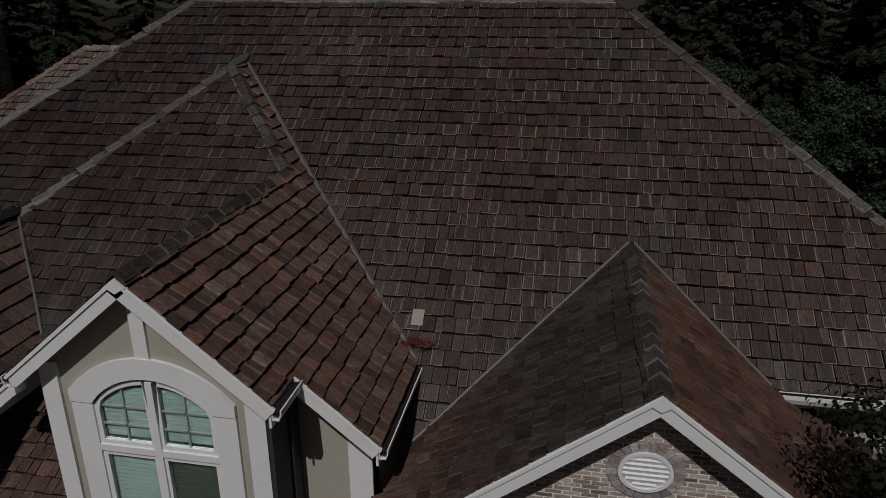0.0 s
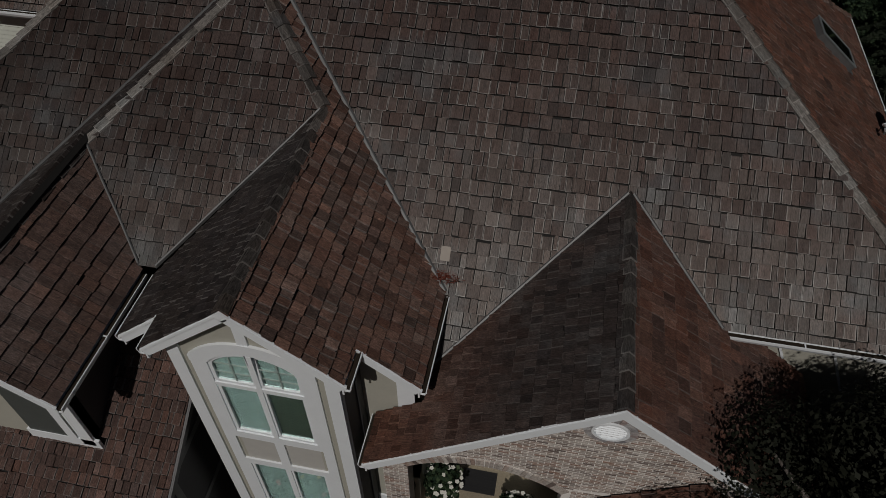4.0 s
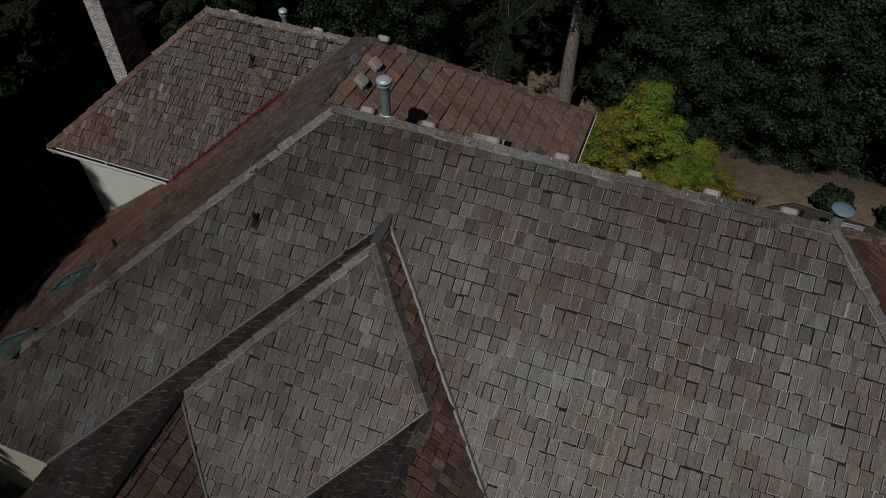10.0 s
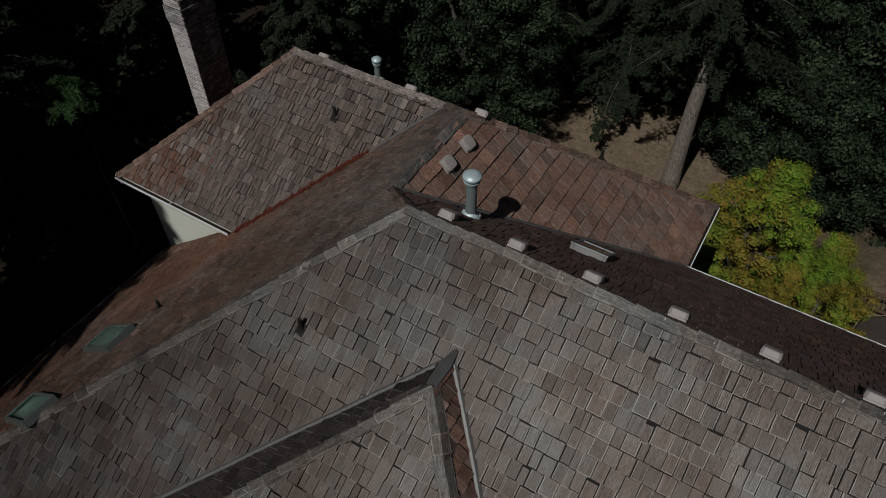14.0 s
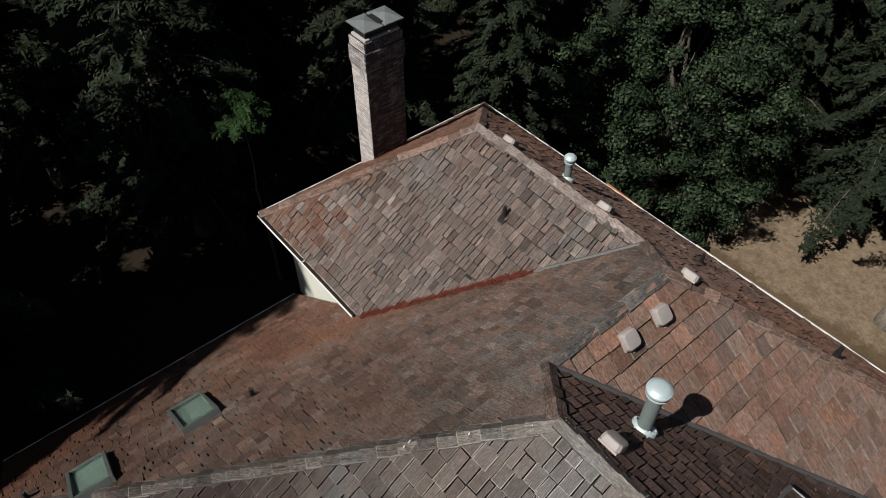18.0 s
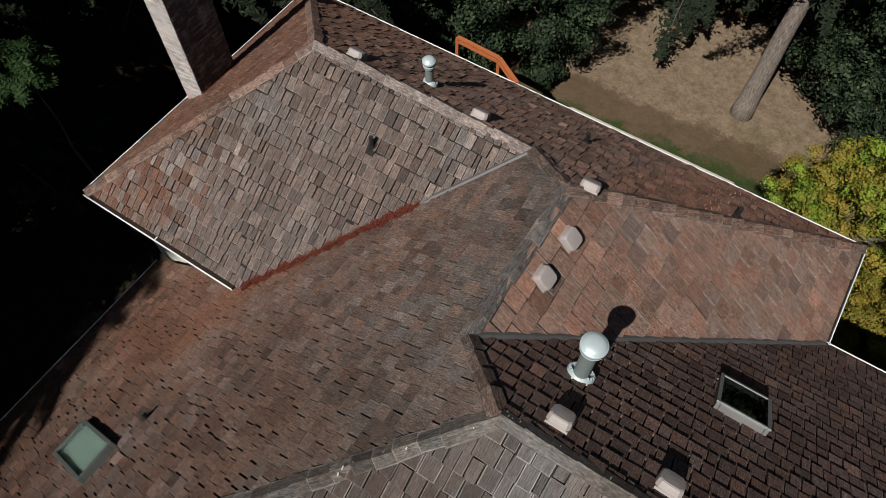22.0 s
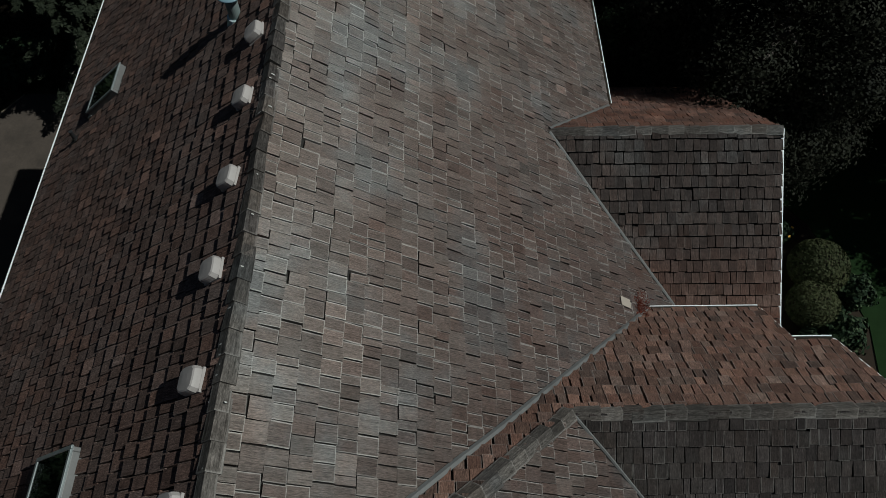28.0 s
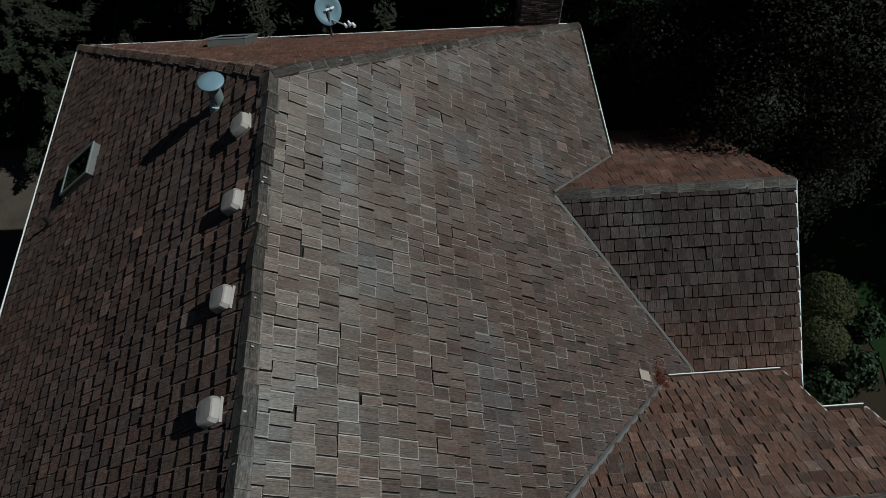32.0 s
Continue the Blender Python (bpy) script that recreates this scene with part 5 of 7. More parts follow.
for a, b in zip(edge, edge[1:]):
    bm = bmesh.new()
    beam(bm, P(*a, TERRACE), P(*b, TERRACE), 0.07, 0.06)
    part("patio_kerb", bm, M_GRAVEL, patio)
lawn = slab("front_lawn", [P(*p) for p in [(-2, -30, G + 0.03), (30, -30, G + 0.03), (30, 4, G + 0.03), (8, 4.5, G + 0.03), (5.0, 2.15, G + 0.03), (2.6, 1.62, G + 0.03), (0.5, 1.15, G + 0.03), (-2, 1.5, G + 0.03)]], 0.05, M_WEEDS, None)
tagged(lawn, "shaded green front lawn", "lawn", kind="structure")
bed = slab("garden_bed", [P(*p) for p in [(-14, 3.5, G + 0.02), (0.5, 1.2, G + 0.02), (5, 2.2, G + 0.02), (8, 4.6, G + 0.02), (8, 13, G + 0.02), (-14, 12, G + 0.02)]], 0.04, M_SOIL, None)
tagged(bed, "dark mulched garden bed in front of the house", "garden bed", kind="structure")

# front walk of paving bricks
walk_slab = slab("pavement", [P(*p) for p in [(-3.3, 7.2, G + 0.12), (0.5, 7.2, G + 0.12), (0.5, 9.74, G + 0.12), (-3.3, 9.74, G + 0.12)]], 0.15, M_GRAVEL, None)
tagged(walk_slab, "buff paving brick walk before the entrance", "pavement", kind="structure")
paver_mesh = None
for i in range(17):
    bm = bmesh.new()
    a = P(-3.25 + i * 0.222, 9.56, G + 0.2)
    box(bm, a, a + Vector((0.135, 0.13, 0.022)), None, 0.005)
    part("step_brick", bm, M_PAVER, walk_slab)
bm = bmesh.new()
box(bm, P(-3.28, 9.55, G + 0.0), P(0.52, 9.755, G + 0.195))
part("step_riser", bm, M_PAVER, walk_slab, "brick riser of the porch step")
for i in range(13):
    for j in range(13):
        x, y = -3.2 + j * 0.3 + (0.15 if i % 2 else 0), 7.22 + i * 0.205
        if x > 0.25 or i > 11:
            continue
        if paver_mesh is None:
            bm = bmesh.new()
            box(bm, (0, 0, 0), (0.19, 0.127, 0.03), None, 0.006)
            paver_mesh = bpy.data.meshes.new("paving_brick")
            bm.to_mesh(paver_mesh)
            bm.free()
            paver_mesh.materials.append(M_PAVER)
        ob = new("paving_brick", paver_mesh)
        ob.parent = walk_slab
        ob.location = P(x, y, G + 0.12)


# ---- garden things ----
def fire_pit(at):
    t = thing("fire_pit", "round dark metal fire pit on the patio", "fire pit", at)
    bm = bmesh.new()
    tube(bm, (0, 0, 0.0), (0, 0, 0.3), 0.5, 28, 0.56)
    part("bowl", bm, M_WOOD, t)
    bm = bmesh.new()
    tube(bm, (0, 0, 0.29), (0, 0, 0.315), 0.44, 28)
    part("ash", bm, M_BLACK, t)
    for i in range(5):
        bm = bmesh.new()
        a = i * 1.3
        tube(bm, (0.3 * math.cos(a), 0.3 * math.sin(a), 0.33), (-0.2 * math.cos(a + 0.5), -0.2 * math.sin(a + 0.5), 0.38), 0.04, 8)
        part("charred_log", bm, M_BLACK, t)
    bm = bmesh.new()
    bmesh.ops.create_circle(bm, segments=28, radius=0.55)
    bmesh.ops.delete(bm, geom=list(bm.verts), context="VERTS")
    for i in range(28):
        a, b = 2 * math.pi * i / 28, 2 * math.pi * (i + 1) / 28
        beam(bm, (0.57 * math.cos(a), 0.57 * math.sin(a), 0.33), (0.57 * math.cos(b), 0.57 * math.sin(b), 0.33), 0.05, 0.05)
    part("rim", bm, M_BLACK, t)
    return t


pit = fire_pit(P(*behind(6.26, 35.8, FAR), TERRACE))
pit.scale = (0.6, 0.6, 0.8)


def barrel(at, r=0.28, h=0.75):
    t = thing("barrel_planter", "dark round barrel standing on the patio", "planter", at)
    bm = bmesh.new()
    tube(bm, (0, 0, 0), (0, 0, h / 2), r * 0.85, 20, r)
    tube(bm, (0, 0, h / 2), (0, 0, h), r, 20, r * 0.88)
    part("barrel_body", bm, M_BLACK, t)
    for z in (0.15, h - 0.15):
        bm = bmesh.new()
        tube(bm, (0, 0, z - 0.02), (0, 0, z + 0.02), r * 1.0, 20)
        part("hoop", bm, M_METAL, t)


barrel(P(*behind(11.8, 31.2, FAR), TERRACE))
barrel(P(*behind(12.5, 30.9, FAR), TERRACE), 0.2, 0.5)

rail = thing("garden_railing", "brown timber railing at the patio's corner", "railing", P(1.6, 41.8, -12.1))
for i in range(3):
    bm = bmesh.new()
    box(bm, (i * 0.6 - 0.045, -0.045, -1.2), (i * 0.6 + 0.045, 0.045, 0.95))
    part("post", bm, M_WOOD, rail)
for z in (0.2, 0.92):
    bm = bmesh.new()
    box(bm, (-0.1, -0.06, z), (1.3, 0.06, z + 0.05))
    part("rail", bm, M_WOOD, rail)
for i in range(9):
    bm = bmesh.new()
    box(bm, (0.08 + i * 0.13, -0.015, 0.25), (0.12 + i * 0.13, 0.015, 0.92))
    part("baluster", bm, M_WOOD, rail)

foot = behind(-20, 36.4, 1.2)
base = P(*foot, ground_z(*foot))
frame_thing = thing("timber_arbor", "bright orange-stained timber arbor behind the wing", "arbor", base)
corners = [P(*behind(x, y, 1.2), -9.3) for x, y in ((-21.9, 36.7), (-19.8, 36.6), (-18.5, 35.8))]
for c in corners:
    bm = bmesh.new()
    q = c - base
    box(bm, (q.x - 0.06, q.y - 0.06, 0), (q.x + 0.06, q.y + 0.06, q.z))
    part("post", bm, M_ORANGE, frame_thing)
for a, b in zip(corners, corners[1:]):
    for dz in (0, -0.16):
        bm = bmesh.new()
        beam(bm, a - base + Vector((0, 0, dz + 0.08)), b - base + Vector((0, 0, dz + 0.08)), 0.14, 0.07)
        part("beam", bm, M_ORANGE, frame_thing)
# the narrow pent ledge below the wing's eave
ledge = slab("pent_ledge", [P(-14.72, 31.5, -0.3), P(-9.5, 31.5, -0.3), P(-9.5, 31.78, -0.36), P(-14.72, 31.78, -0.36)], 0.06, M_WOOD, house, "narrow brown boarded ledge below the eave")
for a, b in (((-14.78, 31.83, -0.3), (-9.44, 31.83, -0.3)), ((-14.78, 31.83, -0.3), (-14.78, 31.58, -0.3)), ((-9.44, 31.83, -0.3), (-9.44, 31.58, -0.3))):
    bm = bmesh.new()
    beam(bm, P(*a), P(*b), 0.035, 0.05)
    part("ledge_trim", bm, M_CREAM, ledge)

# ---- things on the roofs ----
def on_plane(n):
    """A pose's turn whose z is the normal n and whose y points up the slope."""
    n = Vector(n).normalized()
    up = Vector((-n.x * n.z, -n.y * n.z, n.x * n.x + n.y * n.y)).normalized()
    return Matrix((up.cross(n), up, n)).transposed().to_4x4()


def at_slope(p, n):
    m = on_plane(n)
    m.translation = P(*p) + Vector(n).normalized() * 0.02
    return m


def box_vent(m):
    t = thing("box_vent", "square weathered pinkish-grey box vent on the roof", "roof vent", group="box vents on the roof")
    bm = bmesh.new()
    box(bm, (-0.16, -0.17, -0.01), (0.16, 0.17, 0.03))
    box(bm, (-0.025, -0.255, 0.02), (0.03, -0.15, 0.032))
    part("flange", bm, M_BOX, t, "pale flange with a small tab")
    bm = bmesh.new()
    low = [(-0.165, -0.165), (0.165, -0.165), (0.165, 0.165), (-0.165, 0.165)]
    prof = ((1.0, 0.03), (1.03, 0.04), (1.0, 0.1), (0.95, 0.135), (0.84, 0.15), (0.3, 0.156))
    rings = []
    for s, z in prof:
        ring_pts = []
        for i in range(20):
            a = 2 * math.pi * i / 20
            c, d = math.cos(a), math.sin(a)
            k = 0.172 / max(abs(c), abs(d)) ** 0.8
            ring_pts.append(bm.verts.new((c * k * s, d * k * s, z)))
        rings.append(ring_pts)
    for p, q in zip(rings, rings[1:]):
        for i in range(20):
            bm.faces.new((p[i], p[(i + 1) % 20], q[(i + 1) % 20], q[i]))
    bm.faces.new(rings[0][::-1])
    bm.faces.new(rings[-1])
    part("hood", bm, M_BOX, t)
    bm = bmesh.new()
    box(bm, (-0.13, -0.13, 0.02), (0.13, 0.13, 0.05))
    part("throat", bm, M_BLACK, t)
    t.matrix_basis = m @ Matrix.Scale(0.74, 4)
    return t


VENTS = [(x, 20.61, z_north(20.61), N_N) for x in (-10.27, -8.57, -6.87, -5.11, -3.36, -1.58, 0.08)] + [
    (-11.76, 24.01, z_wing_east(-11.76), N_WE), (-11.77, 23.05, z_wing_east(-11.77), N_WE),
    (-18.25, 26.2, z_wing_north(26.2), N_WN), (-14.92, 26.2, z_wing_north(26.2), N_WN), (-11.9, 25.1, z_wing_north(25.1), N_WN)]
first = box_vent(at_slope(VENTS[0][:3], VENTS[0][3]))
for x, y, z, n in VENTS[1:]:
    copy_thing(first, at_slope((x, y, z), n) @ Matrix.Rotation(random.uniform(-0.12, 0.12), 4, "Z"))


def flue_vent(at, r, h, cap_r, label, flat=False):
    """A round flue pipe with a flashing collar and a domed or flat cap."""
    t = thing("flue_vent", label, "flue vent", at)
    bm = bmesh.new()
    tube(bm, (0, 0, -0.25), (0, 0, h), r, 24)
    part("pipe", bm, M_PIPE, t)
    bm = bmesh.new()
    tube(bm, (0, 0, -0.12), (0, 0, 0.03), r * 1.75, 24, r * 1.35)
    part("collar", bm, M_CAPMETAL, t, "crimped metal storm collar")
    bm = bmesh.new()
    tube(bm, (0, 0, h - 0.02), (0, 0, h + 0.1), r * 0.8, 20)
    part("neck", bm, M_BLACK, t)
    bm = bmesh.new()
    prof = [(cap_r * 0.9, 0.0), (cap_r, 0.01), (cap_r, 0.055), (cap_r * 0.93, 0.058), (cap_r * 0.9, 0.062), (cap_r * 0.8, 0.078), (cap_r * 0.6, 0.092), (cap_r * 0.35, 0.1), (cap_r * 0.1, 0.103)] if not flat else \
        [(cap_r * 0.95, 0.0), (cap_r, 0.008), (cap_r, 0.02), (cap_r * 0.96, 0.028), (cap_r * 0.3, 0.034)]
    rings = [[bm.verts.new((rr * math.cos(2 * math.pi * i / 32), rr * math.sin(2 * math.pi * i / 32), h + 0.07 + z)) for i in range(32)] for rr, z in prof]
    for p, q in zip(rings, rings[1:]):
        for i in range(32):
            bm.faces.new((p[i], p[(i + 1) % 32], q[(i + 1) % 32], q[i]))
    bm.faces.new(rings[0][::-1])
    bm.faces.new(rings[-1])
    if not flat:
        ring_bm = bmesh.new()
        tube(ring_bm, (0, 0, h - 0.02), (0, 0, h + 0.035), cap_r * 0.8, 28, cap_r * 0.94)
        part("wind_ring", ring_bm, M_CAPMETAL, t, "pale metal wind ring")
        ring_bm = bmesh.new()
        lie = Vector((0, 0, 1)).rotation_difference(N_N).to_matrix()
        loops = []
        for rr, zz, crimp in ((r * 1.15, 0.055, 0.0), (r * 1.55, 0.075, 0.012), (r * 1.8, 0.06, 0.012), (r * 1.9, 0.0, 0.0)):
            loops.append([ring_bm.verts.new(lie @ Vector((rr * math.cos(math.pi * i / 20), rr * math.sin(math.pi * i / 20), zz + crimp * (i % 2)))) for i in range(40)])
        for p, q in zip(loops, loops[1:]):
            for i in range(40):
                ring_bm.faces.new((q[i], q[(i + 1) % 40], p[(i + 1) % 40], p[i]))
        part("base_flange", ring_bm, M_CAPMETAL, t, "crimped metal flashing ring")
    cap = part("cap", bm, M_DISH if flat else M_CAPMETAL, t, "flat blue-grey disc cap" if flat else "domed pale metal cap")
    for f in cap.data.polygons:
        f.use_smooth = True
    return t


flue_vent(P(-10.37, 21.86, 5.28), 0.088, 0.76, 0.145, "tall grey-green flue pipe with a domed metal cap")
flue_vent(P(-16.72, 26.94, 3.93), 0.065, 0.4, 0.105, "short grey flue pipe with a pale cap")
flue_vent(P(1.3, 21.36, z_north(21.36)), 0.085, 0.3, 0.165, "stubby rusted flue pipe with a flat blue disc", True)


def pipe_boot(p, n, label="small black plumbing pipe through the shakes"):
    t = thing("vent_pipe", label, "vent pipe", P(*p), group="plumbing pipes on the roof")
    bm = bmesh.new()
    tube(bm, (0, 0, -0.1), (0, 0, 0.24), 0.035, 14)
    part("pipe", bm, M_BLACK, t)
    bm = bmesh.new()
    m = on_plane(n)
    box(bm, (-0.07, -0.12, 0.02), (0.07, 0.09, 0.03), m)
    part("flashing", bm, M_DECK, t)
    bm = bmesh.new()
    tube(bm, (0, 0, -0.02), (0, 0, 0.07), 0.065, 14, 0.04)
    part("boot", bm, M_BLACK, t)
    return t


for p, n in (((-12.16, 17.52, z_south(17.52)), N_S), ((-16.78, 24.7, z_back(24.7)), N_B), ((-13.1, 28.5, z_wing_north(28.5)), N_WN),
             ((-9.2, 28.0, z_wing_east(-9.2)), N_WE), ((-17.9, 17.55, z_west(-17.9)), N_W), ((2.0, 26.9, z_north(26.9)), N_N), ((-19.9, 12.2, z_west(-19.9)), N_W)):
    pipe_boot(p, n)


def skylight(m, w, h, label, dark=False, deep=0.12):
    """A glazed skylight on a curb: w across the slope and h up it."""
    t = thing("skylight", label, "skylight", group="skylights")
    top, edge, rim = (deep - 0.03, 0.05, 0.035) if dark else (deep, 0.06, 0.06)
    for name, lo, hi in (("curb_side", (-w / 2, -h / 2, -0.03), (-w / 2 + edge, h / 2, top)), ("curb_side", (w / 2 - edge, -h / 2, -0.03), (w / 2, h / 2, top)),
                         ("curb_end", (-w / 2 + edge, -h / 2, -0.03), (w / 2 - edge, -h / 2 + edge, top)), ("curb_end", (-w / 2 + edge, h / 2 - edge, -0.03), (w / 2 - edge, h / 2, top))):
        bm = bmesh.new()
        box(bm, lo, hi, None, 0.008)
        part(name, bm, M_METAL if dark else M_CURB, t)
    if dark:
        for lo, hi in (((-w / 2 - 0.01, -h / 2 - 0.01), (-w / 2 + rim, h / 2 + 0.01)), ((w / 2 - rim, -h / 2 - 0.01), (w / 2 + 0.01, h / 2 + 0.01)),
                       ((-w / 2 + rim, -h / 2 - 0.01), (w / 2 - rim, -h / 2 + rim)), ((-w / 2 + rim, h / 2 - rim), (w / 2 - rim, h / 2 + 0.01))):
            bm = bmesh.new()
            box(bm, (*lo, top + 0.001), (*hi, deep), None, 0.006)
            part("sash_rail", bm, M_COWL, t, "pale grey metal sash rail")
    bm = bmesh.new()
    box(bm, (-w / 2 + rim, -h / 2 + rim, deep - 0.02), (w / 2 - rim, h / 2 - rim, deep - 0.012))
    pane = part("pane", bm, M_DARKPANE if dark else M_SKYGLASS, t)
    pane.visible_shadow = False
    bm = bmesh.new()
    box(bm, (-w / 2 + 0.06, -h / 2 + 0.06, -0.02), (w / 2 - 0.06, h / 2 - 0.09, 0.045))
    part("shaft", bm, M_DARKGLASS if dark else M_SHAFT, t)
    bm = bmesh.new()
    box(bm, (-w / 2 - 0.02, -h / 2 - 0.1, 0.012), (w / 2 + 0.02, -h / 2 + 0.01, 0.03))
    part("apron_flashing", bm, M_METAL, t)
    t.matrix_basis = m
    return t


skylight(at_slope((-7.69, 23.42, z_north(23.42)), N_N), 0.63, 0.8, "dark glazed skylight with a grey metal frame", True, 0.12)
skylight(at_slope((2.9, 25.85, z_north(25.85)), N_N), 0.63, 0.86, "dark glazed skylight near the rear eave", True, 0.12)
skylight(at_slope((-18.82, 16.28, z_west(-18.82)), N_W), 0.64, 1.34, "pale green skylight with a bright frame")
skylight(at_slope((-18.75, 13.65, z_west(-18.75)), N_W), 0.64, 1.34, "pale green skylight over the shaded lower slope")
skylight(at_slope((7.35, 22.6, z_east(7.35)), N_E), 0.7, 1.1, "dark skylight on the hipped end slope", True, 0.16)

dish = thing("satellite_dish", "round blue-grey satellite dish on a bent arm", "satellite dish", P(8.9, 20.0, z_east(8.9)))
bm = bmesh.new()
m = Matrix.Translation((0.1, 0, 0.62)) @ Vector((-0.75, -0.35, 0.5)).to_track_quat("Z", "Y").to_matrix().to_4x4()
rings = [[bm.verts.new(m @ Vector((r * 0.27 * math.cos(a * math.pi / 14), r * 0.31 * math.sin(a * math.pi / 14), 0.06 * r * r - 0.06 + d))) for a in range(28)] for d, rr in ((0, (1, 0.7, 0.4, 0.1)), (-0.012, (0.1, 0.4, 0.7, 1.02))) for r in rr]
for p, q in zip(rings, rings[1:] + rings[:1]):
    for i in range(28):
        bm.faces.new((p[i], p[(i + 1) % 28], q[(i + 1) % 28], q[i]))
bowl = part("reflector", bm, M_DISH, dish)
for f in bowl.data.polygons:
    f.use_smooth = True
bm = bmesh.new()
tube(bm, (0, 0, -0.05), (0, 0, 0.4), 0.022, 10)
tube(bm, (0, 0, 0.4), (0.1, 0, 0.6), 0.022, 10)
part("mast", bm, M_METAL, dish)
bm = bmesh.new()
tube(bm, (0.05, -0.02, 0.42), (-0.25, -0.42, 0.46), 0.014, 8)
part("arm", bm, M_CAPMETAL, dish)
for i in range(3):
    bm = bmesh.new()
    c = Vector((-0.27, -0.44 + (i - 1) * 0.08, 0.48 + 0.05 * (i % 2)))
    tube(bm, c, c + Vector((0.08, 0.05, 0.02)), 0.035, 12, 0.025)
    part("receiver", bm, M_WHITE, dish)
for i in range(2):
    bm = bmesh.new()
    box(bm, (-0.05 + 0.1 * i, -0.012, 0.004), (0.03 + 0.1 * i, 0.03, 0.008), m)
    part("mark_bar", bm, M_WHITE, dish)

patch = thing("repair_shingle", "pale metal repair shingle beside the valley", "shingle", P(-2.86, 12.78, z_south(12.78)))
bm = bmesh.new()
box(bm, (-0.08, -0.12, 0.035), (0.08, 0.12, 0.045), on_plane(N_S))
part("plate", bm, plain("pale_buff_metal", (0.32, 0.28, 0.24), 0.6), patch)
soot = thing("moss_clump", "red-brown needle litter at the chimney's foot", "litter", P(-23.17, 25.8, 4.88 - 0.84 * (23.17 - 19.1) + 0.06))
bm = bmesh.new()
for i in range(240):
    y = random.uniform(-0.45, 0.45)
    c = Vector((random.uniform(0.0, 0.08), y, random.uniform(0, 0.06)))
    a = random.uniform(0, 6.28)
    tube(bm, c, c + Vector((math.cos(a), math.sin(a), random.uniform(-0.2, 0.4))) * 0.07, 0.005, 4)
o = part("needles", bm, M_MOSS, soot)
o["kind"] = "stuff"
valley_litter = thing("needle_litter", "broken drift of red-brown needle litter along the valley", "litter", P(-16.7, 22.8, z_west(-16.7)))
lit_a, lit_b = P(-18.5, 21.2, z_west(-18.5)), P(-15.2, 24.2, z_west(-15.2))
lit_side = (lit_b - lit_a).cross(Vector((0, 0, 1))).normalized()
lit_rng = random.Random(77)
lv, lf = [], []
for i in range(5200):
    f = lit_rng.random()
    dense = 0.55 + 0.45 * math.sin(f * 41) * math.sin(f * 17 + 1)
    c = lit_a.lerp(lit_b, f) + lit_side * lit_rng.gauss(0, 0.04 + 0.025 * dense) + Vector((0, 0, 0.045 + lit_rng.random() * 0.035 * dense)) - valley_litter.location
    a, w = lit_rng.uniform(0, 6.28), lit_rng.uniform(0.004, 0.009)
    d = Vector((math.cos(a), math.sin(a), lit_rng.uniform(-0.3, 0.5))) * lit_rng.uniform(0.03, 0.07)
    q = d.cross(Vector((0, 0, 1))).normalized() * w
    k = len(lv)
    lv += [c - q, c + q, c + d, c + d * 0.5 + Vector((0, 0, w))]
    lf += [(k, k + 1, k + 2), (k, k + 1, k + 3), (k + 1, k + 2, k + 3), (k + 2, k, k + 3)]
o = new("needles", mesh_of("needles", lv, lf, M_MOSS))
o.parent = valley_litter
o["kind"] = "stuff"
litter = thing("needle_litter", "clump of red-brown needle litter in the valley", "litter", P(-2.8, 12.3, z_south(12.3)))
bm = bmesh.new()
for i in range(160):
    c = Vector((random.gauss(0, 0.1), random.gauss(0, 0.07), 0.05 + random.random() * 0.05))
    a = random.uniform(0, 6.28)
    tube(bm, c, c + Vector((math.cos(a), math.sin(a), random.uniform(-0.2, 0.4))) * 0.07, 0.004, 4)
o = part("needles", bm, M_MOSS, litter)
o["kind"] = "stuff"

# ---- trees and shrubs ----
def leaf_mesh(name, centres, normals, sizes, material, aspect=1.6, seed=1):
    """Many small pointed leaves: one diamond of two folded faces each."""
    rng = np.random.default_rng(seed)
    n = len(centres)
    a = rng.normal(size=(n, 3))
    nn = normals / (np.linalg.norm(normals, axis=1, keepdims=True) + 1e-9)
    u = np.cross(nn, a)
    u /= np.linalg.norm(u, axis=1, keepdims=True) + 1e-9
    v = np.cross(nn, u)
    s = sizes[:, None]
    pts = np.stack([centres - u * s * aspect / 2, centres - v * s / 2 + nn * s * 0.12, centres + u * s * aspect / 2, centres + v * s / 2 + nn * s * 0.12], 1).reshape(-1, 3)
    me = bpy.data.meshes.new(name)
    me.vertices.add(4 * n)
    me.vertices.foreach_set("co", pts.ravel())
    me.loops.add(4 * n)
    me.loops.foreach_set("vertex_index", np.arange(4 * n))
    me.polygons.add(n)
    me.polygons.foreach_set("loop_start", np.arange(0, 4 * n, 4))
    me.update(calc_edges=True)
    me.materials.append(material)
    return me


def stem(bm, pts, radii, seg=9):
    rings = []
    for i, (p, r) in enumerate(zip(pts, radii)):
        d = (pts[min(i + 1, len(pts) - 1)] - pts[max(i - 1, 0)]).normalized()
        u = Vector((1, 0, 0)) if abs(d.x) < 0.9 else Vector((0, 1, 0))
        u = (u - d * u.dot(d)).normalized()
        v = d.cross(u)
        rings.append([bm.verts.new(p + u * (r * math.cos(2 * math.pi * k / seg)) + v * (r * math.sin(2 * math.pi * k / seg))) for k in range(seg)])
    for p, q in zip(rings, rings[1:]):
        for k in range(seg):
            bm.faces.new((p[k], p[(k + 1) % seg], q[(k + 1) % seg], q[k]))
    bm.faces.new(rings[0][::-1])
    bm.faces.new(rings[-1])


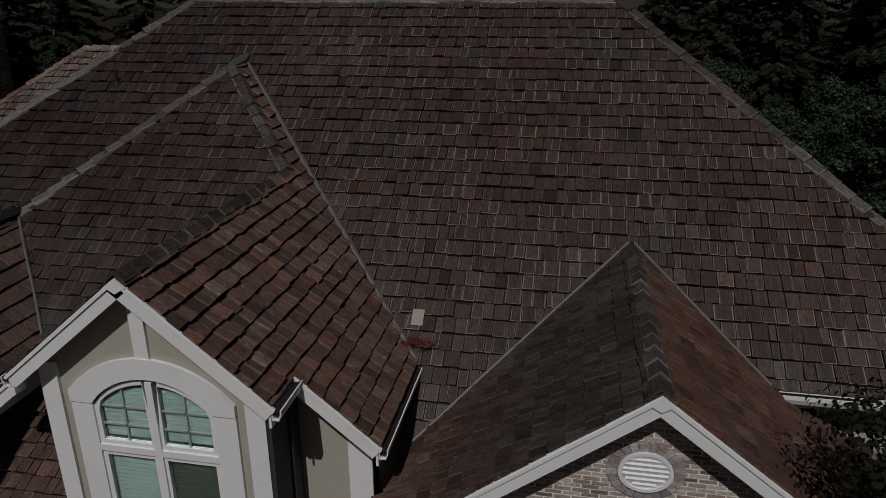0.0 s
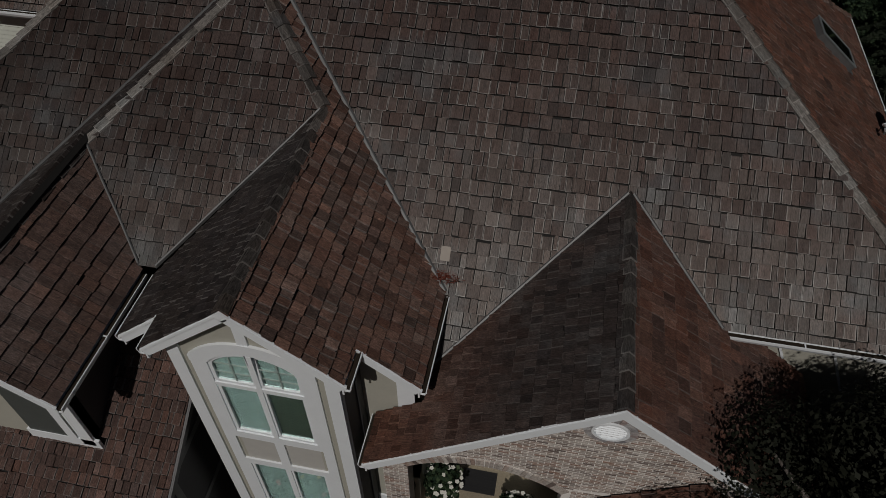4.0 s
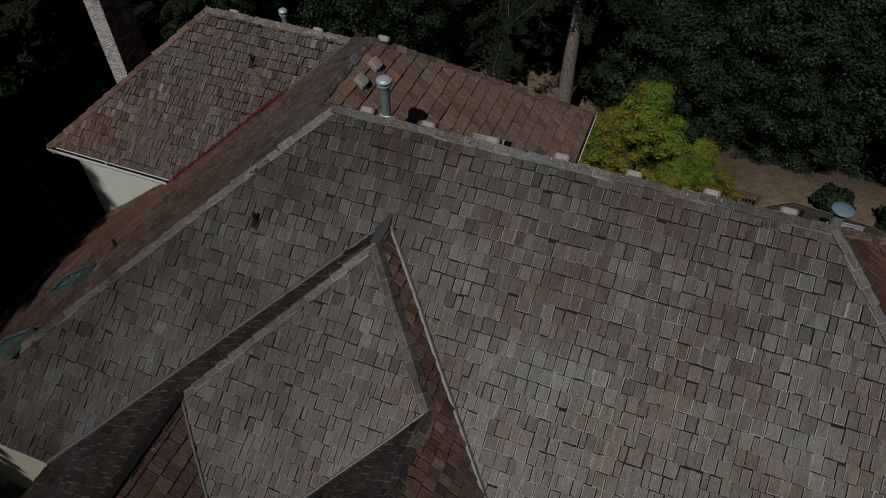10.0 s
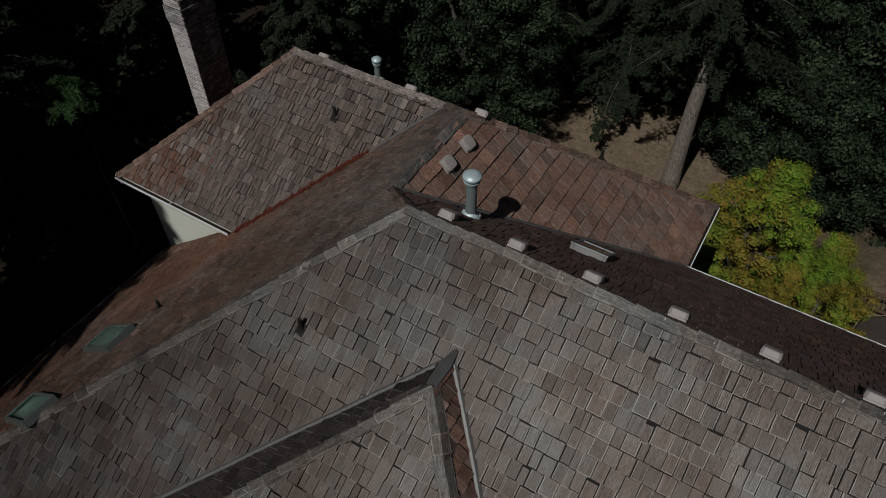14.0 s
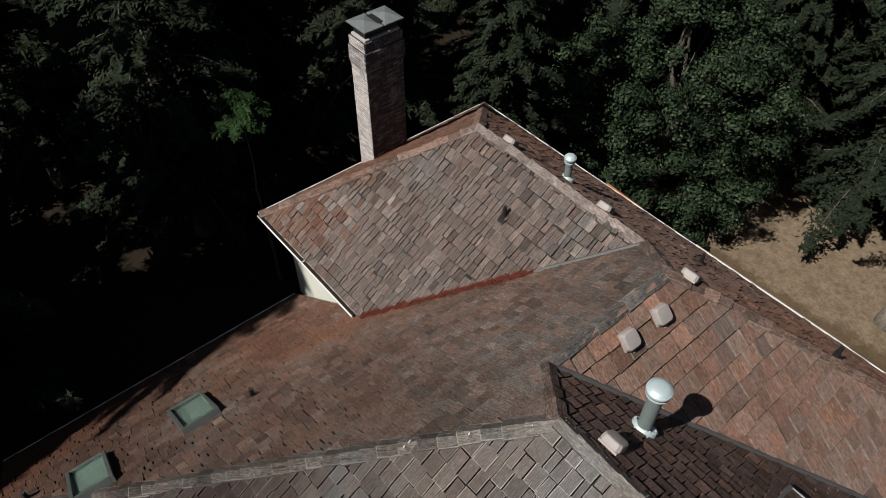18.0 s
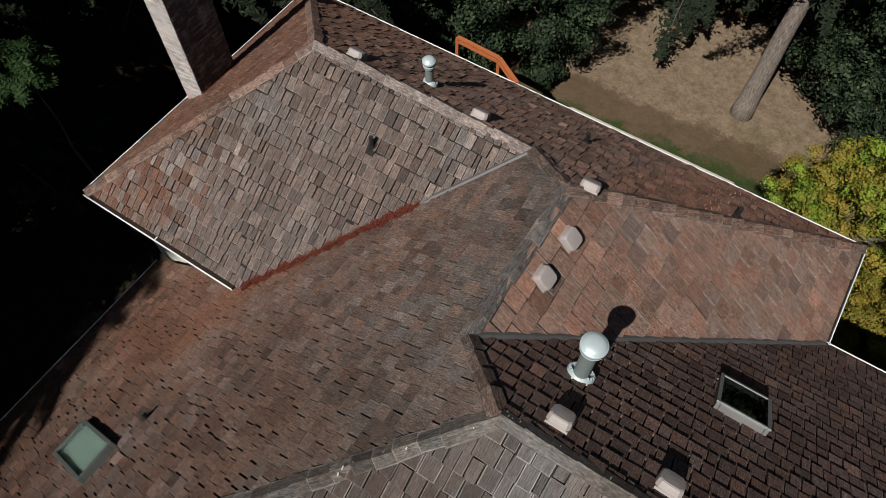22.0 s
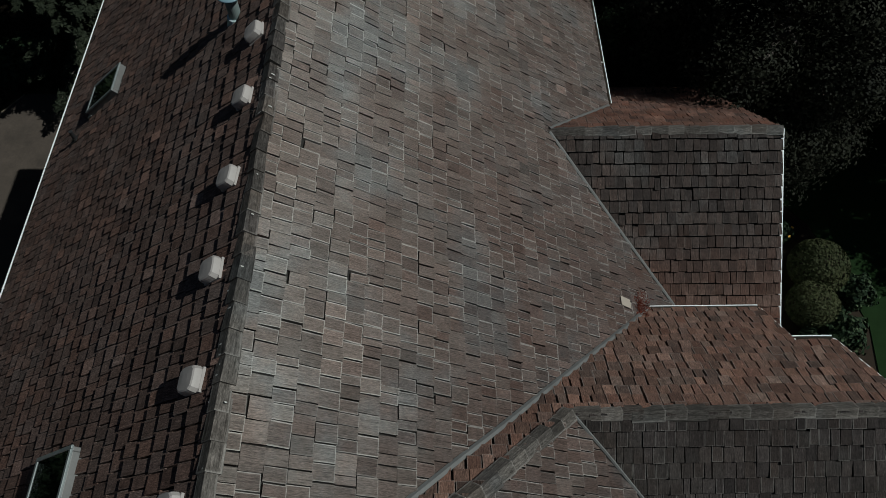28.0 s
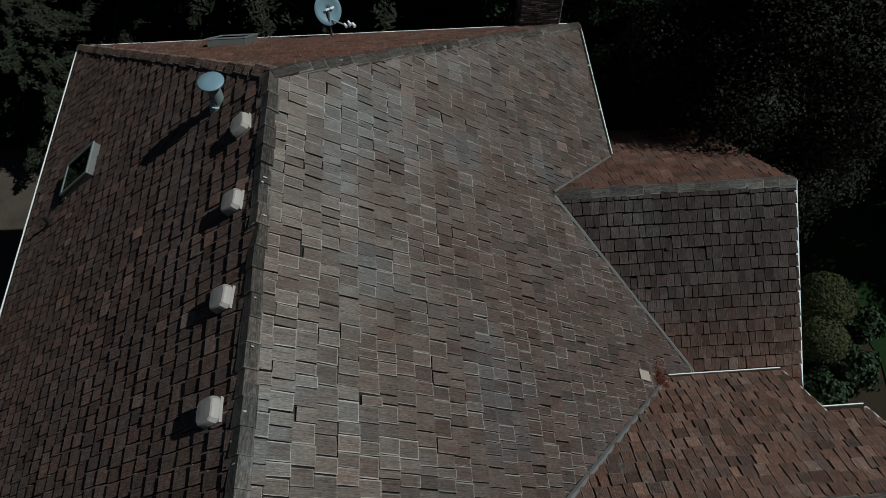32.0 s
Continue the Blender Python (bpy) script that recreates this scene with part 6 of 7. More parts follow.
def broadleaf(name, label, height, spread, material, seed, leaves=9000, size=0.2, low=0.25, clumps=90, twigs=0, puff=0.24, shell=(0.6, 1.08)):
    """A tapered trunk with limbs, and a crown of leaf clumps round the limbs' ends."""
    rng = random.Random(seed)
    t = thing(name, label, "tree")
    bm = bmesh.new()
    pts = [Vector((rng.uniform(-0.1, 0.1) * i, rng.uniform(-0.1, 0.1) * i, height * 0.75 * i / 6)) for i in range(7)]
    stem(bm, pts, [height * 0.022 * (1.15 - i / 6.5) for i in range(7)])
    part("trunk", bm, M_BARK, t)
    ends = []
    for i in range(clumps):
        f = rng.random()
        a, z = rng.uniform(0, 2 * math.pi), low + (1 - low) * f
        shape = math.sqrt(max(0.02, 1 - (2 * (f - 0.38)) ** 2)) if f > 0.38 else 0.75 + 0.65 * f
        r = spread * min(1, shape) * rng.uniform(0.45, 1.05)
        ends.append(Vector((r * math.cos(a), r * math.sin(a), height * z * rng.uniform(0.93, 1.03))))
    for i, e in enumerate(ends[:12]):
        bm = bmesh.new()
        s = pts[2 + i % 4]
        mid = s.lerp(e, 0.5) + Vector((0, 0, height * 0.03))
        stem(bm, [s, mid, e], [height * 0.009, height * 0.006, height * 0.002], 6)
        part("limb", bm, M_BARK, t)
    g = np.random.default_rng(seed)
    per = leaves // clumps
    cs = np.array(ends)[np.repeat(np.arange(clumps), per)]
    off = g.normal(size=cs.shape)
    off /= np.linalg.norm(off, axis=1, keepdims=True)
    rad = spread * puff * g.uniform(*shell, len(cs))[:, None]
    c = cs + off * rad * np.array([1, 1, 0.7])
    nrm = off * 1.4 + np.array([0, 0, 0.5]) + g.normal(size=cs.shape) * 0.35
    crown = new("crown", leaf_mesh("crown", c, nrm, size * g.uniform(0.6, 1.3, len(c)), material, seed=seed))
    crown.parent = t
    if twigs:
        bm = bmesh.new()
        for i in range(twigs):
            e = ends[rng.randrange(len(ends))]
            for k in range(3):
                d = Vector((rng.gauss(0, 1), rng.gauss(0, 1), rng.uniform(-0.2, 0.6))).normalized() * rng.uniform(0.4, 0.9)
                stem(bm, [e, e + d], [0.012, 0.004], 4)
        o = part("bare_twig_set", bm, M_BARK, t)
        o["kind"] = "stuff"
    return t


def conifer(name, label, height, spread, material, seed, size=0.3, density=1.0, low=0.12, bark=M_BARK, girth=0.0172):
    """A straight trunk with whorls of drooping boughs of needle sprays."""
    rng = random.Random(seed)
    t = thing(name, label, "tree")
    bm = bmesh.new()
    stem(bm, [Vector((rng.uniform(-0.006, 0.006) * i, rng.uniform(-0.006, 0.006) * i, height * (i / 12) ** 1.5 - (0.4 if i == 0 else 0))) for i in range(13)], [height * girth * (1.08 - (i / 12) ** 1.5) * (1.3 if i == 0 else 1.1 if i == 1 else 1.0) for i in range(13)], 18)
    trunk = part("trunk", bm, bark, t)
    for f in trunk.data.polygons:
        f.use_smooth = True
    g = np.random.default_rng(seed)
    cs, ns = [], []
    bough = bmesh.new()
    z = height * low
    while z < height * 0.98:
        f = (z / height - low) / (1 - low)
        reach = spread * (1 - f) ** 0.8 * rng.uniform(0.75, 1.1) + 0.15
        for k in range(rng.randint(5, 7)):
            a = rng.uniform(0, 2 * math.pi)
            L = reach * rng.uniform(0.6, 1.1)
            d = np.array([math.cos(a), math.sin(a), 0])
            side = np.array([-d[1], d[0], 0])
            n = int(34 * density * L / spread) + 5
            s = g.uniform(0.12, 1, n)
            lat = g.normal(0, 0.16, n) * L * (1.1 - s)
            droop = -0.35 * s ** 1.6 * L + 0.12 * L * s
            c = np.array([0, 0, z]) + d * (s * L)[:, None] + side * lat[:, None] + np.array([0, 0, 1]) * (droop - 0.2 * np.abs(lat) + g.normal(0, 0.04, n))[:, None]
            cs.append(c)
            ns.append(np.array([0, 0, 1.0]) + d * 0.5 + g.normal(0, 0.35, (n, 3)))
            if k < 3:
                stem(bough, [Vector((0, 0, z)), Vector(d * L * 0.5) + Vector((0, 0, z - 0.02 * L)), Vector(d * L * 0.95) + Vector((0, 0, z - 0.22 * L))], [0.035, 0.022, 0.006], 4)
        z += height * 0.021 * rng.uniform(0.8, 1.3)
    o = part("bough_set", bough, M_BARK, t)
    o["kind"] = "stuff"
    c, nrm = np.concatenate(cs), np.concatenate(ns)
    crown = new("crown", leaf_mesh("crown", c, nrm, size * g.uniform(0.6, 1.4, len(c)), material, 3.4, seed))
    crown.parent = t
    return t


def place(t, x, y, turn=0.0, scale=1.0, z=None):
    z = ground_z(x, y) if z is None else z
    m = Matrix.Translation(P(x, y, z)) @ Matrix.Rotation(turn, 4, "Z")
    t.matrix_basis = m @ Matrix.Diagonal((scale, scale, scale, 1))
    return t


def again(t, x, y, turn, scale, z=None):
    z = ground_z(x, y) if z is None else z
    o = copy_thing(t, Matrix.Translation(P(x, y, z)) @ Matrix.Rotation(turn, 4, "Z"))
    o.scale = (scale, scale, scale)
    return o


maple = place(broadleaf("maple_tree", "yellow-green maple turning gold beside the back wing", 8.7, 2.75, M_MAPLE, 11, 150000, 0.052, 0.05, 560, 0, 0.11, (0.15, 1.25)), -3.8, 40.3)
again(maple, -0.6, 38.6, 2.0, 0.72)
again(maple, 15.2, 53.5, 1.0, 0.8)
dark_tree = place(broadleaf("broadleaf_tree", "large dark green broadleaf tree behind the wing", 9.0, 4.6, M_LEAF, 21, 150000, 0.075, 0.12, 430, 60, 0.11, (0.2, 1.2)), -26.9, 50.3, 0, 1.15)
pine = place(conifer("pine_tree", "tall pine with a bare grey lower trunk", 21.0, 4.2, M_NEEDLE, 31, 0.065, 13.0, 0.36, M_PINE_BARK), -10.38, 51.95)
fir = place(conifer("fir_tree", "tall dark fir standing in deep shade", 19.0, 4.0, M_NEEDLE, 41, 0.075, 14.0), -36.0, 34.0)
cedar = place(conifer("cedar_tree", "grey-green cedar with drooping sprays", 14.0, 4.4, M_CEDAR, 51, 0.07, 16.0, 0.03), 20.0, 30.0)
rng = random.Random(5)
# firs south of y 11 stand unseen, added to shade the western side
for x, y, s in [(-17, 58, 1.0), (-30, 56, 1.0), (-22, 62, 1.1), (-6, 66, 1.2), (-13, 63, 1.1), (-25.4, -6.0, 1.6), (-38.5, 25, 0.75), (-29.9, 10.5, 0.9), (-32, 8, 1.1), (-34, 22, 0.8), (-38, 3, 1.2), (-45, 9, 1.15), (-30, -2, 1.0), (-52, 4, 1.2), (-42, 18, 1.1), (-58, 14, 1.2), (-44, 30, 0.95), (-54, 34, 1.0), (-64, 26, 1.1),
                (-30, 38, 0.75), (-38, 44, 0.9), (-48, 46, 1.0), (-60, 44, 1.0), (-33, 52, 0.95), (-44, 58, 1.0), (-56, 60, 1.1), (-24, 58, 1.0), (-14, 64, 1.05), (-4, 66, 1.1), (6, 62, 1.0), (16, 64, 1.1), (26, 58, 1.0), (34, 48, 1.1), (-70, 50, 1.2), (-34, 68, 1.1), (-18, 76, 1.1), (2, 78, 1.2), (20, 76, 1.2), (21, 53, 1.15), (27, 50, 1.25), (33, 53, 1.3), (39, 47, 1.3), (45, 52, 1.3), (30, 60, 1.4), (24, 62, 1.35), (12, 68, 1.3), (15, 71, 1.4), (20, 70, 1.35), (8, 70, 1.3), (26, 74, 1.3), (34, 68, 1.4)]:
    again(fir, x, y, rng.uniform(0, 6.28), s * rng.uniform(0.92, 1.08))
# those at negative y stand unseen, added to shade the front lawn
for x, y, s in [(-25.0, 55.0, 0.72), (9, -9, 1.1), (14, -10.5, 1.2), (19, -9, 1.2), (24, -8, 1.2), (16, -6, 0.9)]:
    again(dark_tree, x, y, rng.uniform(0, 6.28), s * rng.uniform(0.9, 1.1))
for x, y, s in [(-3.9, 47.9, 0.66), (-4.0, 50.5, 0.95), (1.6, 46.8, 0.8), (6.5, 48.5, 0.9), (12, 45.5, 0.85), (17, 41, 0.85), (14, 38.8, 0.4), (22, 52, 1.0), (30, 56, 1.2), (40, 50, 1.2)]:
    again(dark_tree, *behind(x, y, 1.25), rng.uniform(0, 6.28), 1.4 * s * rng.uniform(0.9, 1.1))
for x, y, s in [(18.5, 24.5, 0.95), (20.5, 18.5, 1.05), (17.5, 13.0, 0.9), (16.0, 7.0, 0.95), (21.0, 9.0, 1.1), (24, 26, 1.2), (25, 15, 1.2), (15.2, 33.5, 0.7), (13.5, 2.0, 0.9), (20, 2, 1.1), (28, 34, 1.2), (30, 6, 1.3), (26, -4, 1.2)]:
    again(cedar, x, y, rng.uniform(0, 6.28), s)
# the tree before the entrance gable
front_tree = place(broadleaf("ornamental_tree", "tall dusky small-leaved tree before the entrance gable", 9.2, 2.75, leaf_material("dusky_plum_leaves", [(0.009, 0.01, 0.007), (0.014, 0.016, 0.011), (0.011, 0.013, 0.009), (0.026, 0.028, 0.02)]), 61, 170000, 0.046, 0.3, 420), 7.15, 6.1)
again(dark_tree, 14.8, 9.6, 2.1, 0.8)


def shrub(name, label, r, h, material, seed, leaves=2600, size=0.06, clipped=False):
    t = thing(name, label, "shrub")
    g = np.random.default_rng(seed)
    d = g.normal(size=(leaves, 3))
    d /= np.linalg.norm(d, axis=1, keepdims=True)
    if clipped:
        k = g.uniform(0.93, 1.0, leaves)[:, None]
    else:
        k = (g.uniform(0.55, 1.0, leaves) * (1 + 0.25 * np.sin(d[:, 0] * 5 + seed) * np.cos(d[:, 1] * 4)))[:, None]
    c = d * k * np.array([r, r, h / 2]) + np.array([0, 0, h / 2])
    c[:, 2] = np.maximum(c[:, 2], 0.02)
    crown = new("foliage", leaf_mesh("foliage", c, d + g.normal(0, 0.5, d.shape), size * g.uniform(0.6, 1.4, leaves), material, 1.4, seed))
    crown.parent = t
    bm = bmesh.new()
    for i in range(7):
        a = i * 0.9
        stem(bm, [Vector((0.04 * math.cos(a), 0.04 * math.sin(a), 0)), Vector((r * 0.55 * math.cos(a), r * 0.55 * math.sin(a), h * 0.62))], [0.02, 0.006], 5)
    part("stems", bm, M_BARK, t)
    if clipped:
        bm = bmesh.new()
        bmesh.ops.create_icosphere(bm, subdivisions=3, radius=1.0)
        for v in bm.verts:
            v.co = Vector((v.co.x * r * 0.9, v.co.y * r * 0.9, v.co.z * h * 0.45 + h / 2))
        part("dense_core", bm, M_SOIL, t)
    return t


ball = place(shrub("box_ball", "clipped round olive-green box ball", 0.72, 1.25, M_BOX_HEDGE, 3, 9000, 0.045, True), 2.55, 2.9)
again(ball, 1.0, 3.5, 1.0, 0.86)
bush = place(shrub("garden_bush", "loose dark green garden bush", 0.7, 1.1, M_LEAF, 7, 3600, 0.09), *behind(5.95, 40.9, 1.11))
for x, y, s in [(0.0, 2.6, 0.8), (-0.9, 4.0, 0.8), (1.7, 1.6, 0.7), (15, 30, 1.5), (16, 20, 1.6), (14.5, 15, 1.6), (13, 10, 1.5), (11, 6, 1.4), (10, 2.5, 1.4)]:
    again(bush, x, y, rng.uniform(0, 6.28), s)
for x, y, s in [(9.1, 40.6, 0.95), (8.6, 39.6, 0.6), (12.5, 38.5, 1.3), (14.5, 36.5, 1.4), (0.4, 37.0, 1.0)]:
    again(bush, *behind(x, y, 1.11), rng.uniform(0, 6.28), 1.1 * s)
for x, y, s in [(-19.3, 39.9, 0.95), (-24, 39, 1.6)]:
    again(bush, *behind(x, y, 1.33), rng.uniform(0, 6.28), 1.35 * s)
young = place(conifer("young_fir", "bright green young fir top standing in sunlight", 7.2, 0.62, M_BRIGHT, 9, 0.07, 22.0, 0.9, girth=0.007), -28.8, 23.1, 0, 0.95)


def flower_bush(name, label, x, y, petals, r=0.4, h=0.8, count=30, seed=1, z=GROUND):
    t = place(shrub(name, label, r, h, M_LEAF, seed, 1500, 0.07), x, y, 0, 1, z)
    rg = random.Random(seed)
    for i in range(int(count * 0.5)):
        bm = bmesh.new()
        a, u = rg.uniform(0, 6.28), rg.uniform(-0.1, 1)
        c = Vector((r * math.sqrt(max(0, 1 - u * u)) * math.cos(a), r * math.sqrt(max(0, 1 - u * u)) * math.sin(a), h / 2 + u * h / 2))
        for k in range(5):
            b = k * 1.257
            tip = Vector((math.cos(b), math.sin(b), 0.3)) * 0.05
            w = Vector((-math.sin(b), math.cos(b), 0)) * 0.022
            vs = [bm.verts.new(q + c) for q in (Vector((0, 0, 0.01)), tip * 0.6 + w, tip, tip * 0.6 - w)]
            bm.faces.new(vs)
        part("flower", bm, petals, t)
    return t


def pot(x, y, z):
    t = thing("flower_pot", "round dark flower pot on the porch", "pot", P(x, y, z))
    bm = bmesh.new()
    tube(bm, (0, 0, 0), (0, 0, 0.42), 0.2, 20, 0.29)
    part("pot_body", bm, M_WOOD, t)
    bm = bmesh.new()
    tube(bm, (0, 0, 0.4), (0, 0, 0.45), 0.31, 20)
    part("rim", bm, M_WOOD, t)


for i, (x, y) in enumerate(((-2.45, 10.3), (-0.15, 9.75))):
    pot(x, y, G + 0.22)
    flower_bush("flowering_plant", "white flowering plant spilling from a pot", x, y, M_PETAL_W, 0.38, 0.8, 60, 70 + i, G + 0.22 + 0.62)
for i, (x, y, m) in enumerate(((-7.4, 8.0, M_PETAL_R), (-6.6, 7.7, M_PETAL_Y), (-5.8, 8.0, M_PETAL_R), (-4.9, 7.9, M_PETAL_R), (-3.9, 7.9, M_PETAL_W), (-3.7, 8.3, M_PETAL_W))):
    flower_bush("rose_bush", "rose bush with scattered blooms before the bay", x, y, m, 0.3, 0.72 if i < 4 else 0.55, 10, 80 + i)
flower_bush("daisy_clump", "clump of orange-yellow daisies by the porch", 4.5, 3.6, M_PETAL_Y, 0.3, 0.5, 22, 95)

# lamps at the porch and by the low wing
def lantern(x, y, z):
    t = thing("wall_lantern", "dark metal lantern with a dome", "lantern", P(x, y, z))
    bm = bmesh.new()
    tube(bm, (0, 0, -0.12), (0, 0, 0.1), 0.07, 12, 0.09)
    part("body", bm, M_PIPE, t)
    bm = bmesh.new()
    tube(bm, (0, 0, 0.1), (0, 0, 0.2), 0.13, 16, 0.02)
    part("dome", bm, M_BLACK, t)
    bm = bmesh.new()
    tube(bm, (0, 0, 0.15), (0, 0.25, 0.12), 0.015, 8)
    part("bracket", bm, M_BLACK, t)


lantern(-3.25, 9.4, -5.6)
lantern(-9.6, 6.4, -5.4)

# ---- the neighbour's shed among the western trees ----
shed = thing("shed", "old garden shed with a mossy board roof", "shed", P(-49.0, 30.6, GROUND))
bm = bmesh.new()
box(bm, (-1.9, -1.5, 0), (1.9, 1.5, 1.3))
part("wall", bm, M_DARKWALL, shed)
M_SHED = plain("mossy_roof_boards", (0.1, 0.075, 0.055), 0.9, vary=0.4, scale=5, bump=0.5)
for side in (-1, 1):
    for i in range(9):
        bm = bmesh.new()
        x = -2.1 + i * 0.47
        vs = [bm.verts.new(Vector(q)) for z in (0.0, -0.05) for q in ((x, 0, 2.1 + z), (x + 0.44, 0, 2.1 + z), (x + 0.44, side * 1.8, 1.15 + z), (x, side * 1.8, 1.15 + z))]
        for f in ((0, 1, 2, 3), (4, 5, 6, 7), (0, 1, 5, 4), (1, 2, 6, 5), (2, 3, 7, 6), (3, 0, 4, 7)):
            bm.faces.new([vs[j] for j in f])
        part("roof_board", bm, M_SHED, shed)
bm = bmesh.new()
beam(bm, (-2.15, 0, 2.2), (2.15, 0, 2.2), 0.2, 0.09)
part("ridge_board", bm, M_WOOD, shed)
for side in (-1, 1):
    bm = bmesh.new()
    beam(bm, (2.1, 0, 2.2), (2.1, side * 1.85, 1.2), 0.3, 0.06)
    part("barge_board", bm, M_ORANGE, shed, "orange-brown barge board")
shed.rotation_euler.z = math.radians(-40)

# ---- the shakes of the roofs, board by board ----
LIBRARY = {}


def board_mesh(poly, v0, length, t, mid=0.0, tilt=0.0):
    """One tapered shake over a flat polygon: thick at its lower end, leaning to one side."""
    k = len(poly)
    verts = [(u, v, 0.004 + t * (1 - min(1, max(0, (v - v0) / length))) + tilt * (u - mid)) for u, v in poly] + [(u, v, -0.032) for u, v in poly]
    faces = [tuple(range(k))] + [(i, k + i, k + (i + 1) % k, (i + 1) % k) for i in range(k)]
    return verts, faces


def uv_fill(me, edges):
    """UVs along the slope, and a second set that runs from side to side of each board."""
    index = np.empty(len(me.loops), dtype=np.int32)
    me.loops.foreach_get("vertex_index", index)
    co = np.empty(3 * len(me.vertices), dtype=np.float32)
    me.vertices.foreach_get("co", co)
    layer = me.uv_layers.new(name="UVMap")
    layer.data.foreach_set("uv", co.reshape(-1, 3)[index][:, :2].ravel())
    layer = me.uv_layers.new(name="Edge")
    layer.data.foreach_set("uv", np.array(edges, dtype=np.float32)[index].ravel())


def edges_of(poly, lo, hi, v0, length):
    return [((u - lo) / (hi - lo), (v - v0) / length) for u, v in poly] * 2


def area_of(poly):
    return abs(sum(a[0] * b[1] - b[0] * a[1] for a, b in zip(poly, poly[1:] + poly[:1]))) / 2


def lay(deck, pts, across, up, n, material, near, exposure, wide, thick, slit, uneven, gaps, lean, limit):
    o = min(pts, key=lambda p: p.z).copy()
    flat = [((p - o).dot(across), (p - o).dot(up)) for p in pts]
    u0, u1 = min(p[0] for p in flat), max(p[0] for p in flat)
    v0, v1 = min(p[1] for p in flat), max(p[1] for p in flat)
    frame_m = Matrix((across, up, n)).transposed().to_4x4()
    frame_m.translation = o
    rng = random.Random(deck.name)
    boards = []
    v = v0 - 0.04
    while v < v1:
        u = u0 - rng.uniform(0, 0.3)
        strip = clip(flat, v - 0.02, v + exposure + 0.05, 1)
        while u < u1 and strip:
            w = round(rng.triangular(*wide), 2)
            drop = rng.uniform(-uneven, uneven) - (0.03 if rng.random() < 0.02 else 0)
            length = exposure - rng.choice(slit)
            t = rng.choice((thick[0], (thick[0] + thick[1]) / 2, thick[1]))
            gap = rng.choice(gaps)
            lo, hi = u + gap, u + w - 0.004
            poly = clip(clip(strip, lo, hi, 0), v + drop, v + drop + length, 1)
            if poly and len(poly) == 4:
                poly = [(p + rng.uniform(-0.004, 0.004), q + rng.uniform(-0.005, 0.005)) for p, q in poly]
            if poly and area_of(poly) > 0.0012:
                full = len(poly) == 4 and area_of(poly) > 0.94 * (hi - lo) * length
                boards.append((poly, v + drop, length, t, full, lo, hi, rng.uniform(-0.018, 0.018), max(-0.1, min(0.1, rng.gauss(0, lean)))))
            u += w
        v += exposure
    target = ((near - o).dot(across), (near - o).dot(up))
    order = sorted(range(len(boards)), key=lambda i: (boards[i][0][0][0] - target[0]) ** 2 + (boards[i][0][0][1] - target[1]) ** 2)
    single = set(order[:limit])
    verts, faces, edges = [], [], []
    for i, (poly, b0, length, t, full, lo, hi, turn, tilt) in enumerate(boards):
        if i in single:
            if full:
                key = (round(hi - lo, 3), round(length, 3), t, material.name)
                if key not in LIBRARY:
                    w = hi - lo
                    vs, fs = board_mesh([(0, 0), (w, 0), (w, length), (0, length)], 0, length, t)
                    LIBRARY[key] = mesh_of("shake", vs, fs, material)
                    uv_fill(LIBRARY[key], [(0, 0), (1, 0), (1, 1), (0, 1)] * 2)
                me, m = LIBRARY[key], frame_m @ Matrix.Translation(((lo + hi) / 2, b0, 0)) @ Matrix.Rotation(-tilt, 4, "Y") @ Matrix.Rotation(turn, 4, "Z") @ Matrix.Translation(((lo - hi) / 2, 0, 0))
            else:
                vs, fs = board_mesh(poly, b0, length, t, (lo + hi) / 2, tilt)
                me, m = mesh_of("shake", vs, fs, material), frame_m
                uv_fill(me, edges_of(poly, lo, hi, b0, length))
            ob = new("shake", me)
            ob.parent = deck
            ob.matrix_basis = m
        else:
            vs, fs = board_mesh(poly, b0, length, t, (lo + hi) / 2, tilt)
            k = len(verts)
            verts += vs
            edges += edges_of(poly, lo, hi, b0, length)
            faces += [tuple(k + j for j in f) for f in fs]
    if faces:
        me = mesh_of("shake_field", verts, faces, material)
        uv_fill(me, edges)
        ob = new("shake_field", me)
        ob.parent = deck
        ob.matrix_basis = frame_m
        ob["kind"] = "stuff"


for s in SLOPES:
    lay(*s, SHAKES_EACH)

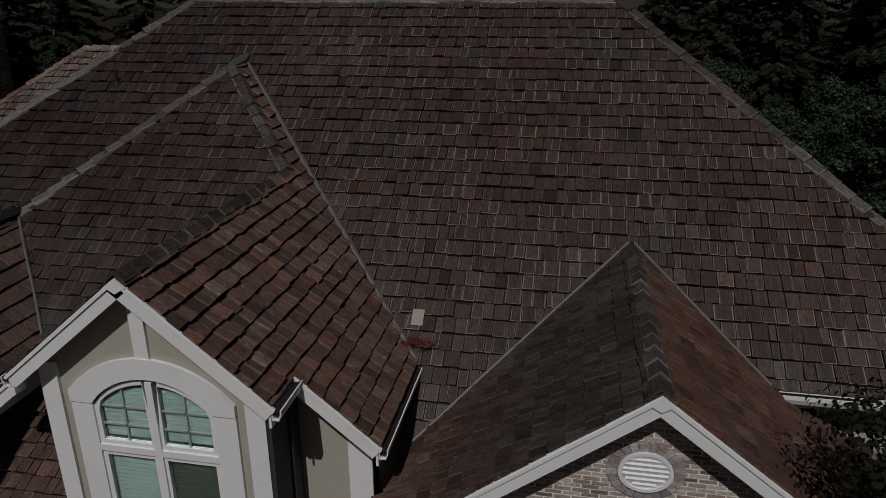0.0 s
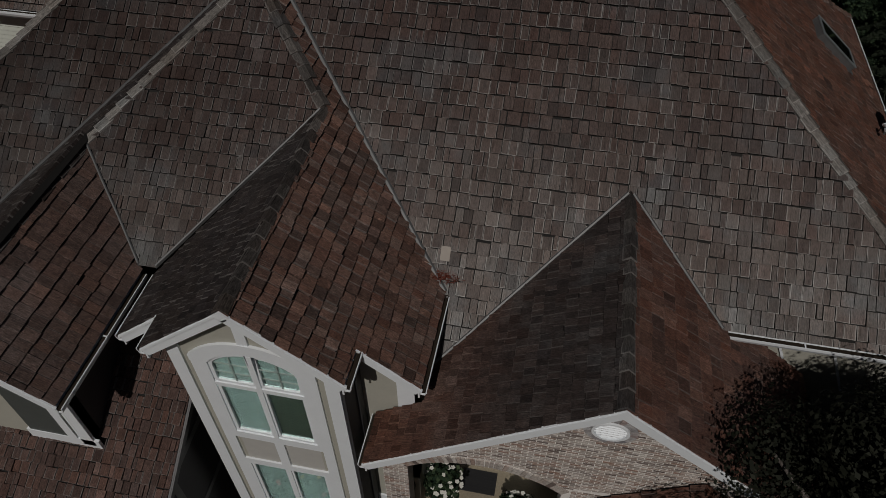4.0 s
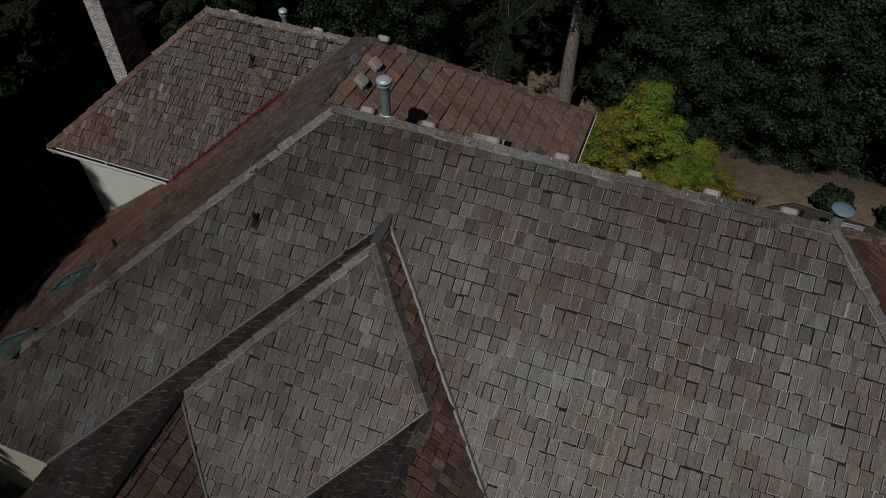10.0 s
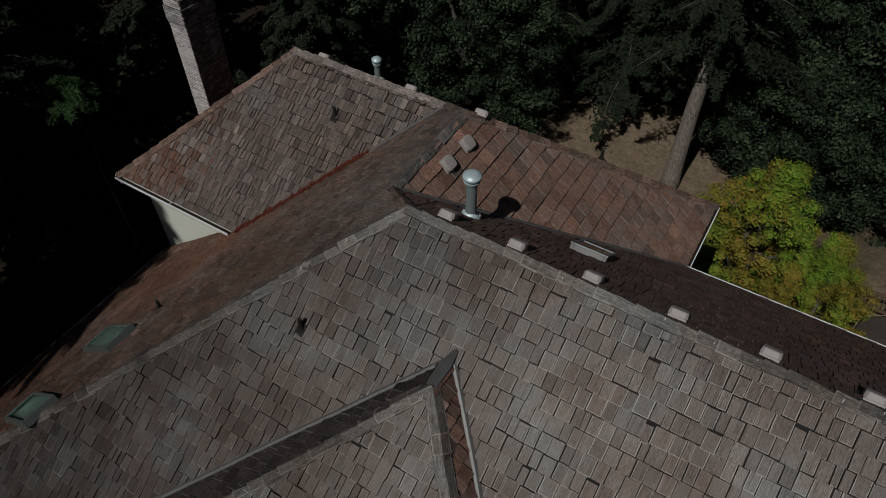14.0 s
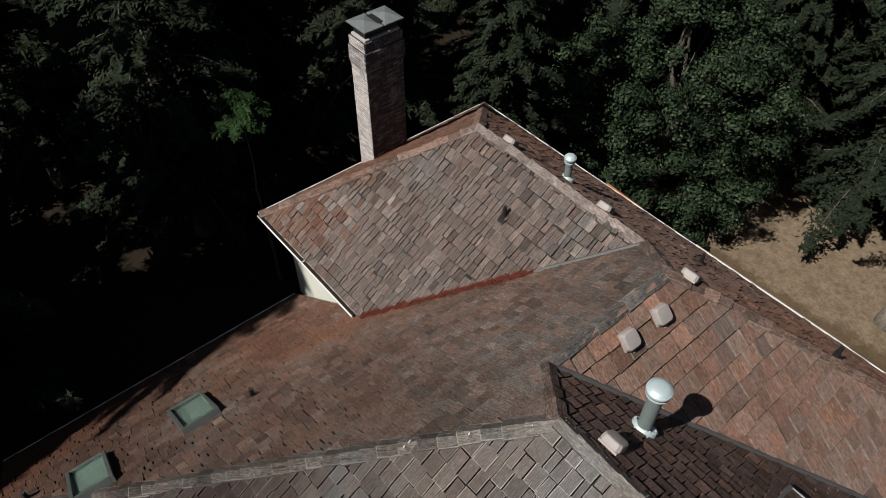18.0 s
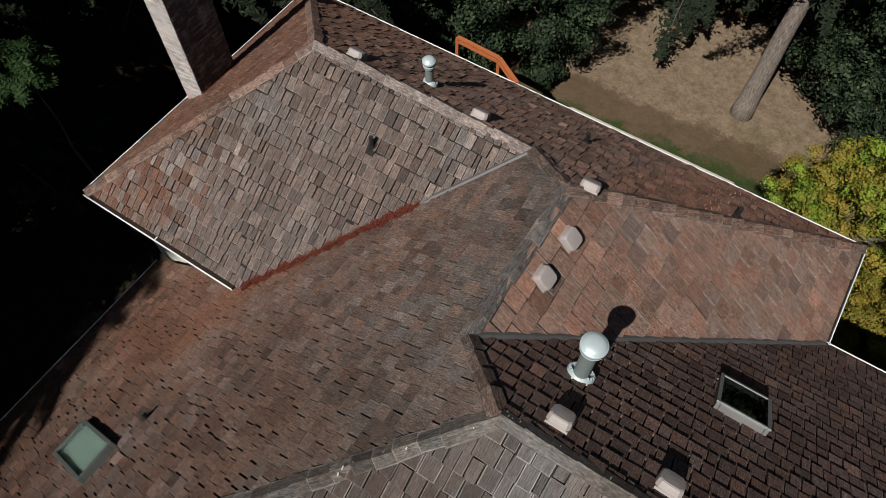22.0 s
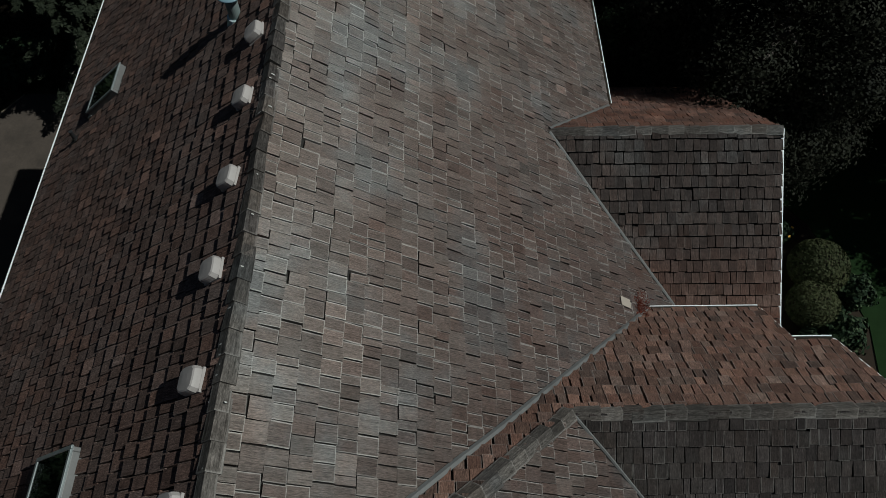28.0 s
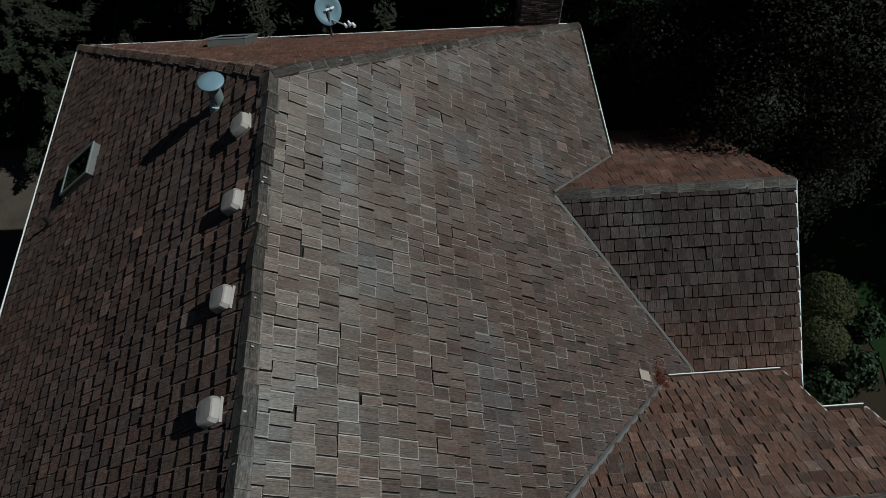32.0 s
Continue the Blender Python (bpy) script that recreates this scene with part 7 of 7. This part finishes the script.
for a, b, na, nb, material, label in CAPS:
    d = (b - a).normalized()
    sa, sb = d.cross(na), d.cross(nb)
    mid = na + nb
    if sa.dot(nb) > 0:
        sa = -sa
    if sb.dot(na) > 0:
        sb = -sb
    mid.normalize()
    kinds = []
    for length, w, t in ((0.36, 0.12, 0.02), (0.4, 0.135, 0.026), (0.34, 0.128, 0.03), (0.38, 0.112, 0.024)):
        prof = [(sa * w, 0.0), (sa * w * 1.01, t), (Vector(), t * 1.5), (sb * w * 0.98, t), (sb * w, 0.0), (Vector(), 0.0)]
        verts = []
        for v, lift, k in ((0, 0.026, 1.04), (length, -0.008, 0.96)):
            verts += [p * k + mid * (h + lift) + d * v for p, h in prof]
        faces = [(i, (i + 1) % 6, 6 + (i + 1) % 6, 6 + i) for i in range(6)] + [(0, 5, 4, 3, 2, 1), (6, 7, 8, 9, 10, 11)]
        me = mesh_of("ridge_cap", verts, faces, material)
        layer = me.uv_layers.new(name="UVMap")
        layer.data.foreach_set("uv", [c for loop in me.loops for c in ((loop.vertex_index % 6) * 0.05, (loop.vertex_index // 6) * 0.3)])
        layer = me.uv_layers.new(name="Edge")
        layer.data.foreach_set("uv", [c for loop in me.loops for c in ((0, 0, 0.5, 1, 1, 0.5)[loop.vertex_index % 6], loop.vertex_index // 6)])
        kinds.append(me)
    run = (b - a).length - 0.36
    count = max(2, int(run / 0.26) + 1)
    for i in range(count):
        ob = new("ridge_cap", random.choice(kinds))
        ob.parent = house
        ob.matrix_basis = Matrix.Translation(a + d * (i * run / (count - 1)) + Vector((random.uniform(-1, 1), random.uniform(-1, 1), random.uniform(-0.3, 0.5))) * 0.009) @ Matrix.Rotation(random.gauss(0, 0.016), 4, mid)

M_DROP = plain("white_droppings", (0.42, 0.42, 0.41), 0.8, vary=0.1, scale=30)
spots = random.Random(19)
for a, b, count in (((-11.0, 20.14, 6.74), (0.5, 20.14, 6.74), 26), ((-11.0, 20.14, 6.74), (-13.4, 17.9, z_south(17.9)), 10)):
    for i in range(count):
        p = P(*a).lerp(P(*b), spots.random() ** 1.4)
        bm = bmesh.new()
        side = spots.choice((-1, 1)) * spots.uniform(0.015, 0.09)
        long = spots.uniform(0.008, 0.03)
        bmesh.ops.create_circle(bm, cap_ends=True, segments=8, radius=1.0)
        for v in bm.verts:
            v.co = Vector((v.co.x * 0.008 * spots.uniform(0.7, 1.3), v.co.y * long, 0))
        tilt = N_S if side < 0 else N_N
        bmesh.ops.transform(bm, matrix=Matrix.Translation(p + Vector((0, side, 0.075 - abs(side) * 0.83))) @ tilt.to_track_quat("Z", "Y").to_matrix().to_4x4(), verts=bm.verts)
        part("dropping", bm, M_DROP, house)

# ---- bricks ----
def lay_bricks(stack, o, u, up, n, poly, material, limit, bw=0.178, bh=0.051):
    flat = poly
    if o.x == 0 and u.x == 1:
        o = Vector((0, o.y, 0))
    m = Matrix((u, up, n)).transposed().to_4x4()
    m.translation = o
    rng = random.Random(len(poly) + limit)
    us, vs = [p[0] for p in flat], [p[1] for p in flat]
    made, row, v = [], 0, min(vs)
    while v < max(vs):
        x = min(us) - (bw / 2 if row % 2 else 0)
        while x < max(us):
            q = clip(clip(flat, x + 0.009, x + bw - 0.007, 0), v + 0.009, v + bh - 0.006, 1)
            if q and area_of(q) > 0.0012:
                made.append((q, 0.004 + rng.choice((0, 0.002, 0.005))))
            x += bw
        v += bh
        row += 1
    pick = set(rng.sample(range(len(made)), min(limit, len(made))))
    verts, faces = [], []
    for i, (q, t) in enumerate(made):
        k = len(q)
        vv = [(a, b, t) for a, b in q] + [(a, b, -0.01) for a, b in q]
        ff = [tuple(range(k))] + [(j, k + j, k + (j + 1) % k, (j + 1) % k) for j in range(k)]
        if i in pick:
            ob = new("brick", mesh_of("brick", vv, ff, material))
            ob.parent, ob.matrix_basis = stack, m
        else:
            s = len(verts)
            verts += vv
            faces += [tuple(s + j for j in f) for f in ff]
    if faces:
        ob = new("brickwork", mesh_of("brickwork", verts, faces, material))
        ob.parent, ob.matrix_basis = stack, m
        ob["kind"] = "stuff"


for b in BRICKS:
    lay_bricks(*b)
